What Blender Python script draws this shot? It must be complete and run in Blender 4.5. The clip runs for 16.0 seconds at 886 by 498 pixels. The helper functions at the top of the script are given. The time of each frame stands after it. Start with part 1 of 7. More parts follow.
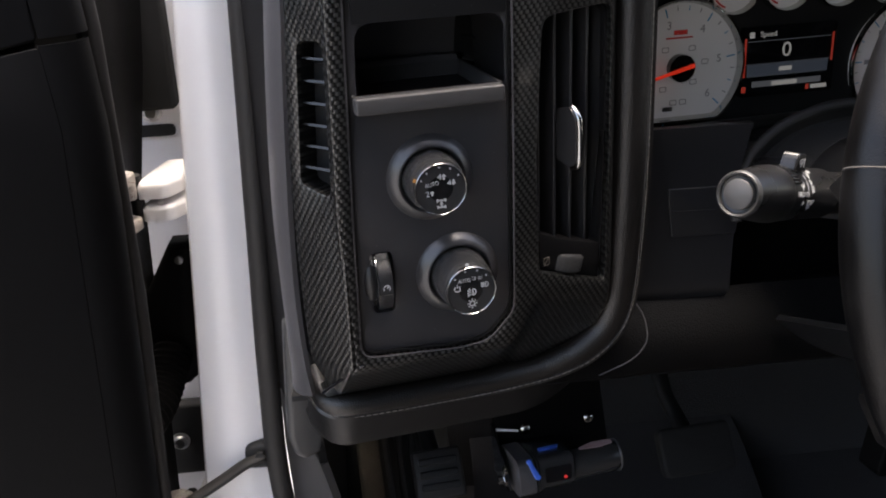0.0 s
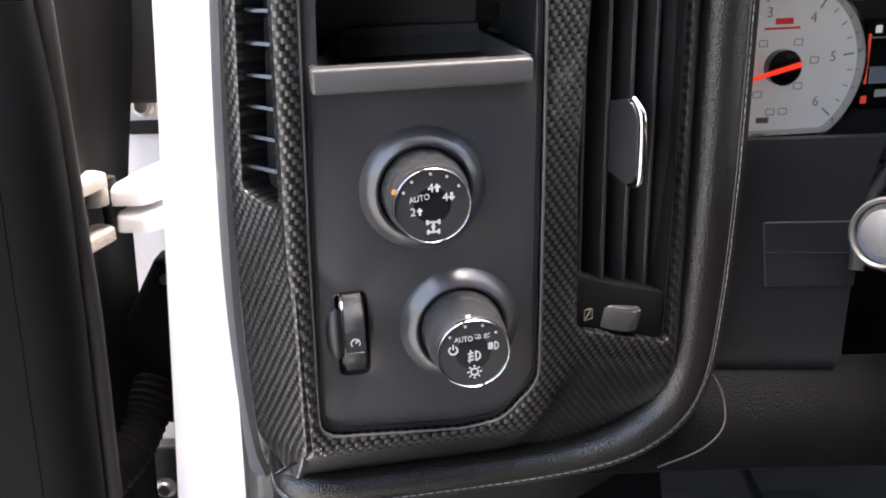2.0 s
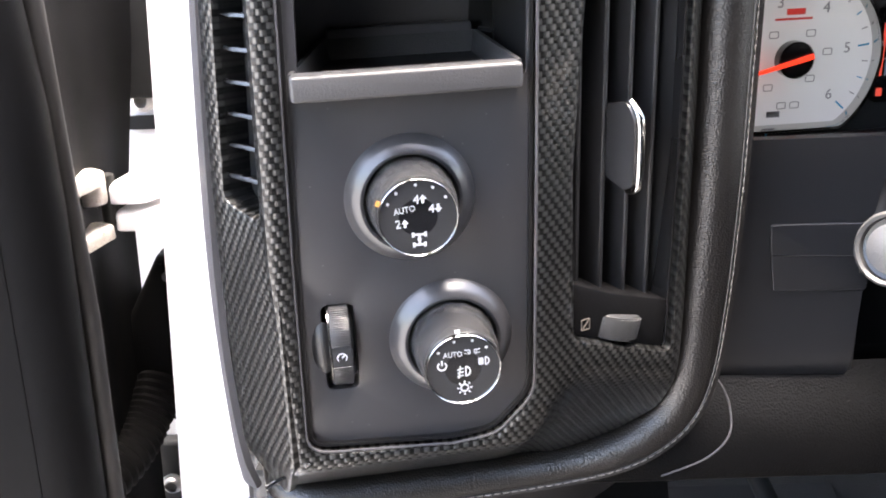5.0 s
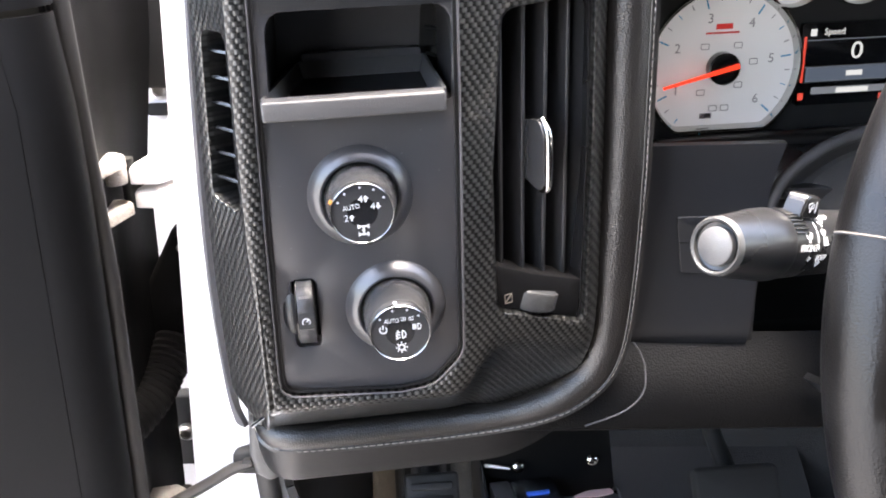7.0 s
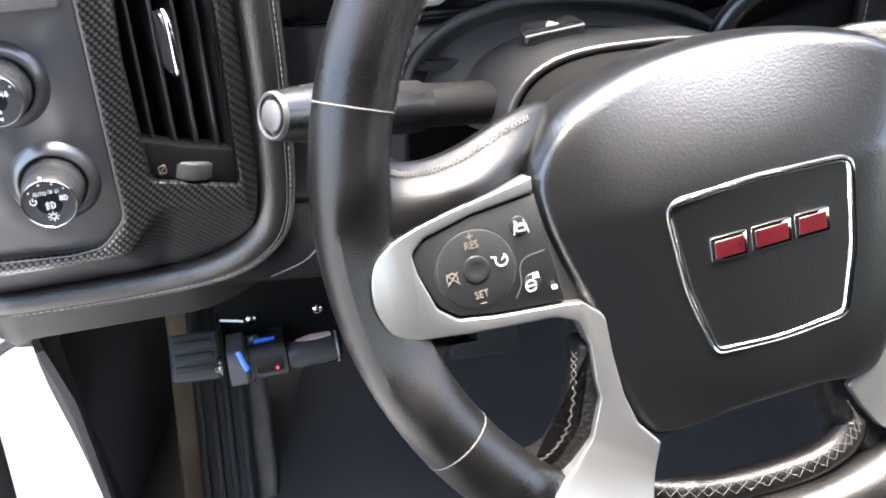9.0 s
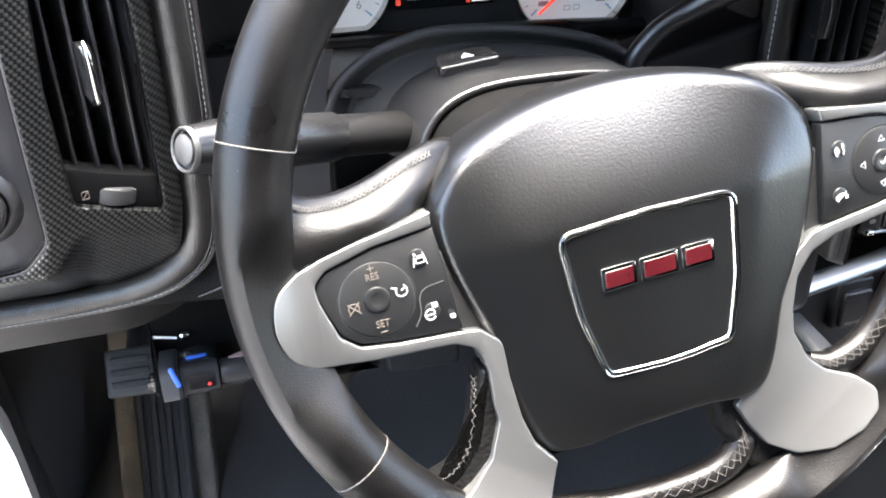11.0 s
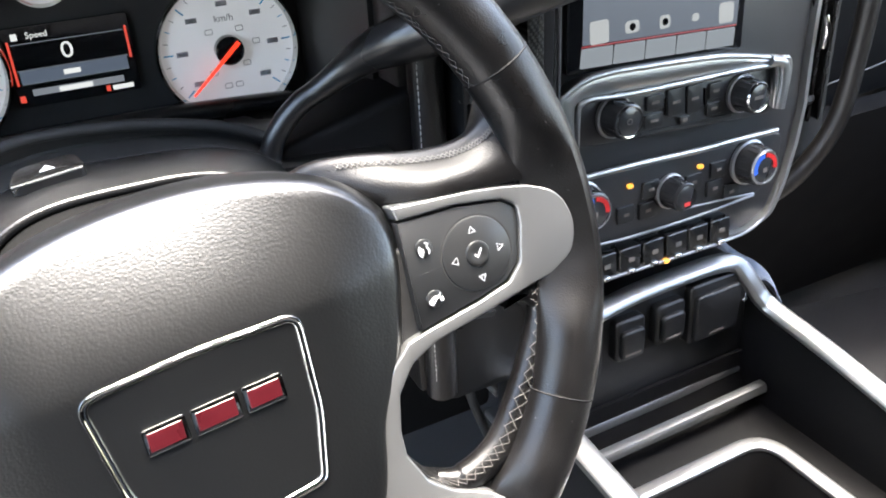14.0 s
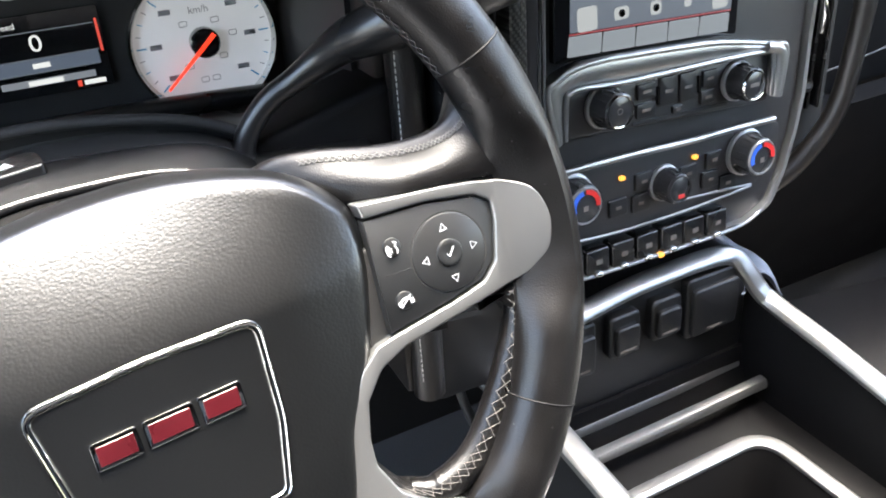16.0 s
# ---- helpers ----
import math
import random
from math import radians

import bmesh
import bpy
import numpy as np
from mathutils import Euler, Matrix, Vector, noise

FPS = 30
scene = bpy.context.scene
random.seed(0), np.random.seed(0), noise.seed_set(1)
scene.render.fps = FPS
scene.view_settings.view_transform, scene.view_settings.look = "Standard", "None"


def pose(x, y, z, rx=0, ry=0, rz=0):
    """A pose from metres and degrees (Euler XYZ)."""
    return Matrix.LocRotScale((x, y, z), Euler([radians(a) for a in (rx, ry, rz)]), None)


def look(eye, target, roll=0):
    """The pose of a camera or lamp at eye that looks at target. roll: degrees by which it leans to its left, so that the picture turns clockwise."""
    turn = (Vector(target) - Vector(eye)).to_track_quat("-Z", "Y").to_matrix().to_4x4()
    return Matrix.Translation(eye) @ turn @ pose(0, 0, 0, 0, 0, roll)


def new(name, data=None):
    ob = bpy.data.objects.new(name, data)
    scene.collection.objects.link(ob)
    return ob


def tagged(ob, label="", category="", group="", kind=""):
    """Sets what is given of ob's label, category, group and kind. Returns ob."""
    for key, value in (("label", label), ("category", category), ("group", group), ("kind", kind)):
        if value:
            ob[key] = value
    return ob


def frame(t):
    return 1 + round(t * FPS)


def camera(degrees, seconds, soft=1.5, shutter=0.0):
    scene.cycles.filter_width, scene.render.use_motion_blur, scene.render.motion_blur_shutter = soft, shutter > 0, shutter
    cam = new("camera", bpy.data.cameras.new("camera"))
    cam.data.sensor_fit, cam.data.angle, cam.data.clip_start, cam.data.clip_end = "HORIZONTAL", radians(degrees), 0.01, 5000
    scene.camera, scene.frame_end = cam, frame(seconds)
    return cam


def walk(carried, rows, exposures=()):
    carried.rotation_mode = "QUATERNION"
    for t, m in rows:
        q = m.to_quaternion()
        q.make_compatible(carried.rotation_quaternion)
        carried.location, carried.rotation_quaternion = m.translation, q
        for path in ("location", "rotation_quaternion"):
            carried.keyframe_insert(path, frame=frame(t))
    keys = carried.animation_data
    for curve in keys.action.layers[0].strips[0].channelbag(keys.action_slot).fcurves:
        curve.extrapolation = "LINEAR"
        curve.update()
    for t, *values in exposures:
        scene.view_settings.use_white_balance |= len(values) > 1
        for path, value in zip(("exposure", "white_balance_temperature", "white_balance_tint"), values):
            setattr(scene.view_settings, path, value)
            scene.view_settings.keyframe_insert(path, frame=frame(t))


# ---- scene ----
cam = camera(52.86, 16.0, soft=1.9)
PATH = [
    (0, (0.0542, 0.0415, 1.4724), (0.1838, 1.8989, 0.7422), -3.15),
    (0.5, (0.0793, 0.0853, 1.4672), (0.1329, 1.9631, 0.7808), -2.47),
    (1, (0.0872, 0.1215, 1.4530), (0.0711, 2.0006, 0.7685), -3.21),
    (1.5, (0.0874, 0.1510, 1.4407), (0.0293, 2.0402, 0.7870), -3.14),
    (2, (0.0909, 0.1741, 1.4265), (0.0714, 2.0565, 0.7510), -1.93),
    (2.5, (0.0931, 0.1923, 1.4186), (0.0425, 2.0751, 0.7461), -2.47),
    (3, (0.0969, 0.2024, 1.4140), (0.0457, 2.0761, 0.7163), -2.81),
    (3.5, (0.0984, 0.2038, 1.4180), (0.0364, 2.0742, 0.7125), -3.00),
    (6, (0.1077, 0.1593, 1.4461), (0.0325, 2.0189, 0.7138), -2.10),
    (6.5, (0.1158, 0.1385, 1.4571), (0.0151, 1.9884, 0.7036), -1.85),
    (7, (0.1415, 0.1192, 1.4678), (0.0201, 1.9576, 0.6896), -2.49),
    (7.5, (0.1798, 0.0942, 1.4751), (0.1300, 1.9115, 0.6415), -2.20),
    (8, (0.2134, 0.0756, 1.4796), (0.2433, 1.8409, 0.5401), -1.87),
    (8.5, (0.2457, 0.0588, 1.4836), (0.3149, 1.7976, 0.4980), -2.40),
    (9, (0.2760, 0.0446, 1.4901), (0.3767, 1.7556, 0.4594), -2.55),
    (9.5, (0.2938, 0.0377, 1.5004), (0.4213, 1.7474, 0.4705), -2.32),
    (12, (0.3122, 0.0324, 1.5117), (0.5233, 1.7328, 0.4802), -1.34),
    (12.5, (0.3385, 0.0373, 1.5128), (0.5602, 1.7337, 0.4769), -3.20),
    (13, (0.3865, 0.0423, 1.5129), (0.7062, 1.7213, 0.4742), -3.69),
    (13.5, (0.4286, 0.0626, 1.5163), (0.8830, 1.7306, 0.5106), -2.52),
    (14, (0.4559, 0.0772, 1.5133), (0.9260, 1.7594, 0.5391), -3.19),
    (14.5, (0.4719, 0.0863, 1.5080), (0.9505, 1.7720, 0.5440), -3.68),
    (15, (0.4778, 0.0894, 1.5056), (0.9530, 1.7724, 0.5352), -3.77),
    (15.5, (0.4783, 0.0911, 1.5056), (0.9405, 1.7721, 0.5254), -3.92),
    (16, (0.4763, 0.0909, 1.5046), (0.9279, 1.7706, 0.5173), -4.08),
]
EXPOSURES = [(0.0, 2.2, 7350, 13), (0.6, 2.8, 7350, 13), (1.5, 3.45, 7300, 13), (3.5, 4.15, 7250, 13), (7.0, 4.45, 7150, 12), (9.0, 4.5, 6900, 9), (12.0, 4.5, 6850, 8), (16.0, 4.55, 6950, 7)]
walk(cam, [(t, look(eye, target, roll)) for t, eye, target, roll in PATH], EXPOSURES)

# ---- world, sun ----
world = bpy.data.worlds.new("sky")
scene.world = world
world.use_nodes = True
wn = world.node_tree.nodes
sky = wn.new("ShaderNodeTexSky")
sky.sky_type = "NISHITA"
sky.sun_disc = False
sky.sun_elevation, sky.sun_rotation = radians(84), radians(10)
sky.air_density, sky.dust_density, sky.ozone_density = 1.0, 4.0, 0.6
world.node_tree.links.new(sky.outputs[0], wn["Background"].inputs[0])
wn["Background"].inputs[1].default_value = 0.15
sun_data = bpy.data.lights.new("sun", "SUN")
sun_data.energy, sun_data.angle, sun_data.color = 2.3, radians(40), (1.0, 0.985, 0.97)
sun = new("sun", sun_data)
sun.matrix_world = look((0.55, 0.75, 5.3), (0.43, 0.39, 1.3))


# ---- materials ----
def mat(name, base, rough=0.5, metal=0.0, grain=0.0, grain_scale=900.0, spots=0.12, coat=0.0, kind="noise", spec=0.5, dirt_scale=9.0, sheen=0.0):
    """Principled material: base colour with broad stains, fine grain bump and uneven gloss."""
    m = bpy.data.materials.new(name)
    m.use_nodes = True
    nt, ln = m.node_tree.nodes, m.node_tree.links
    b = nt["Principled BSDF"]
    tc = nt.new("ShaderNodeTexCoord")
    big = nt.new("ShaderNodeTexNoise")
    big.inputs["Scale"].default_value, big.inputs["Detail"].default_value = dirt_scale, 6
    ln.new(tc.outputs["Object"], big.inputs["Vector"])
    ramp = nt.new("ShaderNodeMapRange")
    ramp.inputs[1].default_value, ramp.inputs[2].default_value = 0.3, 0.7
    ramp.inputs[3].default_value, ramp.inputs[4].default_value = 1 - spots, 1 + spots
    ln.new(big.outputs[0], ramp.inputs[0])
    mul = nt.new("ShaderNodeVectorMath")
    mul.operation = "SCALE"
    mul.inputs[0].default_value = base
    ln.new(ramp.outputs[0], mul.inputs["Scale"])
    ln.new(mul.outputs[0], b.inputs["Base Color"])
    rr = nt.new("ShaderNodeMapRange")
    rr.inputs[1].default_value, rr.inputs[2].default_value = 0.3, 0.7
    rr.inputs[3].default_value, rr.inputs[4].default_value = max(0.02, rough * (1 - spots * 0.8)), min(1, rough * (1 + spots * 0.8))
    ln.new(big.outputs[0], rr.inputs[0])
    ln.new(rr.outputs[0], b.inputs["Roughness"])
    b.inputs["Metallic"].default_value = metal
    b.inputs["Coat Weight"].default_value = coat
    b.inputs["Coat Roughness"].default_value = 0.06
    b.inputs["Specular IOR Level"].default_value = spec
    b.inputs["Sheen Weight"].default_value = sheen
    if grain > 0:
        if kind == "leather":
            tex = nt.new("ShaderNodeTexVoronoi")
            tex.feature = "SMOOTH_F1"
            tex.inputs["Smoothness"].default_value = 0.35
        else:
            tex = nt.new("ShaderNodeTexNoise")
            tex.inputs["Detail"].default_value = 3
        tex.inputs["Scale"].default_value = grain_scale
        ln.new(tc.outputs["Object"], tex.inputs["Vector"])
        bump = nt.new("ShaderNodeBump")
        bump.inputs["Strength"].default_value = 0.4 if kind == "leather" else 0.35
        bump.inputs["Distance"].default_value = grain
        if kind == "leather":
            inv = nt.new("ShaderNodeMath")
            inv.operation = "MULTIPLY"
            inv.inputs[1].default_value = -1
            ln.new(tex.outputs[0], inv.inputs[0])
            ln.new(inv.outputs[0], bump.inputs["Height"])
        else:
            ln.new(tex.outputs[0], bump.inputs["Height"])
        ln.new(bump.outputs[0], b.inputs["Normal"])
    return m


def glow(name, color, strength, base=(0.02, 0.02, 0.02)):
    m = mat(name, base, 0.35, spots=0.05)
    b = m.node_tree.nodes["Principled BSDF"]
    b.inputs["Emission Color"].default_value = (*color, 1)
    b.inputs["Emission Strength"].default_value = strength
    return m


def carbon_material():
    """Twill-weave printed trim under a clear gloss coat; staggered blocks of about 2.4 mm."""
    m = mat("carbon_weave", (0.02, 0.02, 0.02), 0.34, metal=0.8, coat=0.4, spots=0.1)
    nt, ln = m.node_tree.nodes, m.node_tree.links
    b = nt["Principled BSDF"]

    def op(kind, a, c=None):
        n = nt.new("ShaderNodeMath")
        n.operation = kind
        for i, v in enumerate((a, c)):
            if v is None:
                continue
            if isinstance(v, (int, float)):
                n.inputs[i].default_value = v
            else:
                ln.new(v, n.inputs[i])
        return n.outputs[0]

    tc, sep = nt.new("ShaderNodeTexCoord"), nt.new("ShaderNodeSeparateXYZ")
    ln.new(tc.outputs["Object"], sep.inputs[0])
    x, y = op("MULTIPLY", sep.outputs[0], 1 / 0.0010), op("MULTIPLY", sep.outputs[1], 1 / 0.0022)
    run = op("FLOORED_MODULO", op("ADD", x, op("MULTIPLY", op("FLOOR", y), 1.45)), 3.9)
    twill = op("LESS_THAN", run, 2.4)
    hump_x = op("SINE", op("MULTIPLY", op("FRACT", op("DIVIDE", run, 2.4)), math.pi))
    hump_y = op("SINE", op("MULTIPLY", op("FRACT", y), math.pi))
    block = op("MULTIPLY", op("POWER", hump_x, 0.3), op("POWER", hump_y, 0.3))
    light = op("MULTIPLY", op("MULTIPLY", twill, block), 0.085)
    dark = op("MULTIPLY", op("MULTIPLY", op("SUBTRACT", 1.0, twill), hump_y), 0.012)
    val = op("ADD", op("ADD", light, dark), 0.003)
    col = nt.new("ShaderNodeCombineColor")
    ln.new(val, col.inputs[0]), ln.new(val, col.inputs[1]), ln.new(op("MULTIPLY", val, 0.97), col.inputs[2])
    for link in list(b.inputs["Base Color"].links):
        ln.remove(link)
    ln.new(col.outputs[0], b.inputs["Base Color"])
    bump = nt.new("ShaderNodeBump")
    bump.inputs["Strength"].default_value, bump.inputs["Distance"].default_value = 0.5, 0.0004
    ln.new(op("ADD", op("MULTIPLY", twill, hump_x), op("MULTIPLY", op("SUBTRACT", 1.0, twill), hump_y)), bump.inputs["Height"])
    ln.new(bump.outputs[0], b.inputs["Normal"])
    return m


CARBON = carbon_material()
PLASTIC = mat("soft_touch_black_plastic", (0.0075, 0.0077, 0.0084), 0.36, grain=0.0002, grain_scale=2600)
PLASTIC_GREY = mat("charcoal_grained_plastic", (0.0080, 0.0077, 0.0079), 0.42, grain=0.0004, grain_scale=1500, spec=0.38)
SATIN = mat("satin_black_plastic", (0.0080, 0.0080, 0.0085), 0.27, grain=0.0001, grain_scale=1800)
GLOSS = mat("gloss_black", (0.008, 0.008, 0.009), 0.12, coat=0.4, spots=0.2)
MATTE = mat("matte_black_plastic", (0.007, 0.007, 0.0075), 0.7, grain=0.0003, grain_scale=1200)
VOID = mat("dark_recess_plastic", (0.005, 0.005, 0.005), 0.8)
LEATHER = mat("grained_black_leather", (0.0062, 0.0054, 0.0052), 0.33, grain=0.00055, grain_scale=1100, kind="leather", spots=0.1, spec=0.62)
RIM_LEATHER = mat("worn_smooth_black_leather", (0.0036, 0.0033, 0.0033), 0.36, grain=0.00022, grain_scale=1300, kind="leather", spots=0.35, dirt_scale=30, spec=0.30)
CREASED = mat("creased_black_leather", (0.0036, 0.0034, 0.0034), 0.6, grain=0.0012, grain_scale=420, kind="leather", spots=0.2, spec=0.2)
PAD_VINYL = mat("grained_charcoal_vinyl", (0.0022, 0.0023, 0.0024), 0.31, grain=0.00015, grain_scale=760, kind="leather", spots=0.10, spec=0.70)
BUTTON_RUBBER = mat("charcoal_rubber_pad", (0.0090, 0.0092, 0.0095), 0.40, grain=0.0001, grain_scale=2000)
SILVER = mat("satin_silver_paint", (0.170, 0.170, 0.168), 0.33, metal=0.75, spots=0.06, grain=0.00005, grain_scale=4000)
CHROME = mat("chrome", (0.52, 0.52, 0.505), 0.06, metal=1.0, spots=0.15)
WHITE_PAINT = mat("white_car_paint", (0.82, 0.81, 0.815), 0.3, coat=0.6, spots=0.03)
RUBBER = mat("black_rubber", (0.0165, 0.0150, 0.0142), 0.62, grain=0.0003, grain_scale=900)
# Wheel thread in darker tones, its colour lowered to offset sun on it.
THREAD_DARK = mat("dark_grey_thread", (0.048, 0.044, 0.041), 0.85, spots=0.3, dirt_scale=120)
THREAD_MID = mat("mid_grey_thread", (0.095, 0.089, 0.084), 0.85, spots=0.5, dirt_scale=90)
THREAD_PALE = mat("dull_pale_thread", (0.30, 0.285, 0.27), 0.85, spots=0.4, dirt_scale=90)
THREAD = mat("pale_grey_thread", (0.46, 0.44, 0.42), 0.85, spots=0.3, dirt_scale=120)
PRINT = mat("white_print", (0.42, 0.43, 0.44), 0.5, spots=0.03)
PRINT_DIM = mat("worn_tan_print", (0.115, 0.097, 0.082), 0.6, spots=0.1)
DIAL = glow("lit_silver_white_dial", (0.95, 0.97, 1.0), 0.010, (0.78, 0.78, 0.79))
DIAL_INK = mat("grey_dial_ink", (0.27, 0.27, 0.29), 0.6)
DIAL_BLUE = mat("blue_dial_ink", (0.02, 0.30, 0.52), 0.5)
NEEDLE = glow("lit_red_needle", (1.0, 0.05, 0.02), 0.07, (0.6, 0.03, 0.02))
RED_INK = glow("lit_red_mark", (1.0, 0.05, 0.03), 0.015, (0.35, 0.03, 0.03))
AMBER = glow("amber_indicator", (1.0, 0.42, 0.06), 0.09)
RED_LED = glow("red_indicator", (1.0, 0.03, 0.03), 0.10)
SCREEN_TEXT = glow("lit_screen_text", (0.9, 0.95, 1.0), 0.040)
EMBLEM_RED = mat("translucent_red_enamel", (0.034, 0.0028, 0.0045), 0.3, coat=0.15, spots=0.2, dirt_scale=60, spec=0.3)
BLUE = mat("blue_plastic", (0.03, 0.12, 0.55), 0.4)
RED = mat("red_plastic", (0.55, 0.02, 0.02), 0.4)
CARPET = mat("charcoal_carpet", (0.029, 0.0275, 0.0272), 0.95, grain=0.003, grain_scale=500, spots=0.25)
CARPET_TAN = mat("dusty_brown_carpet", (0.10, 0.086, 0.07), 0.95, grain=0.003, grain_scale=400, spots=0.35, dirt_scale=30)
STEEL = mat("zinc_steel", (0.42, 0.41, 0.40), 0.35, metal=0.9, spots=0.3, dirt_scale=60)
RUST = mat("rust_stained_white_paint", (0.6, 0.58, 0.55), 0.5, spots=0.1)
rust_nodes, rust_links = RUST.node_tree.nodes, RUST.node_tree.links
rust_noise, rust_ramp = rust_nodes.new("ShaderNodeTexNoise"), rust_nodes.new("ShaderNodeValToRGB")
rust_noise.inputs["Scale"].default_value, rust_noise.inputs["Detail"].default_value = 55, 5
rust_ramp.color_ramp.elements[0].position, rust_ramp.color_ramp.elements[0].color = 0.40, (0.10, 0.045, 0.02, 1)
rust_ramp.color_ramp.elements[1].position, rust_ramp.color_ramp.elements[1].color = 0.54, (0.58, 0.56, 0.53, 1)
rust_links.new(rust_noise.outputs[0], rust_ramp.inputs[0])
rust_links.new(rust_ramp.outputs[0], rust_nodes["Principled BSDF"].inputs["Base Color"])
BAG = mat("pale_blue_plastic_film", (0.10, 0.12, 0.16), 0.45, spots=0.3, dirt_scale=40)
HEADLINER = mat("grey_headliner_cloth", (0.19, 0.186, 0.182), 0.95, grain=0.001, grain_scale=700)
SEAT = mat("black_seat_leather", (0.016, 0.015, 0.015), 0.5, grain=0.0005, grain_scale=700, kind="leather")
KNOB = mat("glossy_charcoal_plastic", (0.028, 0.028, 0.029), 0.22, spots=0.15)
THUMB = mat("grey_plastic", (0.034, 0.034, 0.034), 0.4, grain=0.0002, grain_scale=1500)
CAP = mat("mid_grey_plastic", (0.070, 0.067, 0.070), 0.35, grain=0.0003, grain_scale=1500)
RAIL = mat("brushed_aluminium", (0.31, 0.31, 0.306), 0.34, metal=0.9, spots=0.03)
LIGHT_GREY = mat("pebbled_grey_rubber", (0.052, 0.051, 0.051), 0.42, grain=0.0004, grain_scale=1400)
TRAY = mat("grained_grey_plastic", (0.046, 0.0445, 0.0445), 0.45, grain=0.0004, grain_scale=1300)
DOOR_TRIM = mat("black_grained_door_trim", (0.0036, 0.0036, 0.0040), 0.62, grain=0.0003, grain_scale=1600, spec=0.10)
THUMB_DARK = mat("charcoal_sill_plastic", (0.024, 0.023, 0.023), 0.5, grain=0.0003, grain_scale=1300)
DARK_SILVER = mat("dark_satin_silver", (0.22, 0.22, 0.22), 0.3, metal=0.6, spots=0.05)
PANEL = mat("charcoal_satin_plastic", (0.0225, 0.0222, 0.0232), 0.34, grain=0.00015, grain_scale=2600)
SWITCH_FACE = mat("dusty_charcoal_panel_plastic", (0.0330, 0.0325, 0.0345), 0.34, grain=0.00015, grain_scale=2600, spec=0.55)
COLLAR_GLOSS = mat("polished_charcoal_plastic", (0.0330, 0.0325, 0.0345), 0.30, spots=0.1, spec=0.7)
BLUE_BLACK = mat("blue_black_soft_plastic", (0.0088, 0.0094, 0.0112), 0.33, grain=0.0002, grain_scale=2600, spec=0.55)
# Bolster vinyl: its near-black colour holds the shade missing under the dashboard.
KNEE_LEATHER = mat("grained_shade_black_vinyl", (0.0024, 0.0023, 0.0024), 0.46, grain=0.0006, grain_scale=900, kind="leather", spots=0.15, spec=0.10)
# Black plastic dulled and darkened to stand in for shade.
KNEE = mat("dull_shade_black_plastic", (0.0052, 0.0050, 0.0052), 0.6, grain=0.0004, grain_scale=1200, spec=0.1)
COLLAR = mat("dull_black_collar_plastic", (0.0026, 0.0026, 0.0027), 0.75, grain=0.0002, grain_scale=2000, spec=0.06)
DISC = mat("smooth_charcoal_rubber", (0.012, 0.0122, 0.0125), 0.38, spots=0.1)
CONCRETE = mat("pale_concrete", (0.20, 0.20, 0.203), 0.9, grain=0.004, grain_scale=120, spots=0.2)


def dusty(m, scale, size, tone):
    """Scattered specks of pale dust on a material."""
    nt, ln = m.node_tree.nodes, m.node_tree.links
    b, tc = nt["Principled BSDF"], nt.new("ShaderNodeTexCoord")
    cell, less, mix = nt.new("ShaderNodeTexVoronoi"), nt.new("ShaderNodeMath"), nt.new("ShaderNodeMix")
    cell.inputs["Scale"].default_value = scale
    less.operation, less.inputs[1].default_value = "LESS_THAN", size
    mix.data_type = "RGBA"
    old = b.inputs["Base Color"].links[0].from_socket
    ln.new(tc.outputs["Object"], cell.inputs["Vector"])
    ln.new(cell.outputs["Distance"], less.inputs[0])
    ln.new(less.outputs[0], mix.inputs["Factor"])
    ln.new(old, mix.inputs["A"])
    mix.inputs["B"].default_value = (tone, tone, tone * 0.97, 1)
    ln.new(mix.outputs["Result"], b.inputs["Base Color"])


dusty(PANEL, 150, 0.045, 0.09)
dusty(SWITCH_FACE, 150, 0.045, 0.10)
dusty(PLASTIC, 120, 0.045, 0.06)
dusty(RIM_LEATHER, 110, 0.04, 0.05)


# ---- mesh helpers ----
def mm(pts):
    return [tuple(c / 1000 for c in p) for p in pts]


def mirrored(pts):
    return [(-p[0], p[1], *p[2:]) for p in reversed(pts)]


def area2(poly):
    return sum(a[0] * b[1] - b[0] * a[1] for a, b in zip(poly, poly[1:] + poly[:1]))


def ccw(poly):
    return list(poly) if area2(poly) > 0 else list(reversed(poly))


def rounded(pts, r=0.004, seg=4):
    """A closed outline with its corners filleted; a third value in a point is its own radius."""
    out, n = [], len(pts)
    for i, p in enumerate(pts):
        rr = p[2] if len(p) > 2 else r
        a, b, c = Vector(pts[i - 1][:2]), Vector(p[:2]), Vector(pts[(i + 1) % n][:2])
        da, dc = (a - b), (c - b)
        la, lc = da.length, dc.length
        if la < 1e-7 or lc < 1e-7:
            continue
        da, dc = da / la, dc / lc
        turn = math.pi - da.angle(dc, 0)
        cut = min(rr * math.tan(turn / 2), la * 0.49, lc * 0.49)
        if cut < 1e-5 or turn < 0.03:
            out.append((b.x, b.y))
            continue
        s, e = b + da * cut, b + dc * cut
        for k in range(seg + 1):
            t = k / seg
            q = s * (1 - t) ** 2 + b * 2 * t * (1 - t) + e * t * t
            out.append((q.x, q.y))
    return out


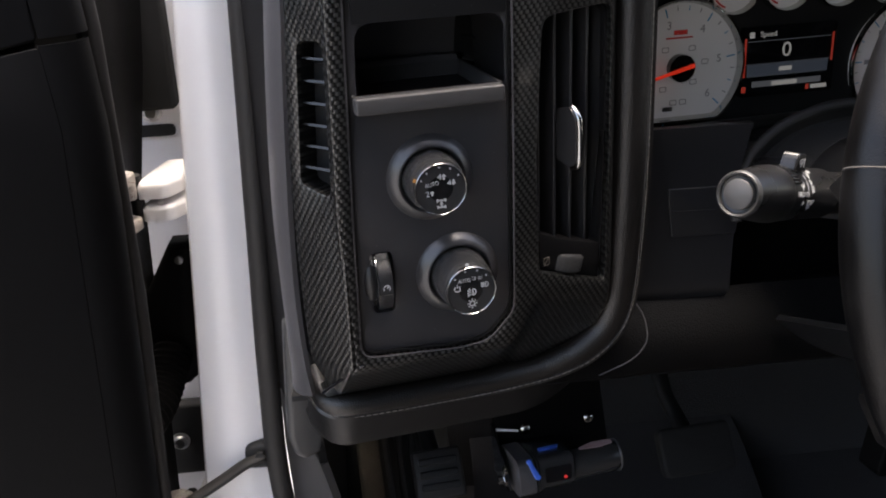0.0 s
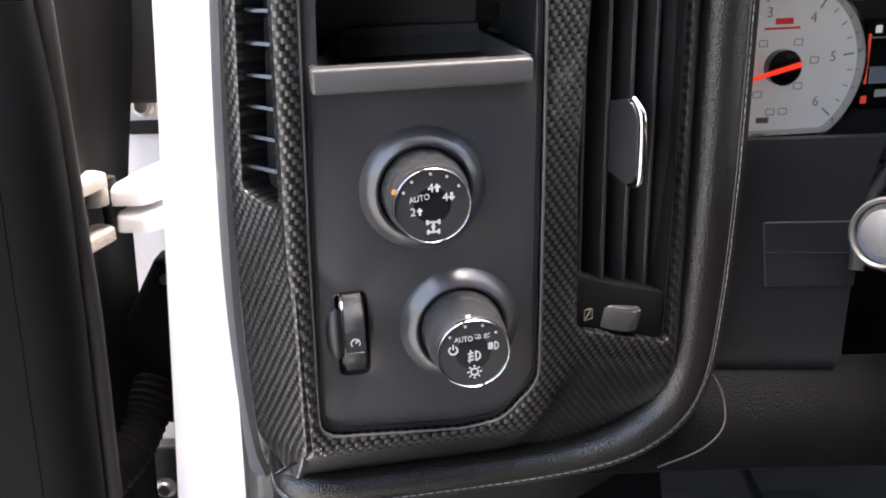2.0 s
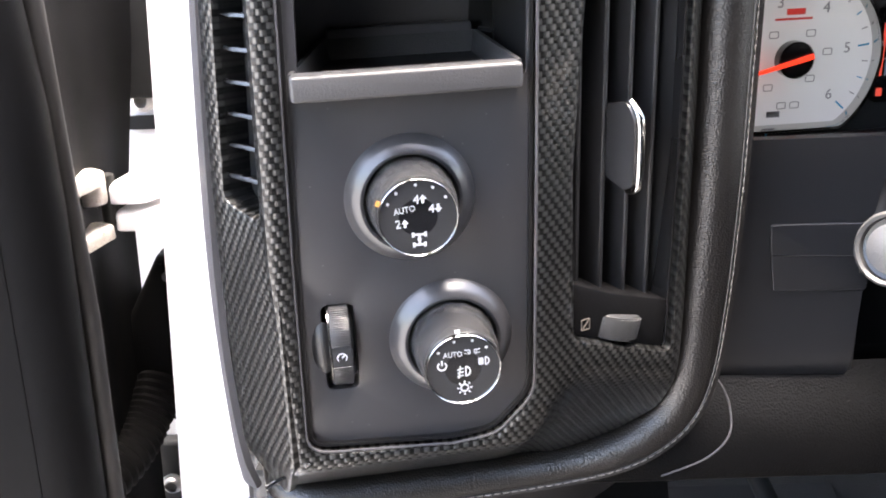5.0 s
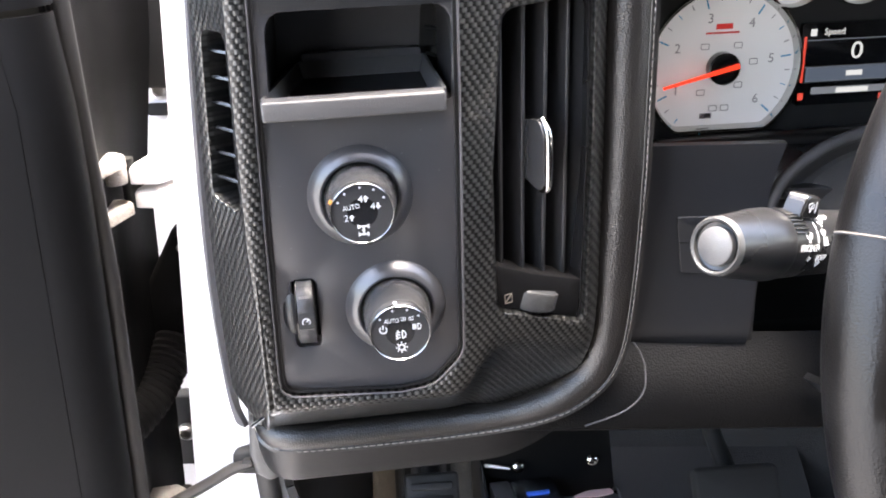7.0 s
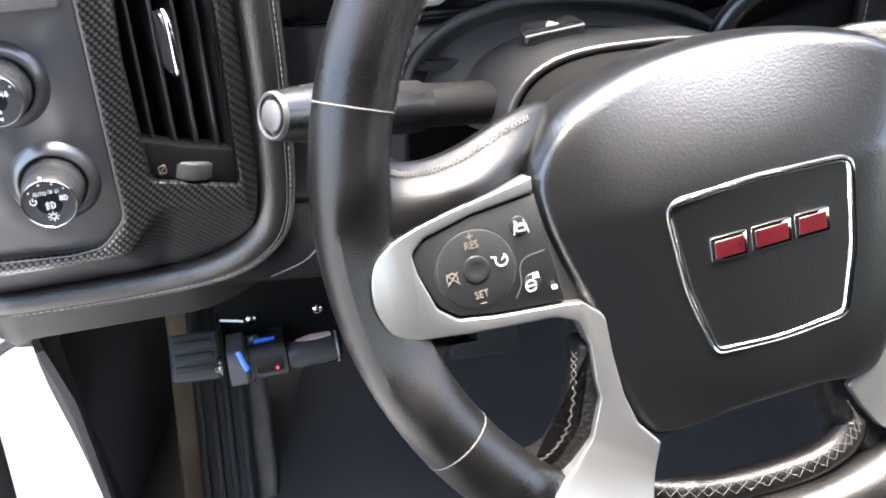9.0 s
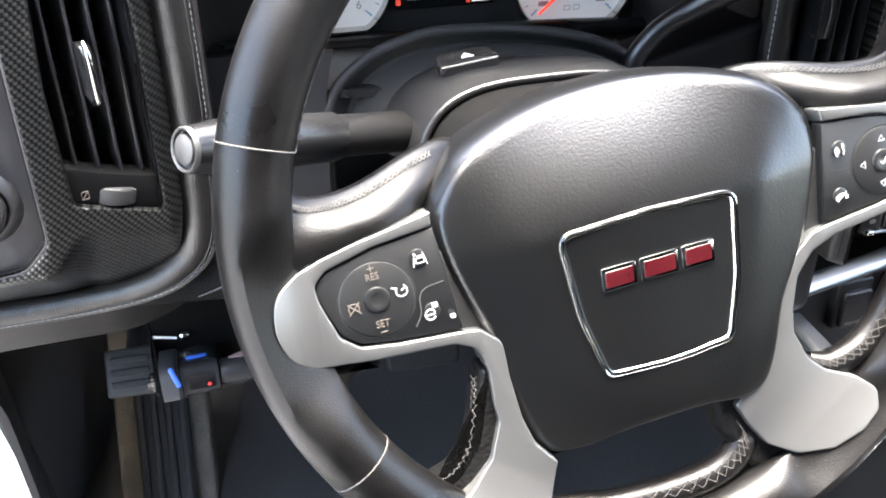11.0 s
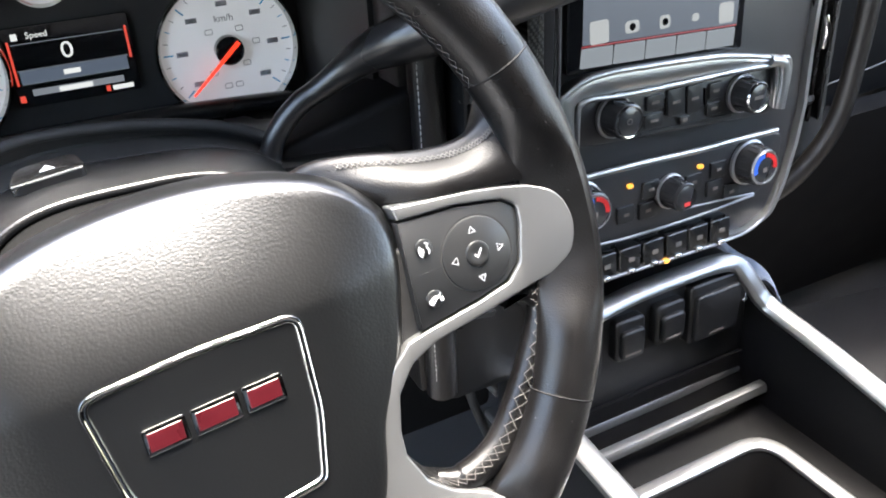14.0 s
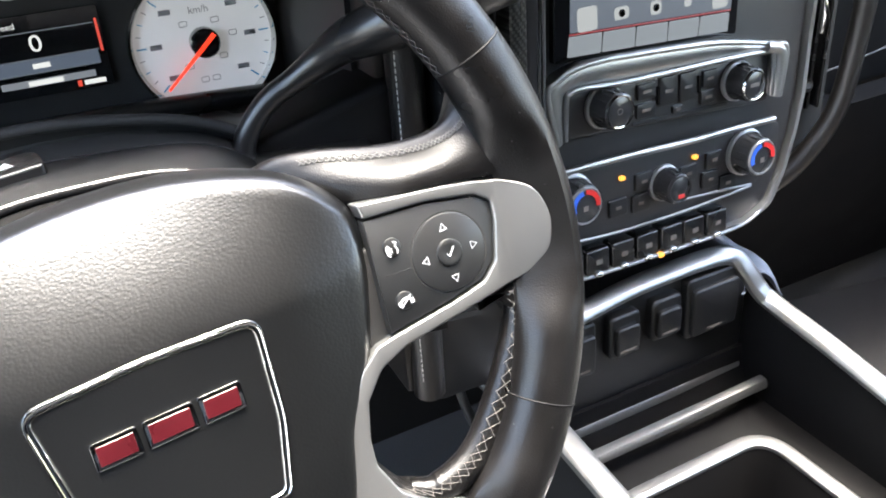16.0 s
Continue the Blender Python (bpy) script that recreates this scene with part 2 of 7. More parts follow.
def smooth_loop(pts, n=8):
    """A closed Catmull-Rom curve through the points."""
    out, m = [], len(pts)
    for i in range(m):
        p0, p1, p2, p3 = (Vector(pts[(i + k) % m][:2]) for k in (-1, 0, 1, 2))
        for k in range(n):
            t = k / n
            q = 0.5 * (2 * p1 + (p2 - p0) * t + (2 * p0 - 5 * p1 + 4 * p2 - p3) * t * t + (3 * p1 - p0 - 3 * p2 + p3) * t ** 3)
            out.append((q.x, q.y))
    return out


def spline(pts, n=8):
    """An open Catmull-Rom curve through points in space."""
    ps = [Vector(p) for p in pts]
    ps = [ps[0] * 2 - ps[1]] + ps + [ps[-1] * 2 - ps[-2]]
    out = []
    for i in range(1, len(ps) - 2):
        p0, p1, p2, p3 = ps[i - 1:i + 3]
        for k in range(n):
            t = k / n
            out.append(0.5 * (2 * p1 + (p2 - p0) * t + (2 * p0 - 5 * p1 + 4 * p2 - p3) * t * t + (3 * p1 - p0 - 3 * p2 + p3) * t ** 3))
    out.append(ps[-2].copy())
    return out


def inset(poly, d):
    """A counter-clockwise outline moved inwards by d."""
    out, n = [], len(poly)
    for i in range(n):
        a, b, c = Vector(poly[i - 1]), Vector(poly[i]), Vector(poly[(i + 1) % n])
        e, f = (b - a), (c - b)
        e = e.normalized() if e.length > 1e-9 else f.normalized()
        f = f.normalized() if f.length > 1e-9 else e
        na, nb = Vector((-e.y, e.x)), Vector((-f.y, f.x))
        m = na + nb
        m = m.normalized() if m.length > 1e-6 else na
        q = b + m * (d / max(0.5, m.dot(na)))
        out.append((q.x, q.y))
    return out


def ring(bm, loop, z):
    return [bm.verts.new((p[0], p[1], z)) for p in loop]


def skin(bm, a, b, flip=False):
    n = len(a)
    for i in range(n):
        j = (i + 1) % n
        quad = (a[i], a[j], b[j], b[i])
        bm.faces.new(quad[::-1] if flip else quad)


def slab(outline, z0, z1, r=0.0, seg=3, bm=None, back=True):
    """A solid with the outline's shape from z0 to z1, its front edge rounded by r."""
    bm = bm or bmesh.new()
    poly = ccw(outline)
    if back:
        low = ring(bm, poly, z0)
        bm.faces.new(low[::-1])
    else:
        low = ring(bm, poly, z0)
    if r <= 0:
        top = ring(bm, poly, z1)
        skin(bm, low, top)
    else:
        last = ring(bm, poly, z1 - r)
        skin(bm, low, last)
        for k in range(1, seg + 1):
            a = k / seg * math.pi / 2
            top = ring(bm, inset(poly, r * (1 - math.cos(a))), z1 - r + r * math.sin(a))
            skin(bm, last, top)
            last = top
    bm.faces.new(top)
    return bm


def plate(outer, holes, z0, z1, r=0.0, lip=None, bm=None, seg=2):
    """A plate with through holes; the edges of the rim and of the holes are rounded by r. lip: how deep the holes' walls go."""
    bm = bm or bmesh.new()
    loops = [ccw(outer)] + [ccw(h)[::-1] for h in holes]
    front = []
    for n, lp in enumerate(loops):
        zb = z0 if n == 0 or lip is None else lip
        last = ring(bm, lp, zb)
        zs = ring(bm, lp, z1 - r)
        skin(bm, last, zs)
        last = zs
        for k in range(1, seg + 1) if r > 0 else ():
            a = k / seg * math.pi / 2
            top = ring(bm, inset(lp, r * (1 - math.cos(a))), z1 - r + r * math.sin(a))
            skin(bm, last, top)
            last = top
        front.append(last)
    edges = []
    for lp in front:
        for i in range(len(lp)):
            e = bm.edges.get((lp[i], lp[(i + 1) % len(lp)])) or bm.edges.new((lp[i], lp[(i + 1) % len(lp)]))
            edges.append(e)
    got = bmesh.ops.triangle_fill(bm, edges=edges, use_beauty=True, use_dissolve=False, normal=(0, 0, 1))
    for g in got["geom"]:
        if isinstance(g, bmesh.types.BMFace) and g.normal.z < 0:
            g.normal_flip()
    return bm


def lathe(profile, seg=40, bm=None, squash=1.0):
    """Turns (radius, height) rows round z."""
    bm = bm or bmesh.new()
    last = None
    for rad, z in profile:
        cur = [bm.verts.new((rad * math.cos(a), squash * rad * math.sin(a), z)) for a in (2 * math.pi * k / seg for k in range(seg))] if rad > 1e-6 else [bm.verts.new((0, 0, z))]
        if last:
            if len(last) == 1 and len(cur) > 1:
                for i in range(seg):
                    bm.faces.new((last[0], cur[i], cur[(i + 1) % seg]))
            elif len(cur) == 1 and len(last) > 1:
                for i in range(seg):
                    bm.faces.new((last[i], last[(i + 1) % seg], cur[0]))
            else:
                skin(bm, last, cur)
        last = cur
    return bm


def tube(path, rad, seg=12, closed=False, bm=None, flat=1.0, caps=True, up=None):
    """A tube along points; rad may be a list. flat squashes it along its second axis."""
    bm = bm or bmesh.new()
    ps = [Vector(p) for p in path]
    n = len(ps)
    rads = rad if isinstance(rad, (list, tuple)) else [rad] * n
    rings, side = [], None
    for i in range(n):
        d = ps[(i + 1) % n] - ps[i - 1] if closed else ps[min(i + 1, n - 1)] - ps[max(i - 1, 0)]
        d.normalize()
        if up is not None:
            side = d.cross(Vector(up)).normalized()
        elif side is None:
            side = d.cross(Vector((0.12, 0.3, 1))).normalized()
        else:
            side = (side - d * side.dot(d)).normalized()
        other = side.cross(d).normalized()
        rings.append([bm.verts.new(ps[i] + side * (rads[i] * math.cos(a)) + other * (rads[i] * flat * math.sin(a))) for a in (2 * math.pi * k / seg for k in range(seg))])
    for i in range(n if closed else n - 1):
        skin(bm, rings[i], rings[(i + 1) % n], True)
    if caps and not closed:
        bm.faces.new(rings[0]), bm.faces.new(rings[-1][::-1])
    return bm


def band(path, width, height, up=(0, 1, 0), closed=False):
    """A flat bar with bevelled edges along points; up is the side that its face looks to."""
    bm = bmesh.new()
    ps, u, n = [Vector(p) for p in path], Vector(up), len(path)
    prof = [(-1, -1), (-1, 0.25), (-0.72, 0.9), (-0.4, 1.0), (0.4, 1.0), (0.72, 0.9), (1, 0.25), (1, -1)]
    rings = []
    for i in range(n):
        d = ps[(i + 1) % n] - ps[i - 1] if closed else ps[min(i + 1, n - 1)] - ps[max(i - 1, 0)]
        d.normalize()
        side = d.cross(u).normalized()
        top = side.cross(d).normalized()
        rings.append([bm.verts.new(ps[i] + side * (a * width) + top * (b * height)) for a, b in prof])
    for i in range(n if closed else n - 1):
        skin(bm, rings[i], rings[(i + 1) % n], True)
    if not closed:
        bm.faces.new(rings[0]), bm.faces.new(rings[-1][::-1])
    bmesh.ops.recalc_face_normals(bm, faces=bm.faces)
    return bm


def box(x0, x1, y0, y1, z0, z1, r=0.0015, bm=None):
    return slab(rounded([(x0, y0), (x1, y0), (x1, y1), (x0, y1)], max(r * 1.5, 0.0005), 3), z0, z1, r, 2, bm)


def grid(f, nu, nv, bm=None, thick=0.0):
    """A sheet f(s, t) -> point, s and t from 0 to 1; thick gives it a back that much behind its normals."""
    bm = bm or bmesh.new()
    vs = [[bm.verts.new(f(i / nu, j / nv)) for i in range(nu + 1)] for j in range(nv + 1)]
    for j in range(nv):
        for i in range(nu):
            bm.faces.new((vs[j][i], vs[j][i + 1], vs[j + 1][i + 1], vs[j + 1][i]))
    if thick:
        bm.normal_update()
        back = [[bm.verts.new(v.co - v.normal * thick) for v in row] for row in vs]
        for j in range(nv):
            for i in range(nu):
                bm.faces.new((back[j][i], back[j + 1][i], back[j + 1][i + 1], back[j][i + 1]))
        edge = [(0, i) for i in range(nu)] + [(j, nu) for j in range(nv)] + [(nv, i) for i in range(nu, 0, -1)] + [(j, 0) for j in range(nv, 0, -1)]
        for (a, b), (c, d) in zip(edge, edge[1:] + edge[:1]):
            bm.faces.new((vs[a][b], back[a][b], back[c][d], vs[c][d]))
    return bm


def dome(outline, z0, z1, power=2.5, rings=8, bm=None, centre=(0, 0)):
    """A crowned pad: the outline at z0, swelling to z1 round the centre."""
    bm = bm or bmesh.new()
    poly = ccw(outline)
    last = ring(bm, poly, z0)
    cx, cy = centre
    for k in range(1, rings):
        f = math.cos(k / rings * math.pi / 2)
        cur = ring(bm, [(cx + (x - cx) * f, cy + (y - cy) * f) for x, y in poly], z0 + (z1 - z0) * (1 - f ** power))
        skin(bm, last, cur)
        last = cur
    tip = bm.verts.new((cx, cy, z1))
    for i in range(len(last)):
        bm.faces.new((last[i], last[(i + 1) % len(last)], tip))
    return bm


def moved(bm, m, start=0):
    bmesh.ops.transform(bm, matrix=m, verts=list(bm.verts)[start:])
    return bm


def link_mesh(name, bm, material, angle=40):
    me = bpy.data.meshes.new(name)
    bmesh.ops.recalc_face_normals(bm, faces=bm.faces[:])
    bm.to_mesh(me)
    bm.free()
    me.polygons.foreach_set("use_smooth", [True] * len(me.polygons))
    me.set_sharp_from_angle(angle=radians(angle))
    me.materials.append(material)
    return new(name, me)


def part(name, bm, material, parent, label="", m=None, angle=40, kind=""):
    ob = link_mesh(name, bm, material, angle)
    ob.parent = parent
    if m is not None:
        ob.matrix_local = m
    return tagged(ob, label, kind=kind)


def again(ob, m, parent=None):
    """Another part on the same mesh."""
    c = new(ob.name.split(".")[0], ob.data)
    c.parent = parent or ob.parent
    c.matrix_local = m
    if "label" in ob:
        c["label"] = ob["label"]
    return c


def thing(name, m, label, category, group="", kind=""):
    e = new(name)
    e.empty_display_size = 0.02
    e.matrix_world = m
    return tagged(e, label, category, group, kind)


def frame_of(origin, x, y):
    x, y = Vector(x).normalized(), Vector(y)
    y = (y - x * x.dot(y)).normalized()
    z = x.cross(y)
    m = Matrix((x, y, z)).transposed().to_4x4()
    m.translation = Vector(origin)
    return m


def face_frame(origin, yaw, rake=0.0):
    """x to the right, y up, z towards the driver; yaw turns it to the left, rake leans its top away."""
    a, r = radians(yaw), radians(rake)
    ahead = Vector((-math.sin(a), math.cos(a), 0))
    return frame_of(origin, (math.cos(a), math.sin(a), 0), Vector((0, 0, 1)) * math.cos(r) + ahead * math.sin(r))


def T(x, y, z=0.0):
    return Matrix.Translation((x, y, z))


def circle(r, n=32, cx=0.0, cy=0.0):
    return [(cx + r * math.cos(2 * math.pi * k / n), cy + r * math.sin(2 * math.pi * k / n)) for k in range(n)]


def rect(x0, x1, y0, y1, r=0.002, seg=4):
    return rounded([(x0, y0), (x1, y0), (x1, y1), (x0, y1)], r, seg)


def stroke(pts, width, z0, z1, bm=None, closed=False):
    """A raised line of that width through points of the plane."""
    bm = bm or bmesh.new()
    ps = [Vector(p[:2]) for p in pts]
    n = len(ps)
    left, right = [], []
    for i in range(n):
        d = ps[(i + 1) % n] - ps[i - 1] if closed else ps[min(i + 1, n - 1)] - ps[max(i - 1, 0)]
        d.normalize()
        s = Vector((-d.y, d.x)) * width / 2
        left.append(ps[i] + s), right.append(ps[i] - s)
    if closed:
        la, lb = ring(bm, right, z1), ring(bm, left, z1)
        skin(bm, la, lb)
        ba, bb = ring(bm, right, z0), ring(bm, left, z0)
        skin(bm, ba, la), skin(bm, lb, bb)
        return bm
    return slab([(p.x, p.y) for p in right + left[::-1]], z0, z1, 0, bm=bm)


def arc(r, a0, a1, n=16, cx=0.0, cy=0.0):
    return [(cx + r * math.cos(radians(a0 + (a1 - a0) * k / n)), cy + r * math.sin(radians(a0 + (a1 - a0) * k / n))) for k in range(n + 1)]


def lettering(text, size, z0, bm=None, x=0.0, y=0.0, turn=0.0, thick=0.0002, squeeze=1.0):
    """Letters of that height, centred on x, y."""
    cu = bpy.data.curves.new("letters", "FONT")
    cu.body, cu.size, cu.align_x, cu.align_y = text, size / 0.72, "CENTER", "CENTER"
    cu.extrude, cu.resolution_u = thick / 2, 3
    ob = bpy.data.objects.new("letters", cu)
    scene.collection.objects.link(ob)
    dg = bpy.context.evaluated_depsgraph_get()
    me = bpy.data.meshes.new_from_object(ob.evaluated_get(dg))
    bm = bm or bmesh.new()
    start = len(bm.verts)
    bm.from_mesh(me)
    bm.verts.ensure_lookup_table()
    moved(bm, T(x, y, z0) @ Matrix.Rotation(radians(turn), 4, "Z") @ Matrix.Diagonal((squeeze, 1, 1, 1)), start)
    bpy.data.objects.remove(ob), bpy.data.curves.remove(cu), bpy.data.meshes.remove(me)
    return bm


def bars(rows, bm=None, z0=0.0, z1=0.0002):
    """Unreadable print: plain bars (x, y, width, height)."""
    bm = bm or bmesh.new()
    for x, y, w, h in rows:
        slab([(x - w / 2, y - h / 2), (x + w / 2, y - h / 2), (x + w / 2, y + h / 2), (x - w / 2, y + h / 2)], z0, z1, bm=bm)
    return bm


def stitches(path, length, gap, rad, lift=0.0):
    """A row of separate thread stitches along points in space."""
    bm = bmesh.new()
    ps = [Vector(p) for p in path]
    dist, marks = 0.0, [0.0]
    for a, b in zip(ps, ps[1:]):
        dist += (b - a).length
        marks.append(dist)

    def at(s):
        for i in range(1, len(ps)):
            if marks[i] >= s:
                f = (s - marks[i - 1]) / max(1e-9, marks[i] - marks[i - 1])
                return ps[i - 1].lerp(ps[i], f)
        return ps[-1].copy()

    s = 0.0
    while s + length < dist:
        a, b = at(s), at(s + length)
        mid = (a + b) / 2
        tube([a, mid, b], [rad * 0.6, rad, rad * 0.6], 5, bm=bm)
        s += length + gap
    return bm

# ---- the cab's shell and the ground ----
def structure(name, bm, material, label, category, m=None):
    ob = link_mesh(name, bm, material)
    if m is not None:
        ob.matrix_world = m
    return tagged(ob, label, category, kind="structure")


structure("ground", grid(lambda s, t: Vector(((s - 0.5) * 800, (t - 0.5) * 800, 0)), 8, 8), CONCRETE, "pale concrete ground around the parked truck", "ground")
structure("floor", box(-0.05, 1.75, -1.2, 1.25, 0.70, 0.742, 0.004), CARPET, "dark charcoal carpet on the cab floor", "floor")
structure("firewall", grid(lambda s, t: Vector((-0.045 + 1.8 * s, 1.25 - 0.22 * (1 - t) ** 2, 0.742 + 0.72 * t)), 8, 10, thick=0.02), CARPET, "black carpeted firewall at the front of the footwell", "wall")
# unseen roof; its front edge is set to shade the wheel's lower rim
structure("ceiling", box(-0.1, 1.8, -1.3, 0.17, 1.90, 1.95, 0.01), HEADLINER, "grey cloth headliner over the cab", "ceiling")
# unseen walls, left solid over the rear windows to hold light back
structure("wall_left", box(0.36, 1.34, 0.70, 1.92, 0, 0.08, 0.02), PLASTIC_GREY, "unseen dark grey rear side wall and door pillar, closed over its window", "wall",
          frame_of((-0.04, 0, 0), (0, -1, 0), (0, 0, 1)))
structure("wall_rear", box(-0.1, 1.8, -1.36, -1.3, 0.70, 1.92, 0.01), PLASTIC_GREY, "unseen dark grey rear wall, closed over its window", "wall")
# passenger side: a door with its window opening above the sill
structure("wall_right", box(-1.3, 1.2, 0.72, 1.30, 0, 0.06, 0.006), DOOR_TRIM, "black passenger door inner panel", "wall",
          frame_of((1.62, 0, 0), (0, -1, 0), (0, 0, 1)))
# unseen panel, added to keep window light off the pad and console
structure("light_block_right_rear", box(0.36, 1.3, 1.29, 1.915, 0, 0.05, 0.006), PLASTIC_GREY, "unseen dark grey panel blocking window light behind the passenger", "wall",
          frame_of((1.63, 0, 0), (0, -1, 0), (0, 0, 1)))
structure("pillar_right", tube([(1.66, 1.15, 1.28), (1.6, 0.19, 1.92)], 0.05, 10), PLASTIC_GREY, "grey trimmed windscreen pillar of the passenger side", "pillar")
structure("pillar_left", tube([(-0.03, 1.02, 1.44), (0.02, 0.19, 1.92)], 0.045, 10), PLASTIC_GREY, "grey trimmed windscreen pillar of the driver side", "pillar")

# ---- main dashboard body ----
dash = thing("dashboard", Matrix.Identity(4), "black soft-touch dashboard running across the cab", "dashboard")
part("upper_pad", grid(lambda s, t: Vector((-0.02 + 1.62 * s, 0.74 + 0.58 * t, 1.455 + 0.03 * math.sin(math.pi * t))), 12, 6, thick=0.02), PLASTIC, dash)
part("brow", grid(lambda s, t: Vector((-0.03 + 1.0 * s, 0.540 + 0.230 * t, 1.458 + 0.022 * math.sin(math.pi * t * 0.6))), 16, 8, thick=0.012), PLASTIC, dash)
part("back_wall", box(-0.31, 0.36, 1.10, 1.46, -0.03, -0.02), VOID, dash, m=face_frame((0.2902, 0.7112, 0), 7))
# panel behind and below the dials, left of the steering column
def middle(s, t):
    """Face beside the column, rolled under at its foot."""
    x = 0.190 + (0.098 - 0.004 * t) * s
    if t < 0.7:
        f = t / 0.7
        return Vector((x + 0.030 * s * max(0.0, 0.35 - f) ** 1.5, 0.585 + 0.010 * (1 - s) * 0, 1.330 - 0.106 * f))
    a = (t - 0.7) / 0.3 * radians(115)
    return Vector((x, 0.585 + 0.024 * (1 - math.cos(a)), 1.224 - 0.024 * math.sin(a)))


part("middle_panel", grid(middle, 16, 30, thick=0.006), BLUE_BLACK, dash)
part("panel_cheek", slab(rounded(mm([(585, 1206), (640, 1196), (640, 1292), (585, 1296)]), 0.006), 0, 0.003), MATTE, dash, m=frame_of((0.2855, 0, 0), (0, 1, 0), (0, 0, 1)))
part("slot_cover", slab(rounded(mm([(239.5, 1290), (285.5, 1289.6), (287.5, 1256), (243.5, 1256.5)]), 0.002), 0, 0.0012, 0.0006), BLUE_BLACK, dash, m=frame_of((0, 0.5791, 0), (1, 0, 0), (0, 0, 1)))
part("slot_line", slab(mm([(241.2, 1274.6), (286.4, 1273.0), (286.4, 1273.5), (241.2, 1275.1)]), 0, 0.0004), VOID, dash, m=frame_of((0, 0.5778, 0), (1, 0, 0), (0, 0, 1)))
part("dial_ledge", grid(lambda s, t: Vector((0.20 + 0.37 * s, 0.585 + 0.135 * t, 1.306 - 0.010 * t - 0.012 * s)), 10, 4, thick=0.006), SATIN, dash)
# side panel right of the column, shade put into its colour
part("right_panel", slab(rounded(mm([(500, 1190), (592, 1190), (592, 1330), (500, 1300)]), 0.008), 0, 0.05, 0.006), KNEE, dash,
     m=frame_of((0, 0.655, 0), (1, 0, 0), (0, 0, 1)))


def bolster(s, t):
    """Knee panel: a short rounded face, then turned back under the dashboard."""
    x = 0.125 + 0.480 * s
    if t < 0.6:
        f = t / 0.6
        return Vector((x, 0.585 + 0.02 * s - 0.029 * math.sin(f * math.pi / 2), 1.2135 - 0.010 * s - 0.043 * f))
    f = (t - 0.6) / 0.4
    return Vector((x, 0.556 + 0.02 * s + 0.15 * f ** 1.3, 1.1705 - 0.010 * s - 0.016 * math.sin(f * math.pi / 2)))


# shade under the dashboard is in this vinyl's colour
part("knee_bolster", grid(bolster, 24, 24, thick=0.004), KNEE_LEATHER, dash, "black grained knee panel under the column, darkened for shade")


def on_bolster(x, z):
    """A point on the knee panel's grained face."""
    f = (1.2135 - z) / 0.0432
    a = math.atan2(0.0455 * math.cos(min(1.0, f) * math.pi / 2), 0.043)
    return bolster((x - 0.125) / 0.480, 0.6 * f) + Vector((0, -0.0043 * math.cos(a), 0.0043 * math.sin(a)))


seam = spline([on_bolster(x, z) for x, z in ((0.2175, 1.2125), (0.2235, 1.2050), (0.2255, 1.1975), (0.2235, 1.1880), (0.2120, 1.1795), (0.1900, 1.1722))], 6)
part("bolster_seam", tube(seam, 0.00045, 6), CAP, dash)
part("underside", grid(lambda s, t: Vector((-0.02 + 0.66 * s, 0.60 + 0.5 * t, 1.150 - 0.03 * t)), 6, 4, thick=0.004), VOID, dash)
# passenger side of the dashboard; near-black plastic stands in for shade
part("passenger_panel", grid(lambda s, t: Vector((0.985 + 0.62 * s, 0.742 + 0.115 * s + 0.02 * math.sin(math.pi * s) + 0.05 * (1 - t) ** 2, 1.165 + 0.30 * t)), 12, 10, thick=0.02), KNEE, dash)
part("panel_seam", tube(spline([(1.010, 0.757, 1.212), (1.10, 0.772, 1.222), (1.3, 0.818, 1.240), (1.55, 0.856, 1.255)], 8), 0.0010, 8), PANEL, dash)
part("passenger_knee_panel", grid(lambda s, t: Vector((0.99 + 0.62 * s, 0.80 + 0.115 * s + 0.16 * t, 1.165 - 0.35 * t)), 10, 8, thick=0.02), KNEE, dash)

# ---- driver-side trim bezel: carbon-look frame, leather roll ----
B = face_frame((0.042, 0.480, 1.240), 10)
bezel = thing("trim_bezel", B, "carbon-look trim bezel edged with a stitched black leather roll", "dashboard trim")
PANEL_HOLE = rounded(mm([(-5.5, -1.5, 9), (52, -5, 30), (69, -3, 16), (84.5, 13, 16), (86, 110, 2), (87.5, 240, 2), (3, 240, 2), (-3.5, 75, 2)]), 0.004, 5)
# the vent's face turns away past the switch panel
VB = T(0.095, 0, -0.004) @ Matrix.Rotation(radians(20), 4, "Y")
VENT_FACE = mm([(7.5, 31, 7), (58, 12, 3), (60, 100, 2), (60, 176, 6), (12, 173, 9), (6.5, 100, 2)])
VENT_HOLE = rounded([(0.095 + 0.94 * x, y, r / 1000) for x, y, r in ((p[0], p[1], q) for p, q in zip(VENT_FACE, (7, 3, 2, 6, 9, 2)))], 0.004, 5)


def soft(d, w):
    return 0.0 if d <= 0 else d * d / (2 * w) if d < w else d - w / 2


def recede(x, y):
    """How far the pod's face falls back: past the switch panel, and under it towards the leather roll."""
    f = min(1.0, max(0.0, (x - 0.078) / 0.030))
    f = f * f * (3 - 2 * f)
    start = -0.0065 + f * (0.030 - 0.35 * max(0.0, x - 0.104))
    return 0.364 * soft(x - 0.080, 0.008) + 1.3 * soft(x - 0.151, 0.004) + (1.3 - 0.60 * f) * soft(start - y, 0.005 + 0.012 * f)


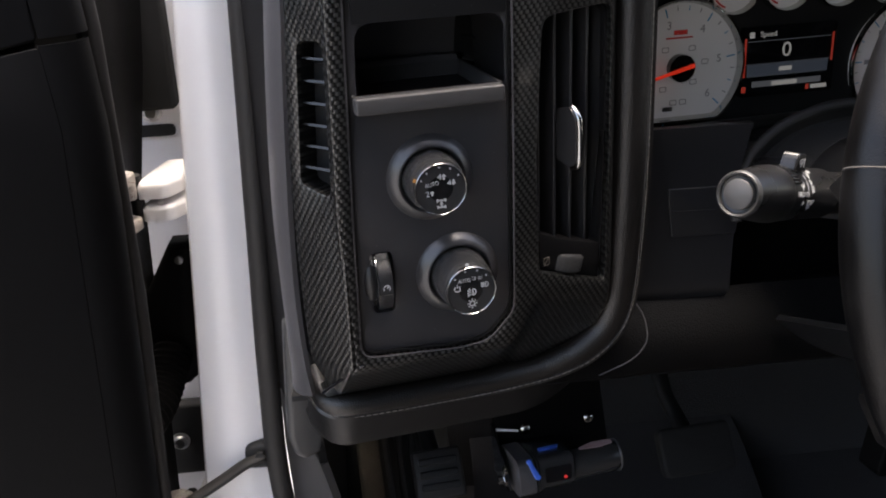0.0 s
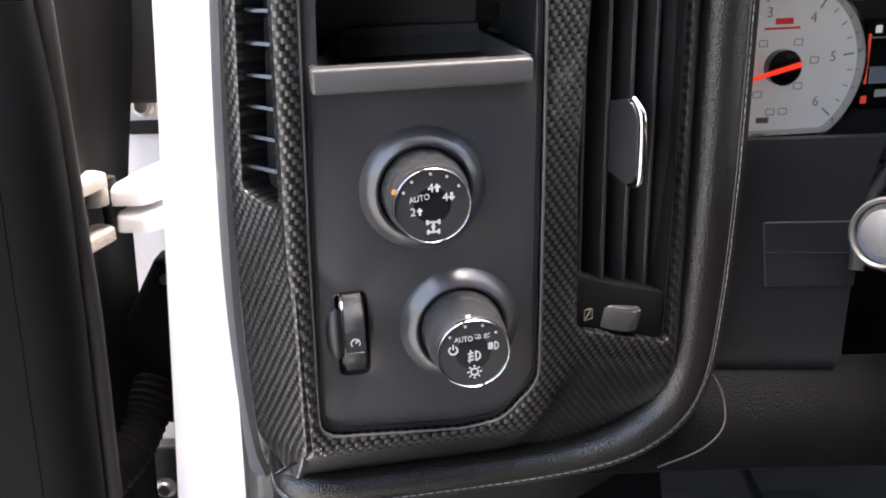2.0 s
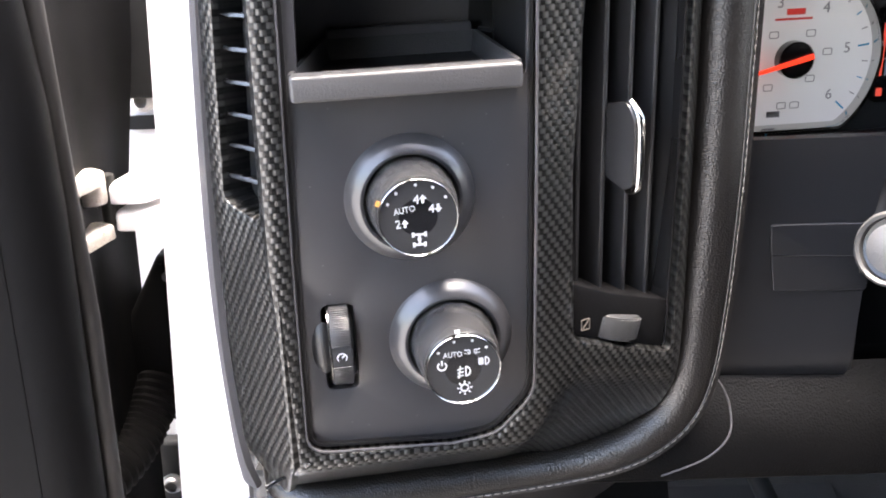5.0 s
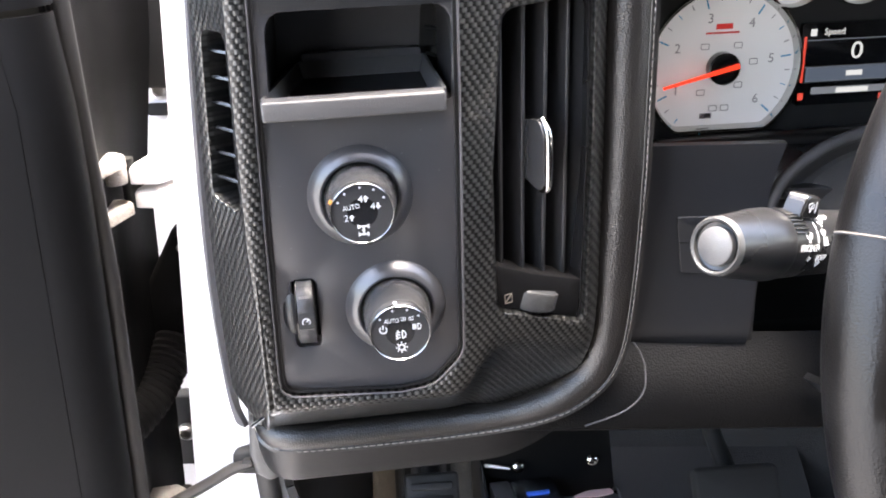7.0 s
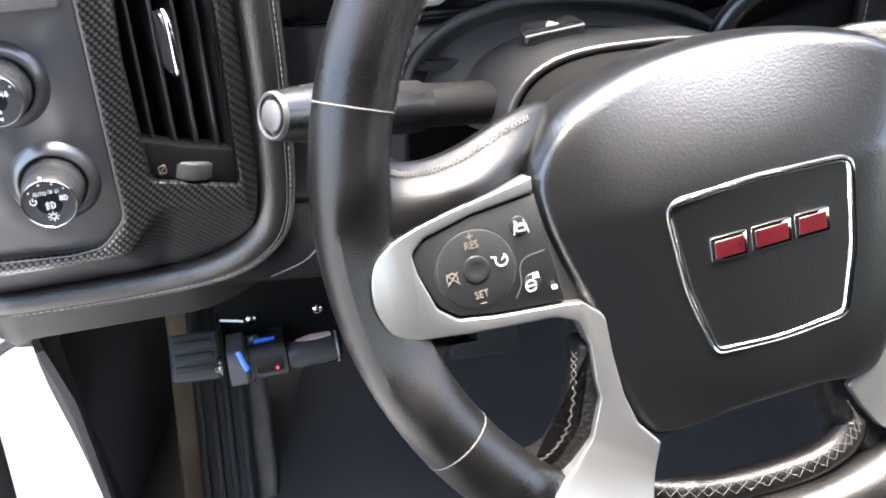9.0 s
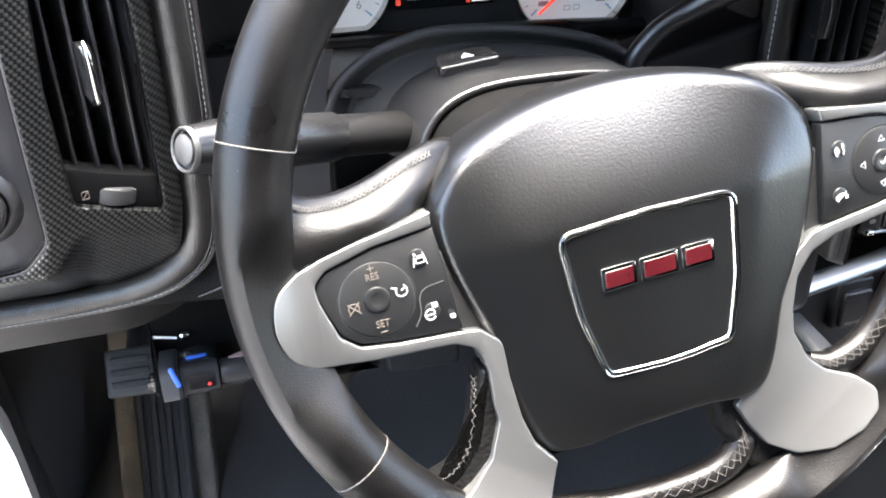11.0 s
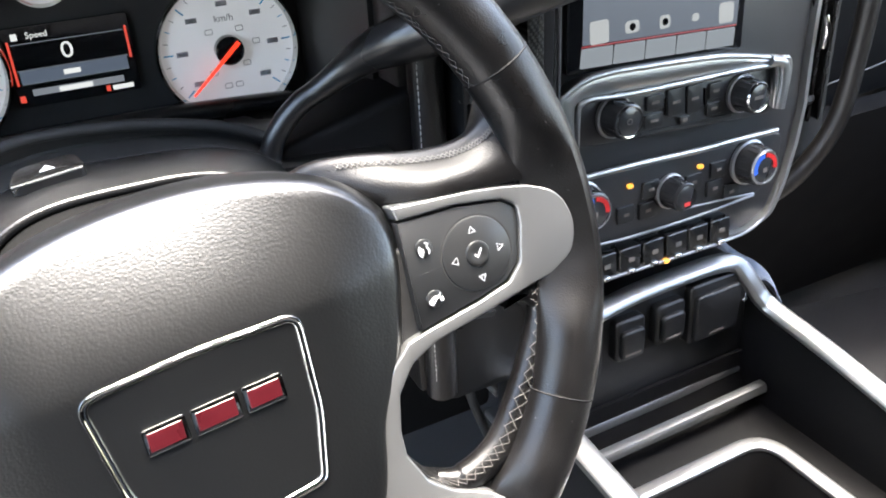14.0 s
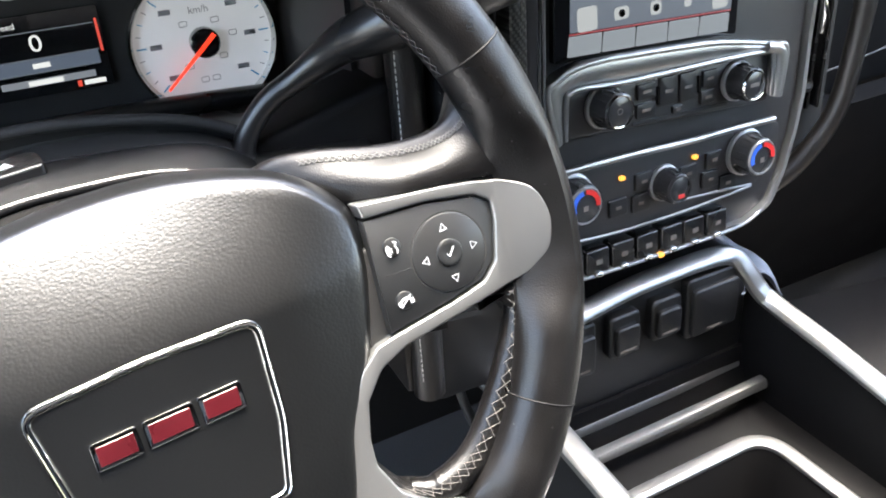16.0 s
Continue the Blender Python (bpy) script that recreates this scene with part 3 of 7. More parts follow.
def frame_mesh():
    """The carbon-look frame; it stands proud round the switch panel and falls back to the roll."""
    outer = rounded(mm([(-10, -7), (-25.5, -37, 2), (-21, -59, 4), (95, -58, 6), (132, -46, 20), (155, -24, 20), (164, 30), (166, 262), (-6, 262), (-12, 75)]), 0.003, 4)
    bm = plate(outer, [PANEL_HOLE, VENT_HOLE], -0.010, 0.0, 0.0018, lip=-0.006)
    for k in range(24):
        bmesh.ops.bisect_plane(bm, geom=bm.verts[:] + bm.edges[:] + bm.faces[:], plane_co=(0, -0.056 + 0.0038 * k, 0), plane_no=(0, 1, 0))
    for k in range(16):
        bmesh.ops.bisect_plane(bm, geom=bm.verts[:] + bm.edges[:] + bm.faces[:], plane_co=(0.079 + 0.0054 * k, 0, 0), plane_no=(1, 0, 0))
    for v in bm.verts:
        v.co.z -= recede(v.co.x, v.co.y)
    return bm


part("carbon_frame", frame_mesh(), CARBON, bezel)
part("mitre_edge", tube([(-0.0255, -0.0370, -0.0345), (-0.0160, -0.0180, -0.0125), (-0.0085, -0.0085, -0.0020), (-0.0045, -0.0045, 0.0002)], 0.0009, 8), GLOSS, bezel)
part("bright_lip", tube([(x, y, -0.0016) for x, y in inset(ccw(PANEL_HOLE), 0.0002)], 0.00055, 6, closed=True), CAP, bezel)
# outer facet, turned towards the door, with the side vent in it
FACET = frame_of((-0.0095, 0.10, -0.0008), (-math.cos(radians(52)), 0, -math.sin(radians(52))), (0.031, 1, 0))
FACET = FACET @ Matrix.Diagonal((1, 1, -1, 1)) if FACET.to_3x3().col[2].z < 0 else FACET
SIDE_HOLE = rounded(mm([(5.5, -8, 4), (26.5, -3.5, 5), (20.5, 71, 6), (3, 71, 5)]), 0.005, 5)
bm = plate(rounded(mm([(-1, -106, 2), (24.5, -136, 2), (31, -119, 14), (33.5, -85, 30), (35, -45, 40), (34, 0, 60), (31.5, 40, 60), (27, 90), (24, 160), (-1, 160)]), 0.004, 6), [SIDE_HOLE], -0.004, 0.0, 0.0012, lip=-0.012)
for k in range(9):
    bmesh.ops.bisect_plane(bm, geom=bm.verts[:] + bm.edges[:] + bm.faces[:], plane_co=(0, -0.135 + 0.004 * k, 0), plane_no=(0, 1, 0))
for v in bm.verts:
    v.co.z -= 0.48 * soft(-0.105 - v.co.y, 0.006)
part("carbon_side", bm, CARBON, bezel, m=FACET)
cap_in = spline(mm([(-24, 215, -28), (-25.5, 188, -29), (-29, 145, -30), (-32, 103, -31), (-34.5, 60, -32), (-35.5, 20, -33), (-34, -20, -36), (-31, -45, -46)]), 6)
cap_out = spline(mm([(-28, 215, -80), (-30, 186, -80), (-33, 156, -80), (-37, 107, -80), (-39.5, 62, -80), (-40, 22, -80), (-40, -37, -80), (-41, -55, -82)]), 6)
part("end_cap", grid(lambda s, t: cap_in[round(t * 42)].lerp(cap_out[round(t * 42)], s) + Vector((-0.0022 * math.sin(math.pi * s), 0, 0.003 * math.sin(math.pi * s))), 6, 42, thick=0.003), CAP, bezel, "mid-grey plastic dashboard end cap")
part("cap_foot", slab(rounded(mm([(-39, -40, 4), (-46, -131, 6), (-43, -146, 6), (-35, -153, 6), (-22, -148, 8), (-15, -120, 8), (-18, -80, 6), (-30, -40, 4)]), 0.004, 4), -0.155, -0.140, 0.005, 4), THUMB, bezel, "charcoal plastic foot of the end cap")

roll_path = spline(mm([(-22, -57, -96), (-22, -60, -80), (-18.5, -62.5, -68), (-8, -63.8, -62), (20, -64.5, -61), (55, -64, -60), (86, -62, -57.5), (114, -57.5, -53), (133, -51.5, -49.5), (148, -43.5, -47.5), (162, -30, -47), (169, -8, -46.5), (172, 30.5, -46.3), (173.7, 73, -46), (174.2, 108, -46), (174.5, 245, -46)]), 8)
rr = [0.0088 + 0.0040 * min(1.0, max(0.0, (i - 56) / 40)) for i in range(len(roll_path))]
part("leather_roll", tube(roll_path, rr, 24), LEATHER, bezel)


def outward(k):
    """The way from the roll's axis to its outer edge."""
    d = (roll_path[min(k + 1, len(roll_path) - 1)] - roll_path[max(k - 1, 0)]).normalized()
    o = Vector((d.y, -d.x, 0))
    return o.lerp(Vector((-0.86, -0.51, 0)), max(0.0, 1 - o.length) if k < 40 else 0.0).normalized()


def skirt(s, t):
    """Leather running back from the roll's outer edge."""
    i = s * (len(roll_path) - 1)
    k = min(int(i), len(roll_path) - 2)
    p, out = roll_path[k].lerp(roll_path[k + 1], i - k), outward(k).lerp(outward(k + 1), i - k)
    a = radians(34)
    edge = p + out * (rr[k] * 1.02 * math.cos(a)) + Vector((0, 0, rr[k] * 1.02 * math.sin(a)))
    return edge + out * (0.0012 * min(1.0, t * 5)) + Vector((0, 0, -0.045 * t))


part("leather_skirt", grid(skirt, 80, 5, thick=0.002), LEATHER, bezel)


def on_roll(k, turn, lift=0.0003):
    """A point on the roll's face, turned from its outer side towards the driver."""
    return roll_path[k] + (outward(k) * math.cos(radians(turn)) + Vector((0, 0, 1)) * math.sin(radians(turn))) * (rr[k] + lift)


part("stitching", stitches([on_roll(k, 42) for k in range(3, len(roll_path))], 0.0030, 0.0012, 0.00036), THREAD_PALE, bezel, kind="stuff")
part("seam_ridge", tube([on_roll(k, 54, 0.0) for k in range(3, len(roll_path))], 0.0005, 6), LEATHER, bezel)


def lower_lip(s, t):
    """Lower edge of the dashboard under the leather roll: a face rounded under, stepping up to the knee panel."""
    x = -0.036 + 0.255 * s
    left = 1 - max(0.0, 1 - s * 9) ** 2
    up = 0.012 * min(1.0, max(0.0, (x - 0.110) / 0.060)) ** 2
    drop = 0.023 - up
    back = min(1.0, max(0.0, (x - 0.100) / 0.11))
    dx, dz = 0.008 * (1 - left), -0.030 * (1 - left) - 0.040 * back * back * (3 - 2 * back)
    if t < 0.5:
        f = t / 0.5
        return Vector((x + dx, -0.0690 - drop * f, -0.0590 - 0.006 * f + dz))
    f = (t - 0.5) / 0.5
    a = f * math.pi / 2
    return Vector((x + dx, -0.0690 - drop - 0.005 * math.sin(a) - 0.014 * f, -0.065 - 0.010 * (1 - math.cos(a)) - 0.060 * f + dz))


part("lower_edge", grid(lower_lip, 48, 16, thick=0.004), PLASTIC_GREY, bezel, "charcoal grained plastic lower edge")
part("panel_seam", tube(spline([lower_lip((x + 0.036) / 0.255, t) + Vector((0, 0.0003, 0.0004)) for x, t in ((0.086, 0.97), (0.086, 0.88), (0.090, 0.79), (0.099, 0.74), (0.113, 0.72), (0.126, 0.715))], 5), 0.0006, 6), PLASTIC, bezel)

# ---- switch panel inside the bezel ----
panel = thing("switch_panel", B @ T(0, 0, -0.006), "black headlamp and drive-mode switch panel with a pull-out tray", "switch panel")
TRAY_HOLE = rounded(mm([(5, 137), (83.5, 137), (84.5, 178, 10), (7, 178, 10)]), 0.003, 4)
KNOB1, KNOB2 = (0.0405, 0.0962), (0.0530, 0.0398)
part("face_plate", plate([(x, y) for x, y in inset(ccw(PANEL_HOLE), -0.0012)], [TRAY_HOLE, circle(0.0165, 36, *KNOB1), circle(0.0165, 36, *KNOB2), rect(0.0049, 0.0169, 0.0225, 0.0575, 0.003)], -0.004, 0.0, 0.0008, lip=-0.010), SWITCH_FACE, panel)
part("rim_bead", stroke(inset(ccw(PANEL_HOLE), 0.0016), 0.0012, 0, 0.0022, closed=True), PLASTIC_GREY, panel)
# rolled brow over the tray, leaning out at the top
part("brow", grid(lambda s, t: Vector((0.0055 + 0.0795 * s, 0.178 + 0.060 * t, 0.001 + 0.004 * math.sin(t * 2))), 4, 6, thick=0.003), PLASTIC, panel)
part("cubby", plate([(x, y) for x, y in inset(ccw(TRAY_HOLE), -0.001)], [TRAY_HOLE], -0.075, -0.002), PLASTIC, panel)
part("cubby_back", slab(inset(ccw(TRAY_HOLE), -0.001), -0.080, -0.074), CAP, panel)
part("cubby_floor", slab(rect(0.0055, 0.083, 0.122, 0.1300, 0.001), -0.074, -0.003), SATIN, panel)


def tray_sheet():
    bm = bmesh.new()
    # front lip
    slab(rect(0.0025, 0.0795, 0.1350, 0.1436, 0.0015), 0.004, 0.0125, 0.0012, bm=bm)
    # floor and three low walls, sloping down to the back
    fl = [(0.0062, 0.1395, 0.006), (0.0760, 0.1395, 0.006), (0.0750, 0.1335, -0.062), (0.0190, 0.1335, -0.062)]
    tp = [(0.0035, 0.1436, 0.006), (0.0788, 0.1436, 0.006), (0.0778, 0.1450, -0.066), (0.0162, 0.1450, -0.066)]
    ot = [(0.0020, 0.1436, 0.006), (0.0803, 0.1436, 0.006), (0.0795, 0.1450, -0.068), (0.0145, 0.1450, -0.068)]
    lo = [(0.0020, 0.1350, 0.006), (0.0803, 0.1350, 0.006), (0.0795, 0.1310, -0.068), (0.0145, 0.1310, -0.068)]
    L = [[bm.verts.new(p) for p in q] for q in (fl, tp, ot, lo)]
    bm.faces.new(L[0])
    for a, b in ((0, 1), (1, 2), (2, 3)):
        skin(bm, L[a], L[b])
    bm.faces.new(L[3])
    return bm


part("tray", tray_sheet(), TRAY, panel, "charcoal pull-out tray with a raised lip")
part("tray_backstop", slab(rect(0.0175, 0.0770, 0.1335, 0.1490, 0.002), -0.0700, -0.0660, 0.001), CAP, panel)


def knob(x, y, mark_turn, h):
    """Rotary switch: raised collar, ribbed body, chrome ring, printed face at height h."""
    body = part("rotary_knob", lathe([(0.0, -0.006), (0.0158, -0.006), (0.0159, 0.002), (0.0153, h * 0.55), (0.0143, h * 0.86), (0.0139, h - 0.0008), (0.0132, h), (0.0, h)], 48), KNOB, panel, "black rotary knob with a chrome ring", T(x, y))
    part("collar", lathe([(0.0166, -0.003), (0.0167, 0.0034), (0.0172, 0.0048), (0.0182, 0.0053), (0.0196, 0.0046), (0.0212, 0.0031), (0.0226, 0.0014), (0.0236, 0.0002), (0.0240, -0.001)], 56), COLLAR_GLOSS, panel, m=T(x, y))
    ribs = bmesh.new()
    for k in range(15):
        a = 2 * math.pi * k / 15
        s = len(ribs.verts)
        box(-0.0007, 0.0006, -0.0021, 0.0021, 0.0, 0.48 * h, 0.0005, ribs)
        ribs.verts.ensure_lookup_table()
        moved(ribs, Matrix.Rotation(a, 4, "Z") @ T(0.0153, 0, 0.0045) @ Matrix.Rotation(radians(-5), 4, "Y"), s)
    part("grip_ribs", ribs, KNOB, body, kind="stuff")
    part("chrome_ring", lathe([(0.0130, h - 0.0003), (0.0131, h + 0.0006), (0.0134, h + 0.0010), (0.0137, h + 0.0006), (0.0138, h - 0.0005)], 48), CHROME, body)
    part("face", lathe([(0.0131, h - 0.0001), (0.0, h + 0.0001)], 40), GLOSS, body)
    s = math.radians(mark_turn)
    part("pointer", bars([(0, 0, 0.0018, 0.0022)], z0=0, z1=0.0004), PRINT if mark_turn < 100 else AMBER, body, m=T(0.0139 * math.cos(s), 0.0139 * math.sin(s), h - 0.0010) @ Matrix.Rotation(s - math.pi / 2, 4, "Z"))
    return body


def arrow(bm, x, y, size, z, down=False, turn=0.0):
    s = -1 if down else 1
    start = len(bm.verts)
    slab([(-size * 0.16, -size * 0.5 * 1), (size * 0.16, -size * 0.5), (size * 0.16, 0), (size * 0.45, 0), (0, size * 0.5), (-size * 0.45, 0), (-size * 0.16, 0)], 0, 0.0002, bm=bm)
    bm.verts.ensure_lookup_table()
    moved(bm, T(x, y, z) @ Matrix.Rotation(radians(turn), 4, "Z") @ Matrix.Diagonal((1, s, 1, 1)), start)
    return bm


ZF = 0.0210
k1 = knob(*KNOB1, 157, 0.0222)
marks = lettering("AUTO", 0.0021, ZF, x=-0.0043, y=0.0026, turn=8, squeeze=0.86)
lettering("2", 0.0028, ZF, marks, x=-0.0066, y=-0.0020)
arrow(marks, -0.0044, -0.0018, 0.0026, ZF)
lettering("4", 0.0031, ZF, marks, x=-0.0004, y=0.0058)
arrow(marks, 0.0017, 0.0060, 0.0028, ZF)
lettering("4", 0.0029, ZF, marks, x=0.0044, y=0.0024)
arrow(marks, 0.0065, 0.0026, 0.0028, ZF, True)
for a in (152, 128, 92, 62, 34):
    marks_at = (0.0108 * math.cos(radians(a)), 0.0108 * math.sin(radians(a)))
    slab(circle(0.0005, 8, *marks_at), ZF, ZF + 0.0002, bm=marks)
stroke([(0.0, -0.0056), (0.0, -0.0096)], 0.0008, ZF, ZF + 0.0002, marks)
for yy, ww in ((-0.0058, 0.0040), (-0.0092, 0.0036)):
    stroke([(-ww / 2, yy), (ww / 2, yy)], 0.0006, ZF, ZF + 0.0002, marks)
    for xx in (-ww / 2, ww / 2):
        stroke([(xx, yy - 0.0008), (xx, yy + 0.0008)], 0.0008, ZF, ZF + 0.0002, marks)
slab(circle(0.0007, 8, 0.0, -0.0074), ZF, ZF + 0.0002, bm=marks)
part("face_print", marks, PRINT, k1, kind="stuff", m=T(0, 0, 0.0014) @ Matrix.Diagonal((1.05, 1.05, 1, 1)))

k2 = knob(*KNOB2, 96, 0.0265)
marks = lettering("AUTO", 0.0020, ZF, x=-0.0034, y=0.0056, squeeze=0.84)
stroke(arc(0.0015, -235, 55, 14, -0.0072, 0.0018), 0.0005, ZF, ZF + 0.0002, marks)
stroke([(-0.0072, 0.0020), (-0.0072, 0.0040)], 0.0005, ZF, ZF + 0.0002, marks)


def lamp_icon(bm, x, y, s, flip=1, rays=3, tilt=0.0):
    """A headlamp sign: a D with rays."""
    pts = [(0, -s)] + arc(s, -90, 90, 10) + [(0, s)]
    stroke([(x + flip * px * 0.9, y + py) for px, py in pts], s * 0.3, ZF, ZF + 0.0002, bm, closed=True)
    for k in range(rays):
        yy = y + s * (0.75 - 1.5 * k / max(1, rays - 1))
        stroke([(x - flip * s * 0.45, yy), (x - flip * s * 1.7, yy + tilt * s)], s * 0.26, ZF, ZF + 0.0002, bm)


lamp_icon(marks, 0.0076, 0.0022, 0.0014, 1, 5)
lamp_icon(marks, 0.0046, 0.0062, 0.0008, -1, 2, 0.3), lamp_icon(marks, 0.0018, 0.0062, 0.0008, 1, 2, 0.3)
lamp_icon(marks, 0.0008, -0.0010, 0.0017, 1, 3, -0.3)
stroke([(-0.0010, 0.0012), (-0.0016, -0.0034)], 0.0004, ZF, ZF + 0.0002, marks)
stroke(arc(0.0013, 0, 337, 14, 0.0002, -0.0072), 0.0005, ZF, ZF + 0.0002, marks, closed=True)
for k in range(8):
    a = radians(45 * k)
    stroke([(0.0002 + 0.0019 * math.cos(a), -0.0072 + 0.0019 * math.sin(a)), (0.0002 + 0.0026 * math.cos(a), -0.0072 + 0.0026 * math.sin(a))], 0.0005, ZF, ZF + 0.0002, marks)
for a in (140, 105, 72, 42):
    slab(circle(0.0005, 8, 0.0108 * math.cos(radians(a)), 0.0108 * math.sin(radians(a))), ZF, ZF + 0.0002, bm=marks)
part("face_print", marks, PRINT, k2, kind="stuff", m=T(0, 0, 0.0057) @ Matrix.Diagonal((1.05, 1.05, 1, 1)))

# brightness thumbwheel
wheel_bm = moved(lathe([(0.0, -0.0042), (0.0165, -0.0042), (0.0175, -0.0036), (0.0178, 0), (0.0175, 0.0036), (0.0165, 0.0042), (0.0, 0.0042)], 48), Matrix.Rotation(radians(90), 4, "Y"))
dim = part("dimmer_wheel", wheel_bm, KNOB, panel, "ribbed black brightness thumbwheel", T(0.0112, 0.0405, -0.0085))
knurl = bmesh.new()
for k in range(-24, 25):
    if abs(k) < 5:
        continue
    s = len(knurl.verts)
    box(-0.0036, 0.0036, -0.00035, 0.00035, 0, 0.0005, 0.0001, knurl)
    knurl.verts.ensure_lookup_table()
    moved(knurl, Matrix.Rotation(radians(k * 2.9), 4, "X") @ T(0, 0, 0.0177), s)
part("knurling", knurl, KNOB, dim, kind="stuff")
part("wheel_chrome", moved(lathe([(0.0170, 0.0), (0.0179, 0.0002), (0.0179, 0.0006), (0.0170, 0.0008)], 48), T(-0.0044, 0, 0) @ Matrix.Rotation(radians(90), 4, "Y")), CHROME, dim)
marks = bmesh.new()
stroke(arc(0.0017, -40, 220, 14), 0.0004, 0.0180, 0.0182, marks)
stroke([(0, 0), (0.0010, 0.0011)], 0.0005, 0.0180, 0.0182, marks)
part("dial_sign", marks, PRINT, dim)
part("finger_hollow", dome(circle(0.0085, 28), 0, 0.0030, 2.0, 6), PLASTIC, panel, m=T(0.0049, 0.0405, -0.0002) @ Matrix.Diagonal((0.55, 1.25, 1, 1)))

# ---- side vent ----
side_vent = thing("side_vent", B @ FACET, "slatted black side-window vent in the carbon facet", "air vent")
part("duct", plate(inset(ccw(SIDE_HOLE), -0.001), [SIDE_HOLE], -0.013, -0.003), VOID, side_vent)
part("duct_end", slab(inset(ccw(SIDE_HOLE), -0.001), -0.0155, -0.0125), VOID, side_vent)
slat = part("slat", moved(slab(rect(-0.013, 0.013, -0.0062, 0.0062, 0.001), -0.0008, 0.0008, 0.0006), Matrix.Rotation(radians(-108), 4, "X")), SATIN, side_vent, m=T(0.0145, 0.004, -0.0085))
for k in range(1, 7):
    again(slat, T(0.0145, 0.004 + 0.0113 * k, -0.0095))

# ---- round-edged vertical vent ----
vent = thing("air_vent", B @ VB, "black dashboard air vent with upright slats and a chrome tab", "air vent")
VENT_LOOP = rounded(VENT_FACE, 0.004, 5)
part("housing", plate(inset(ccw(VENT_LOOP), -0.001), [VENT_LOOP], -0.085, -0.004), SATIN, vent)
part("duct_end", slab(inset(ccw(VENT_LOOP), -0.001), -0.088, -0.083), VOID, vent)
blade = part("upright_slat", slab(rect(-0.0011, 0.0011, 0.036, 0.176, 0.0008), -0.038, -0.0115, 0.0009), PANEL, vent, m=T(0.0163, 0, 0) @ Matrix.Rotation(radians(-0.5), 4, "Z"))
for x in (0.0285, 0.0407, 0.0529):
    again(blade, T(x, 0, 0) @ Matrix.Rotation(radians(-0.5), 4, "Z"))
cross = part("cross_slat", box(0.008, 0.056, -0.0008, 0.0008, -0.068, -0.042, 0.0004), MATTE, vent, m=T(0, 0.056, 0))
for k in range(1, 10):
    again(cross, T(0, 0.056 + 0.0128 * k, 0))
part("cheek", grid(lambda s, t: Vector((0.0545 + 0.0085 * s, 0.020 + 0.22 * t, -0.040 * (1 - s) ** 2 - 0.003)), 8, 4, thick=0.002), PLASTIC, vent)
# the tab is an upright fin that stands out of the slats, chromed along its front edge
FIN = Matrix(((0, 0, 1, 0), (0, 1, 0, 0), (-1, 0, 0, 0), (0, 0, 0, 1)))
tab = part("tab", moved(slab(rounded(mm([(13, 15, 4), (0, 17, 5), (-4.2, 11, 5), (-4.8, -13, 5), (-0.5, -17, 5), (13, -13, 4)]), 0.003, 5), -0.0027, 0.0027, 0.0014, 3), FIN), KNOB, vent, "black vent tab with a chrome edge", T(0.0330, 0.1055, 0))
edge_line = spline([(0, 0.0165, -0.0012), (0, 0.0130, 0.0030), (0, 0.0090, 0.0046), (0, -0.0020, 0.0050), (0, -0.0125, 0.0048), (0, -0.0160, 0.0028), (0, -0.0172, -0.0010)], 6)
part("chrome_edge", tube(edge_line, 0.0019, 12), CHROME, tab, "chrome front edge")
part("sill", slab(rounded(mm([(7.8, 31.5, 6), (57.5, 12.5, 2), (59.5, 34.5, 3), (50, 37.5, 4), (30, 44.5, 4), (7.2, 55, 3)]), 0.003), -0.022, -0.0045, 0.001, 2), KNEE, vent)
tw = part("thumbwheel", moved(lathe([(0.0, -0.0048), (0.0105, -0.0042), (0.0113, -0.0036), (0.0115, 0), (0.0113, 0.0036), (0.0105, 0.0042), (0, 0.0042)], 40), Matrix.Rotation(radians(90), 4, "X")), THUMB, vent, "grey ribbed vent thumbwheel", T(0.0340, 0.0283, -0.0160) @ Matrix.Rotation(radians(-16), 4, "Z") @ Matrix.Scale(1.32, 4))
knurl = bmesh.new()
for k in range(-13, 14):
    s = len(knurl.verts)
    box(-0.00028, 0.00028, -0.0033, 0.0033, 0, 0.0004, 0.0001, knurl)
    knurl.verts.ensure_lookup_table()
    moved(knurl, Matrix.Rotation(radians(k * 3.2), 4, "Y") @ T(0, 0, 0.0115), s)
part("knurling", knurl, THUMB, tw, kind="stuff")
marks = stroke(rect(0.0140, 0.0180, 0.0322, 0.0368, 0.0004), 0.0003, -0.0045, -0.0040, closed=True)
stroke([(0.0146, 0.0328), (0.0176, 0.0364)], 0.0004, -0.0045, -0.0040, marks)
part("vent_sign", marks, PRINT_DIM, vent)

# ---- steering wheel ----
WX, WY = Vector((0.97664, 0.18731, 0.10530)), Vector((-0.15977, 0.30532, 0.93875))
WC = Vector((0.43395, 0.39036, 1.31357))
W = frame_of(WC, WX, WY)
STRAIGHT = W @ Matrix.Rotation(radians(-6.4), 4, "Z")
wheel = thing("steering_wheel", W, "leather-wrapped steering wheel with satin silver spokes, turned slightly", "steering wheel")
R0, RT = 0.1775, 0.0165
rim_pts = [Vector((R0 * math.cos(a), R0 * math.sin(a), 0.001)) for a in (2 * math.pi * k / 160 for k in range(160))]


def ease(f):
    f = min(1.0, max(0.0, f))
    return f * f * (3 - 2 * f)


def lean(p):
    """The lower spokes and the foot of the pad stand a little to one side of the badge's axis."""
    return (p[0] - 0.007 * ease((-0.040 - p[1]) / 0.035), *p[1:])


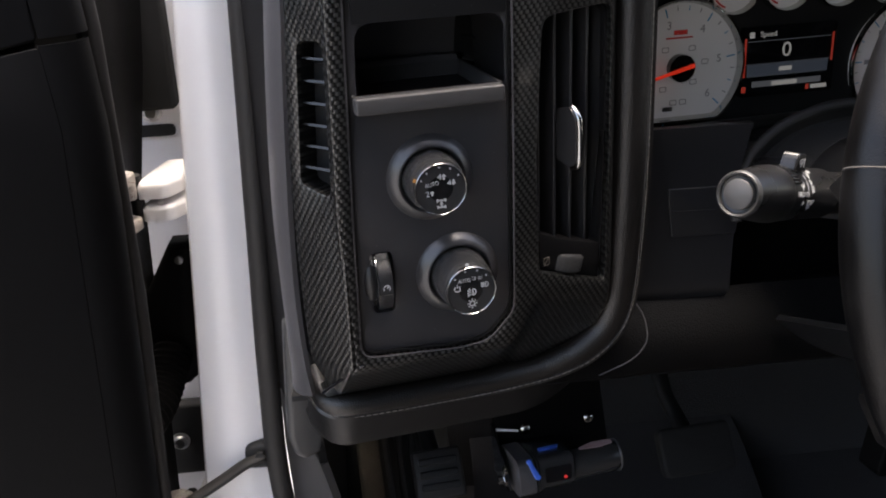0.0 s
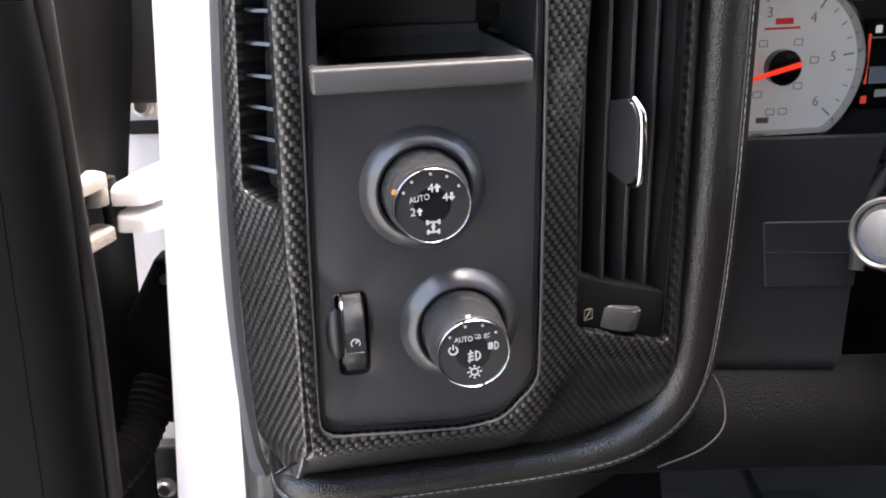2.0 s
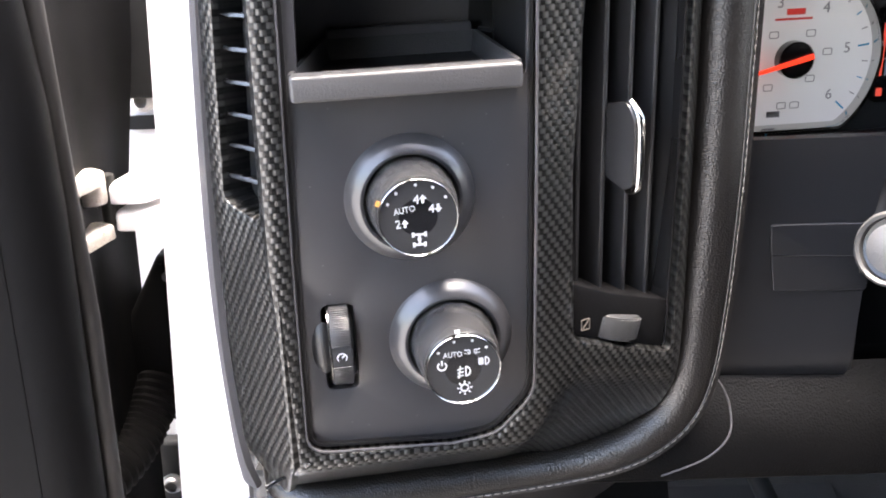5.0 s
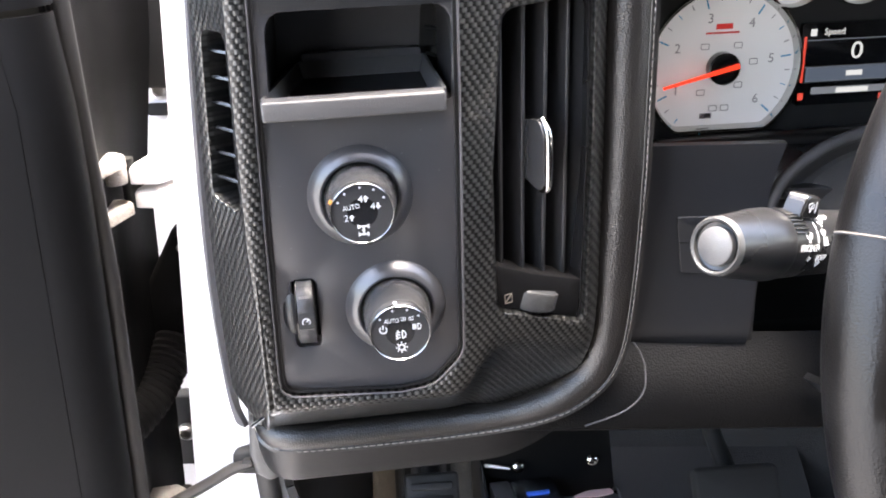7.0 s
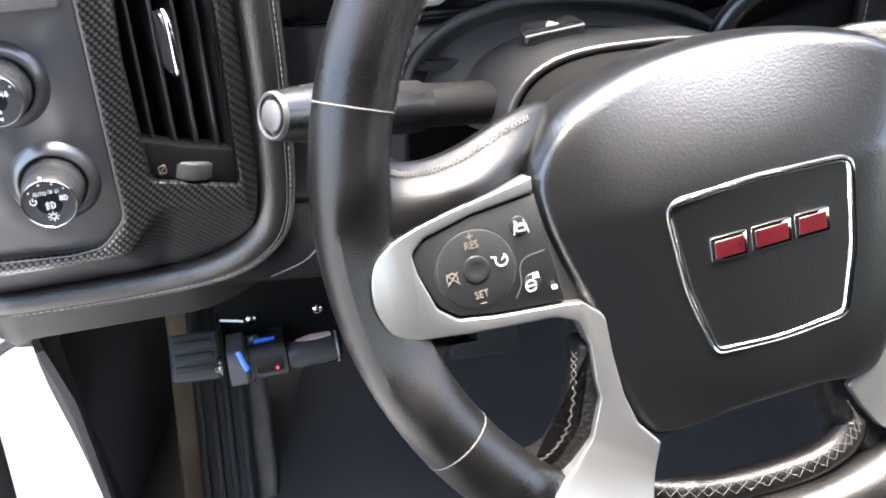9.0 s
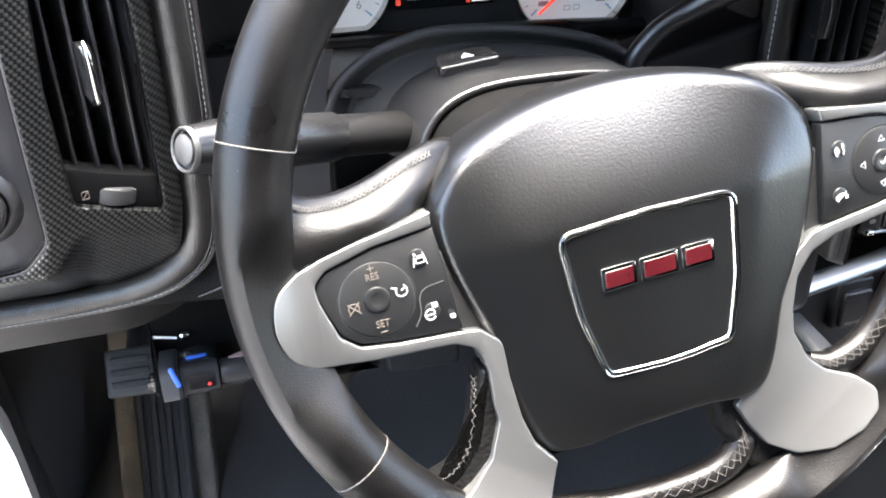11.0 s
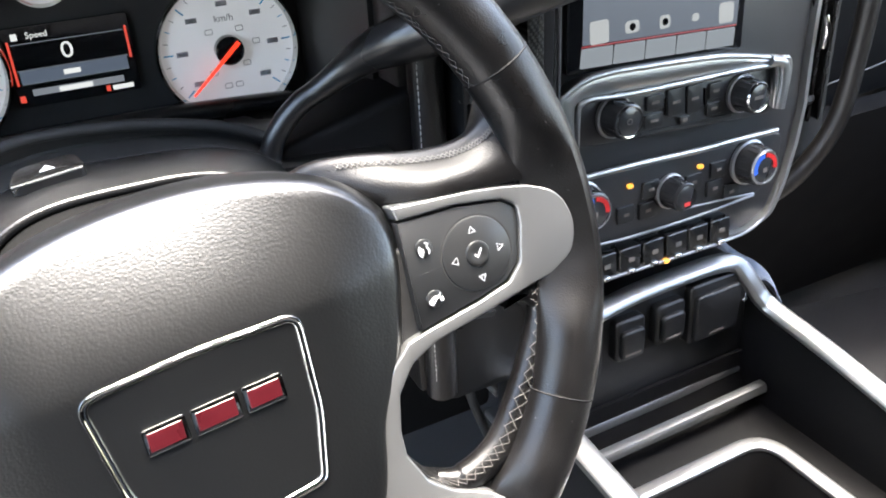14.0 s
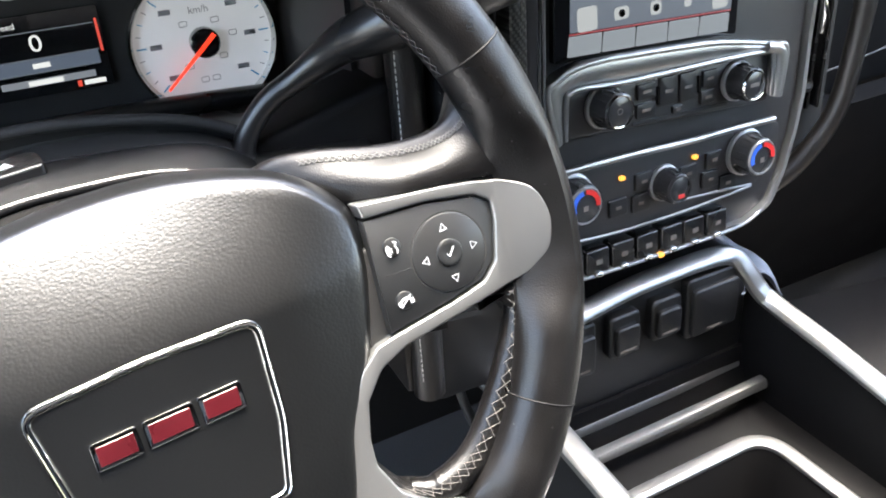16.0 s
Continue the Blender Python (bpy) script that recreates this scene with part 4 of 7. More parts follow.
def foot_rise(r):
    """How far the silver foot climbs towards the rim, by its distance from the hub."""
    return 9.5 * max(0.0, r - 0.138) ** 2


def rim_mesh():
    """The wrapped rim, hollowed at its inner front where the silver spokes lie on it."""
    bm = tube(rim_pts, RT, 28, closed=True, up=(0, 0, 1))
    for v in bm.verts:
        r = math.hypot(v.co.x, v.co.y)
        w = min(1.0, max(0.0, (0.054 - abs(v.co.y + 0.0130)) / 0.034)) if abs(v.co.x) > 0.1 else 0.0
        w = w * w * (3 - 2 * w)
        if w > 0:
            top = 0.0020 + max(0.0, r - 0.163) * 0.62
            v.co.z = min(v.co.z, v.co.z * (1 - w) + w * top) if v.co.z > top else v.co.z
        a = math.degrees(math.atan2(v.co.y, v.co.x))
        w = max(ease((15.5 - abs(a + 59)) / 6), ease((15.5 - abs(a + 123.5)) / 6))
        top = -0.0012 + foot_rise(r) + 1.1 * max(0.0, r - 0.177)
        if w > 0 and v.co.z > top:
            v.co.z = v.co.z * (1 - w) + w * top
    return bm


part("rim", rim_mesh(), RIM_LEATHER, wheel, "worn black leather rim")


def rim_seam(angle):
    """A stitched joint round the rim's section."""
    a = radians(angle)
    c, out = Vector((R0 * math.cos(a), R0 * math.sin(a), 0.001)), Vector((math.cos(a), math.sin(a), 0))
    loop = [c + (out * math.cos(b) + Vector((0, 0, 1)) * math.sin(b)) * (RT - 0.00026) for b in (radians(x) for x in range(-40, 221, 6))]
    return tube(loop, 0.00055, 6)


for a in (158.5, 21.0, -31.5, 208.5):
    part("rim_seam", rim_seam(a), THREAD_DARK if a > 100 else KNEE, wheel)

# leather-covered spokes and the moulded hub behind the cover
lower = mm([(186, -25, 6), (180, -52, 6), (166, -66, 5), (158, -62, 5), (154, -52, 5), (149, -45, 6), (132, -40.5, 6), (142, -39, 6), (170, -35.5, 6)])
foot = mm([(80, -92, 6), (88, -106, 8), (103, -114, 6), (118, -112, 6), (134, -122, 6), (112, -158, 8), (70, -170, 8), (44, -156, 8), (34, -134, 8), (30, -112, 6), (50, -100, 6)])
low_edge = spline([(x / 1000, y / 1000, z / 1000) for x, y, z in ((82, 20, -34), (93, 23, -19), (101, 20.5, -11), (118, 17.8, -2), (137, 15, 0.5), (160, 11, 2), (174, 5, 4), (186, -6, 7))], 6)
top_edge = spline([(x / 1000, y / 1000, z / 1000) for x, y, z in ((64, 38, -42), (80, 43, -31), (99, 41, -21), (124, 34.5, -13), (142, 33, -9), (154, 37, -6), (162, 48, -4), (171, 66, -3))], 6)


def beam(s, t):
    """The broad rounded beam of leather between pad and rim; t runs from its lower edge over the top to the back."""
    g = s * (len(low_edge) - 1)
    k = min(len(low_edge) - 2, int(g))
    a, b = low_edge[k].lerp(low_edge[k + 1], g - k), top_edge[k].lerp(top_edge[k + 1], g - k)
    if t < 0.62:
        f = t / 0.62
        p = a.lerp(b, f)
        return p + Vector((0, 0, 0.0040 * math.sin(math.pi * f) * (1.1 - 0.5 * f)))
    f = (t - 0.62) / 0.38
    c = b + Vector((0, -0.004, -0.026))
    return b.lerp(c, f) + Vector((0, 0.0042 * math.sin(math.pi * f ** 0.7), 0))


part("spoke_leather", grid(lambda s, t: beam(s, t), 36, 26), RIM_LEATHER, wheel)
part("spoke_leather", grid(lambda s, t: Vector((-beam(1 - s, t).x, beam(1 - s, t).y, beam(1 - s, t).z)), 36, 26), RIM_LEATHER, wheel)
for o in (lower, mirrored(lower)):
    part("spoke_leather", slab(rounded(o, 0.006, 4), -0.020, 0.0, 0.004, 4), RIM_LEATHER, wheel)
foot_left = mm([(88, -58, 4), (90, -76, 8), (97, -95, 8), (108, -106, 8), (121, -109, 8), (136, -121, 6), (112, -158, 8), (78, -166, 8), (62, -150, 8), (62, -120, 8), (74, -92, 6), (78, -62, 4)])
for o in ([lean(p) for p in foot], [lean(p) for p in mirrored(foot_left)]):
    part("spoke_leather", slab(rounded(o, 0.006, 4), -0.018, -0.002, 0.005, 4), CREASED, wheel, "creased black leather")
part("hub", lathe([(0.0, -0.035), (0.070, -0.036), (0.078, -0.045), (0.074, -0.085), (0.060, -0.115), (0.0, -0.115)], 40), MATTE, wheel, m=T(0, -0.03, 0))
side_core = mm([(60, 0), (150, 2), (158, -8), (150, -28), (96, -42), (60, -42)])
for o in (side_core, mirrored(side_core)):
    part("spoke_core", slab(rounded(o, 0.006, 4), -0.022, -0.004, 0.002), MATTE, wheel)

trim = mm([(99, 20, 1), (137, 14.5, 20), (166, 8.5, 16), (181, 2, 16), (184.5, -13, 22), (180, -28, 16), (167, -35.5, 14), (140, -39.5, 20), (101, -44, 8), (88, -49, 9), (81, -60), (79, -76), (78, -88), (84, -104, 9), (94, -114, 9), (109, -121, 8), (116, -128, 5), (113, -138, 8), (103, -146, 9), (86, -152, 9), (68, -151, 9), (54, -143, 8), (46, -130, 8), (40, -117, 2), (57, -104, 9), (66, -88, 9), (71, -66, 9), (78, -48, 8), (88, -39.5, 4), (97, -38, 2), (126, -35, 5), (143, -32, 5), (151, -25, 5), (157, -8, 5), (158, 1, 4), (150, 6, 6), (128, 11, 6), (100, 13.5, 1)])
trim_left = mm([(99, 20, 1), (137, 14.5, 20), (166, 8.5, 16), (181, 2, 16), (184.5, -13, 22), (180, -28, 16), (167, -35.5, 14), (140, -39.5, 20), (101, -43, 8), (90, -48, 9), (84, -60), (82, -76), (81.5, -86), (89, -104, 9), (100, -113, 9), (113, -120, 8), (119, -128, 5), (116, -138, 8), (106, -146, 9), (92, -152, 9), (78, -151, 9), (67, -141, 8), (63, -130, 8), (57, -115.5, 2), (66, -103, 9), (70, -88, 9), (73, -66, 9), (78, -48, 8), (88, -39.5, 4), (97, -38, 2), (126, -35, 5), (143, -32, 5), (151, -25, 5), (157, -8, 5), (158, 1, 4), (150, 6, 6), (128, 11, 6), (100, 13.5, 1)])
for outline in (trim, mirrored(trim_left)):
    bm = slab(rounded([lean(p) for p in outline], 0.003, 4), -0.010, 0.0018, 0.0011, 3)
    for k in range(12):
        bmesh.ops.bisect_plane(bm, geom=bm.verts[:] + bm.edges[:] + bm.faces[:], plane_co=((1 if outline is trim else -1) * 0.54 * (0.138 + 0.0035 * k), -0.84 * (0.138 + 0.0035 * k), 0), plane_no=((1 if outline is trim else -1) * 0.54, -0.84, 0))
    for cut in (0.100, 0.104, 0.146, 0.150, 0.154, 0.158, 0.162, 0.166, 0.170, 0.174):
        sx = 1 if outline is trim else -1
        bmesh.ops.bisect_plane(bm, geom=bm.verts[:] + bm.edges[:] + bm.faces[:], plane_co=(sx * cut, 0, 0), plane_no=(1, 0, 0))
    for v in bm.verts:
        v.co.x = math.copysign(min(abs(v.co.x), 0.150) + 0.80 * max(0.0, abs(v.co.x) - 0.150), v.co.x)
        v.co.z += 13.0 * max(0.0, abs(v.co.x) - 0.148) ** 2 if v.co.z > -0.005 else 0.0
        v.co.z -= 0.16 * max(0.0, 0.104 - abs(v.co.x)) if v.co.y > -0.03 else 0.0
        v.co.z += foot_rise(math.hypot(v.co.x, v.co.y)) if v.co.y < -0.085 and v.co.z > -0.005 else 0.0
    part("spoke_trim", bm, SILVER, wheel, "satin silver spoke trim")

pads = mm([(99, 13, 1), (128, 10.3, 8), (150, 5.3, 5), (157, 0.5, 3), (156, -8, 4), (150.5, -24.5, 5), (142.5, -31.3, 5), (126, -34.3, 5), (95, -37.5, 1)])
button_pads = []
for outline in (pads, mirrored(pads)):
    button_pads.append(part("button_pad", slab(inset(ccw(rounded(outline, 0.003, 4)), 0.0005), -0.006, 0.0006, 0.0006, 2), BUTTON_RUBBER, wheel, "charcoal rubber button pad"))


def dimple(x, y, r, parent):
    part("button", lathe([(r, 0.0004), (r * 0.9, 0.0012), (r * 0.6, 0.0016), (0, 0.0017)], 24), BUTTON_RUBBER, parent, m=T(x, y))


def hub(x, y, parent):
    part("button_disc", lathe([(0.0172, 0.0004), (0.0170, 0.0012), (0.0163, 0.0016), (0.0, 0.0014)], 48), DISC, parent, m=T(x, y))
    part("disc_gap", lathe([(0.0172, 0.0005), (0.0172, 0.0008), (0.0180, 0.0008), (0.0180, 0.0005)], 48), VOID, parent, m=T(x, y))
    part("centre_button", lathe([(0.0062, 0.0010), (0.0056, 0.0022), (0.0045, 0.0026), (0.0030, 0.0022), (0.0, 0.0019)], 32), BUTTON_RUBBER, parent, m=T(x, y))


left_pad, right_pad = button_pads[1], button_pads[0]
hub(-0.131, -0.0125, left_pad), hub(0.1315, -0.0135, right_pad)
for x, y in ((-0.109, 0.001), (-0.108, -0.025)):
    dimple(x, y, 0.0042, left_pad)
for x, y in ((0.108, -0.002), (0.106, -0.0255)):
    dimple(x, y, 0.0042, right_pad)
ZP = 0.0021
marks = lettering("RES", 0.0034, ZP, x=-0.131, y=-0.0018, squeeze=0.85)
stroke([(-0.1325, 0.0022), (-0.1295, 0.0022)], 0.0004, ZP, ZP + 0.0002, marks), stroke([(-0.131, 0.0007), (-0.131, 0.0037)], 0.0004, ZP, ZP + 0.0002, marks)
part("res_print", marks, PRINT_DIM, left_pad)
marks = lettering("SET", 0.0034, ZP, x=-0.131, y=-0.0238, squeeze=0.85)
stroke([(-0.1325, -0.0275), (-0.1295, -0.0275)], 0.0004, ZP, ZP + 0.0002, marks)
part("set_print", marks, PRINT_DIM, left_pad)
marks = stroke(arc(0.0024, -50, 230, 14, -0.1420, -0.0138), 0.0005, ZP, ZP + 0.0002)
stroke([(-0.1445, -0.0165), (-0.1392, -0.0112)], 0.0005, ZP, ZP + 0.0002, marks), stroke([(-0.1445, -0.0112), (-0.1392, -0.0165)], 0.0005, ZP, ZP + 0.0002, marks)
part("cancel_sign", marks, PRINT_DIM, left_pad)
marks = stroke(arc(0.0026, -220, 60, 16, -0.1196, -0.0112), 0.0006, ZP, ZP + 0.0002)
stroke([(-0.1196, -0.0112), (-0.1178, -0.0098)], 0.0006, ZP, ZP + 0.0002, marks), stroke([(-0.1240, -0.0090), (-0.1214, -0.0098)], 0.0006, ZP, ZP + 0.0002, marks)
# lane sign: a small car between sloping lines
stroke(rect(-0.1105, -0.1065, -0.0012, 0.0010, 0.0006), 0.0005, ZP, ZP + 0.0002, marks, closed=True)
slab(rect(-0.1098, -0.1072, 0.0008, 0.0022, 0.0005), ZP, ZP + 0.0002, bm=marks)
for dx in (-0.0028, 0.0026):
    stroke([(-0.1086 + dx * 1.2, -0.0026), (-0.1086 + dx * 0.7, 0.0034)], 0.0004, ZP, ZP + 0.0002, marks)
stroke([(-0.1110, 0.0036), (-0.1100, 0.0026)], 0.0006, ZP, ZP + 0.0002, marks)
# heated-wheel sign
stroke(arc(0.0024, 20, 330, 14, -0.1092, -0.0258), 0.0006, ZP, ZP + 0.0002, marks), stroke([(-0.1115, -0.0258), (-0.1069, -0.0258)], 0.0006, ZP, ZP + 0.0002, marks)
for k in range(3):
    stroke([(-0.1078 + 0.0011 * k, -0.0232), (-0.1074 + 0.0011 * k, -0.0216), (-0.1078 + 0.0011 * k, -0.0204)], 0.0005, ZP, ZP + 0.0002, marks)
slab(rect(-0.1003, -0.0980, -0.0302, -0.0284, 0.0004), ZP - 0.0008, ZP, bm=marks)
part("sign_print", marks, PRINT, left_pad, kind="stuff")
part("groove", stroke(spline([(-0.1165, -0.0300, 0), (-0.1130, -0.0245, 0), (-0.1120, -0.0170, 0), (-0.1085, -0.0135, 0), (-0.1000, -0.0125, 0)], 6), 0.0005, 0.0005, 0.0009), SILVER, left_pad)

marks = bmesh.new()
for cx, cy, turn in ((0.1318, -0.0025, 0), (0.1308, -0.0248, 180), (0.1203, -0.0134, 90), (0.1428, -0.0143, -90)):
    tri = [Vector((0.0019 * math.cos(radians(90 + 120 * k)), 0.0019 * math.sin(radians(90 + 120 * k)), 0)) for k in range(3)]
    s = len(marks.verts)
    stroke([(p.x, p.y) for p in tri], 0.00045, 0, 0.0002, marks, closed=True)
    marks.verts.ensure_lookup_table()
    moved(marks, T(cx, cy, ZP - 0.0006) @ Matrix.Rotation(radians(turn), 4, "Z"), s)
stroke([(0.1298, -0.0136), (0.1308, -0.0150), (0.1336, -0.0115)], 0.0006, ZP + 0.0002, ZP + 0.0005, marks)
for k in range(3):
    stroke(arc(0.0012 + 0.0010 * k, 130, 230, 8, 0.1080, -0.0030), 0.00045, ZP, ZP + 0.0002, marks)
stroke([(0.1085, 0.0004), (0.1100, -0.0004), (0.1090, -0.0016), (0.1098, -0.0034), (0.1092, -0.0050)], 0.0006, ZP, ZP + 0.0002, marks)
stroke(arc(0.0028, 25, 155, 10, 0.106, -0.0272), 0.0009, ZP, ZP + 0.0002, marks)
for dx in (-0.0027, 0.0027):
    slab(rect(0.106 + dx - 0.0008, 0.106 + dx + 0.0008, -0.0272, -0.0252, 0.0004), ZP, ZP + 0.0002, bm=marks)
stroke([(0.1034, -0.0278), (0.1088, -0.0236)], 0.0005, ZP, ZP + 0.0002, marks)
part("sign_print", marks, PRINT, right_pad, kind="stuff")
part("groove", stroke([(0.1015, -0.0128), (0.1130, -0.0136)], 0.0004, 0.0005, 0.0007), VOID, right_pad)

# airbag cover: crowned vinyl pad
half = mm([(0, 57.5), (22, 56.5), (42, 53.5), (62, 48), (79, 40.5), (92, 29), (99.5, 15), (97.5, -6), (88.5, -37), (76, -70), (68, -98), (60, -113), (46, -116), (24, -113)])
cover_outline = [lean(p) for p in smooth_loop(half + [(0, -0.1125)] + [(-x, y) for x, y in reversed(half[1:])], 5)]


def pad_lean(x, y):
    """How far the pad's upper part leans away, from 0 to 1 at its top."""
    return max(0.0, (y + 0.006) / 0.0635) ** 1.25 * (1 - 0.5 * min(1.0, (x / 0.085) ** 2))


def cover_mesh():
    """Side walls, a rounded shoulder, then a crown that is flat round the badge."""
    bm = bmesh.new()
    poly = ccw(cover_outline)
    last = ring(bm, poly, -0.045)
    cur = [bm.verts.new((x, y, -0.006 - 0.028 * pad_lean(x, y))) for x, y in poly]
    skin(bm, last, cur)
    last = cur
    steps = [0.006, 0.014, 0.024, 0.036, 0.050, 0.066] + [0.066 + 0.934 * k / 22 for k in range(1, 22)]
    for step in steps:
        f = 1 - step
        loop = [(x * f, -0.030 + (y + 0.030) * f) for x, y in poly]
        edge = 1 - (1 - min(1, (1 - f) / 0.065)) ** 2.2
        cur = []
        for x, y in loop:
            crown = 0.0105 * edge
            hollow = 0.0012 * math.exp(-((x / 0.05) ** 4 + ((y + 0.043) / 0.042) ** 4))
            z = -0.006 + crown + 0.004 * edge * math.exp(-((x / 0.09) ** 2)) - 0.028 * pad_lean(x, y) - hollow - 0.003 * max(0, (-y - 0.07) / 0.045) ** 2
            flank = abs(x) - (0.0640 + 0.25 * y)
            z -= 0.19 * edge * (math.sqrt(flank * flank + 0.000036) + flank) / 2
            cur.append(bm.verts.new((x, y, z)))
        skin(bm, last, cur)
        last = cur
    tip = bm.verts.new((0, -0.030, sum(v.co.z for v in last) / len(last)))
    for i in range(len(last)):
        bm.faces.new((last[i], last[(i + 1) % len(last)], tip))
    return bm


cover = part("airbag_cover", cover_mesh(), PAD_VINYL, wheel, "grained charcoal airbag cover")
part("cover_gap", slab(inset(ccw(cover_outline), 0.002), -0.046, -0.034), VOID, wheel)
ZB = 0.0066
badge_out = rounded(mm([(-47, -4.5, 9), (0, -2.5, 200), (47, -4.5, 9), (43, -48, 60), (34.5, -80, 8), (0, -82.5, 200), (-34.5, -80, 8), (-43, -48, 60)]), 0.008, 7)
bo = ccw(badge_out)
bm = bmesh.new()
rows = [ring(bm, inset(bo, d), ZB + z) for d, z in ((0, -0.003), (0.0002, 0.0004), (0.0008, 0.0014), (0.0014, 0.0016), (0.0020, 0.0011), (0.0026, 0.0010), (0.0034, 0.0013), (0.0040, 0.0006), (0.0046, -0.0012))]
for a, b in zip(rows, rows[1:]):
    skin(bm, a, b)
part("badge_frame", bm, CHROME, cover, "chrome badge frame")
part("badge_plate", slab(inset(bo, 0.0040), ZB - 0.003, ZB - 0.0006), PAD_VINYL, cover)
# emblem: three red blocks in chrome surrounds
for k, (x, w) in enumerate(((-0.0195, 0.0185), (0.0012, 0.0205), (0.0215, 0.0180))):
    o = [(x - w / 2, -0.0372), (x + w / 2 - 0.0006, -0.0372), (x + w / 2, -0.0258), (x - w / 2 + 0.0006, -0.0258)]
    e = part("emblem_surround", slab(rounded(o, 0.0016, 4), ZB - 0.001, ZB + 0.0016, 0.0006, 2), CHROME, cover)
    o2 = [(x - w / 2 + 0.0018, -0.0354), (x + w / 2 - 0.0024, -0.0354), (x + w / 2 - 0.0018, -0.0276), (x - w / 2 + 0.0024, -0.0276)]
    part("emblem_block", slab(rounded(o2, 0.0006, 3), ZB + 0.001, ZB + 0.0020, 0.0002, 1), EMBLEM_RED, e, angle=20)
marks = lettering("AIRBAG", 0.0042, 0.0014, x=0.0, y=-0.0955, squeeze=1.25, thick=0.0008)
part("embossed_word", marks, PAD_VINYL, cover)
part("horn_sign", stroke([(-0.004, -0.0605), (0.003, -0.0605), (0.0045, -0.0590)], 0.0006, ZB - 0.0008, ZB - 0.0003), SATIN, cover)

# cross stitching along the inner edges
def cross_stitch(path, normals, width, step, rad):
    bm = bmesh.new()
    n = len(path)
    rng = random.Random(5)
    for i in range(0, n - step, step):
        a, b, na = path[i], path[min(n - 1, i + step)], normals[i] * rng.uniform(0.75, 1.2)
        for s in (1, -1):
            p, q = a + na * (width * s), b - na * (width * s)
            mid = (p + q) / 2
            lift = (b - a).cross(na).normalized() * rad * 0.8
            lift = lift if lift.z > 0 else -lift
            tube([p, mid + lift, q], [rad, rad * 1.1, rad], 5, bm=bm)
    return bm


def inner_rim(a0, a1, tilt, n):
    pts, nor = [], []
    for k in range(n + 1):
        a = radians(a0 + (a1 - a0) * k / n)
        out, b = Vector((math.cos(a), math.sin(a), 0)), radians(tilt)
        pts.append(out * (R0 - (RT + 0.0002) * math.cos(b)) + Vector((0, 0, 0.001 + (RT + 0.0002) * math.sin(b))))
        nor.append((out * math.sin(b) + Vector((0, 0, 1)) * math.cos(b)))
    return pts, nor


for a0, a1, tilt, n in ((21, 158, 10, 170), (196, 224, -46, 42)):
    p, nn = inner_rim(a0, a1, tilt, n)
    part("cross_stitching", cross_stitch(p, nn, 0.0022, 2, 0.00020), THREAD_DARK, wheel, kind="stuff")
edge = spline([(*lean((-x / 1000, y / 1000)), -0.0020) for x, y in ((90.5, -62), (91.5, -76), (98, -95), (108.5, -105.5), (121, -108.5))], 12)
part("cross_stitching", cross_stitch(edge, [Vector((0.75, -0.2, 0.5))] * len(edge), 0.0014, 3, 0.00018), THREAD_DARK, wheel, kind="stuff")
for s in (1, -1):
    path = [Vector((s * p.x, p.y, p.z)) + Vector((0, 0.0005, 0.0007)) for p in (beam(k / 120, 0.56) for k in range(24, 119))]
    part("cross_stitching", cross_stitch(path, [Vector((0, 0.7, -0.5)) for _ in path], 0.0016, 2, 0.00024), THREAD_MID, wheel, kind="stuff")


# swollen inner edges of the wrapping, laced like a net
def laced_edge(pts, rad):
    path = spline([(x / 1000, y / 1000, z / 1000) for x, y, z in pts], 12)
    n = len(path)
    part("spoke_leather", tube(path, [rad * min(1.0, 0.55 + 3.0 * min(k, n - 1 - k) / n) for k in range(n)], 14), RIM_LEATHER, wheel)
    nor = [Vector((p.x, p.y, 0)).normalized() for p in path]
    lace = [p - q * rad * 0.42 + Vector((0, 0, rad * 0.91)) for p, q in zip(path, nor)]
    part("cross_stitching", cross_stitch(lace, [q * 0.9 + Vector((0, 0, 0.35)) for q in nor], 0.0030, 4, 0.00019), THREAD_DARK, wheel, kind="stuff")


laced_edge([(157, -40, -7), (156, -57, -6), (146, -74, -6), (134, -90, -6), (120, -105, -6), (108, -112, -6), (94, -115, -7), (83, -110, -9)], 0.0078)
laced_edge([(34, -128, -10), (38, -140, -8), (31, -149, -7), (16, -155, -7), (-7, -156, -7), (-32, -154, -7), (-52, -150, -8), (-70, -143, -10)], 0.0082)

# ---- steering column ----
column = thing("steering_column", STRAIGHT, "black plastic steering column shroud with a hazard switch on top", "steering column")


def shroud(s, t):
    """Upper shell, wider and higher towards the dashboard and set a little to the right there."""
    a = math.pi * (0.06 + 0.88 * s)
    w, h = 0.0805 + 0.0270 * t, 0.0575 + 0.0150 * t ** 0.7
    x = -w * math.copysign(abs(math.cos(a)) ** 0.62, math.cos(a)) + 0.014 * t
    y = -0.012 + (h + 0.012) * abs(math.sin(a)) ** 0.62 - 0.07 * t * x
    return Vector((x, y, -0.110 - 0.100 * t))


part("upper_shroud", grid(shroud, 40, 8, thick=0.004), PLASTIC, column)
lip = [shroud(k / 60, 0) + Vector((0, -0.0012, 0.0005)) for k in range(61)]
part("shroud_lip", tube(lip, 0.0027, 10), SATIN, column)


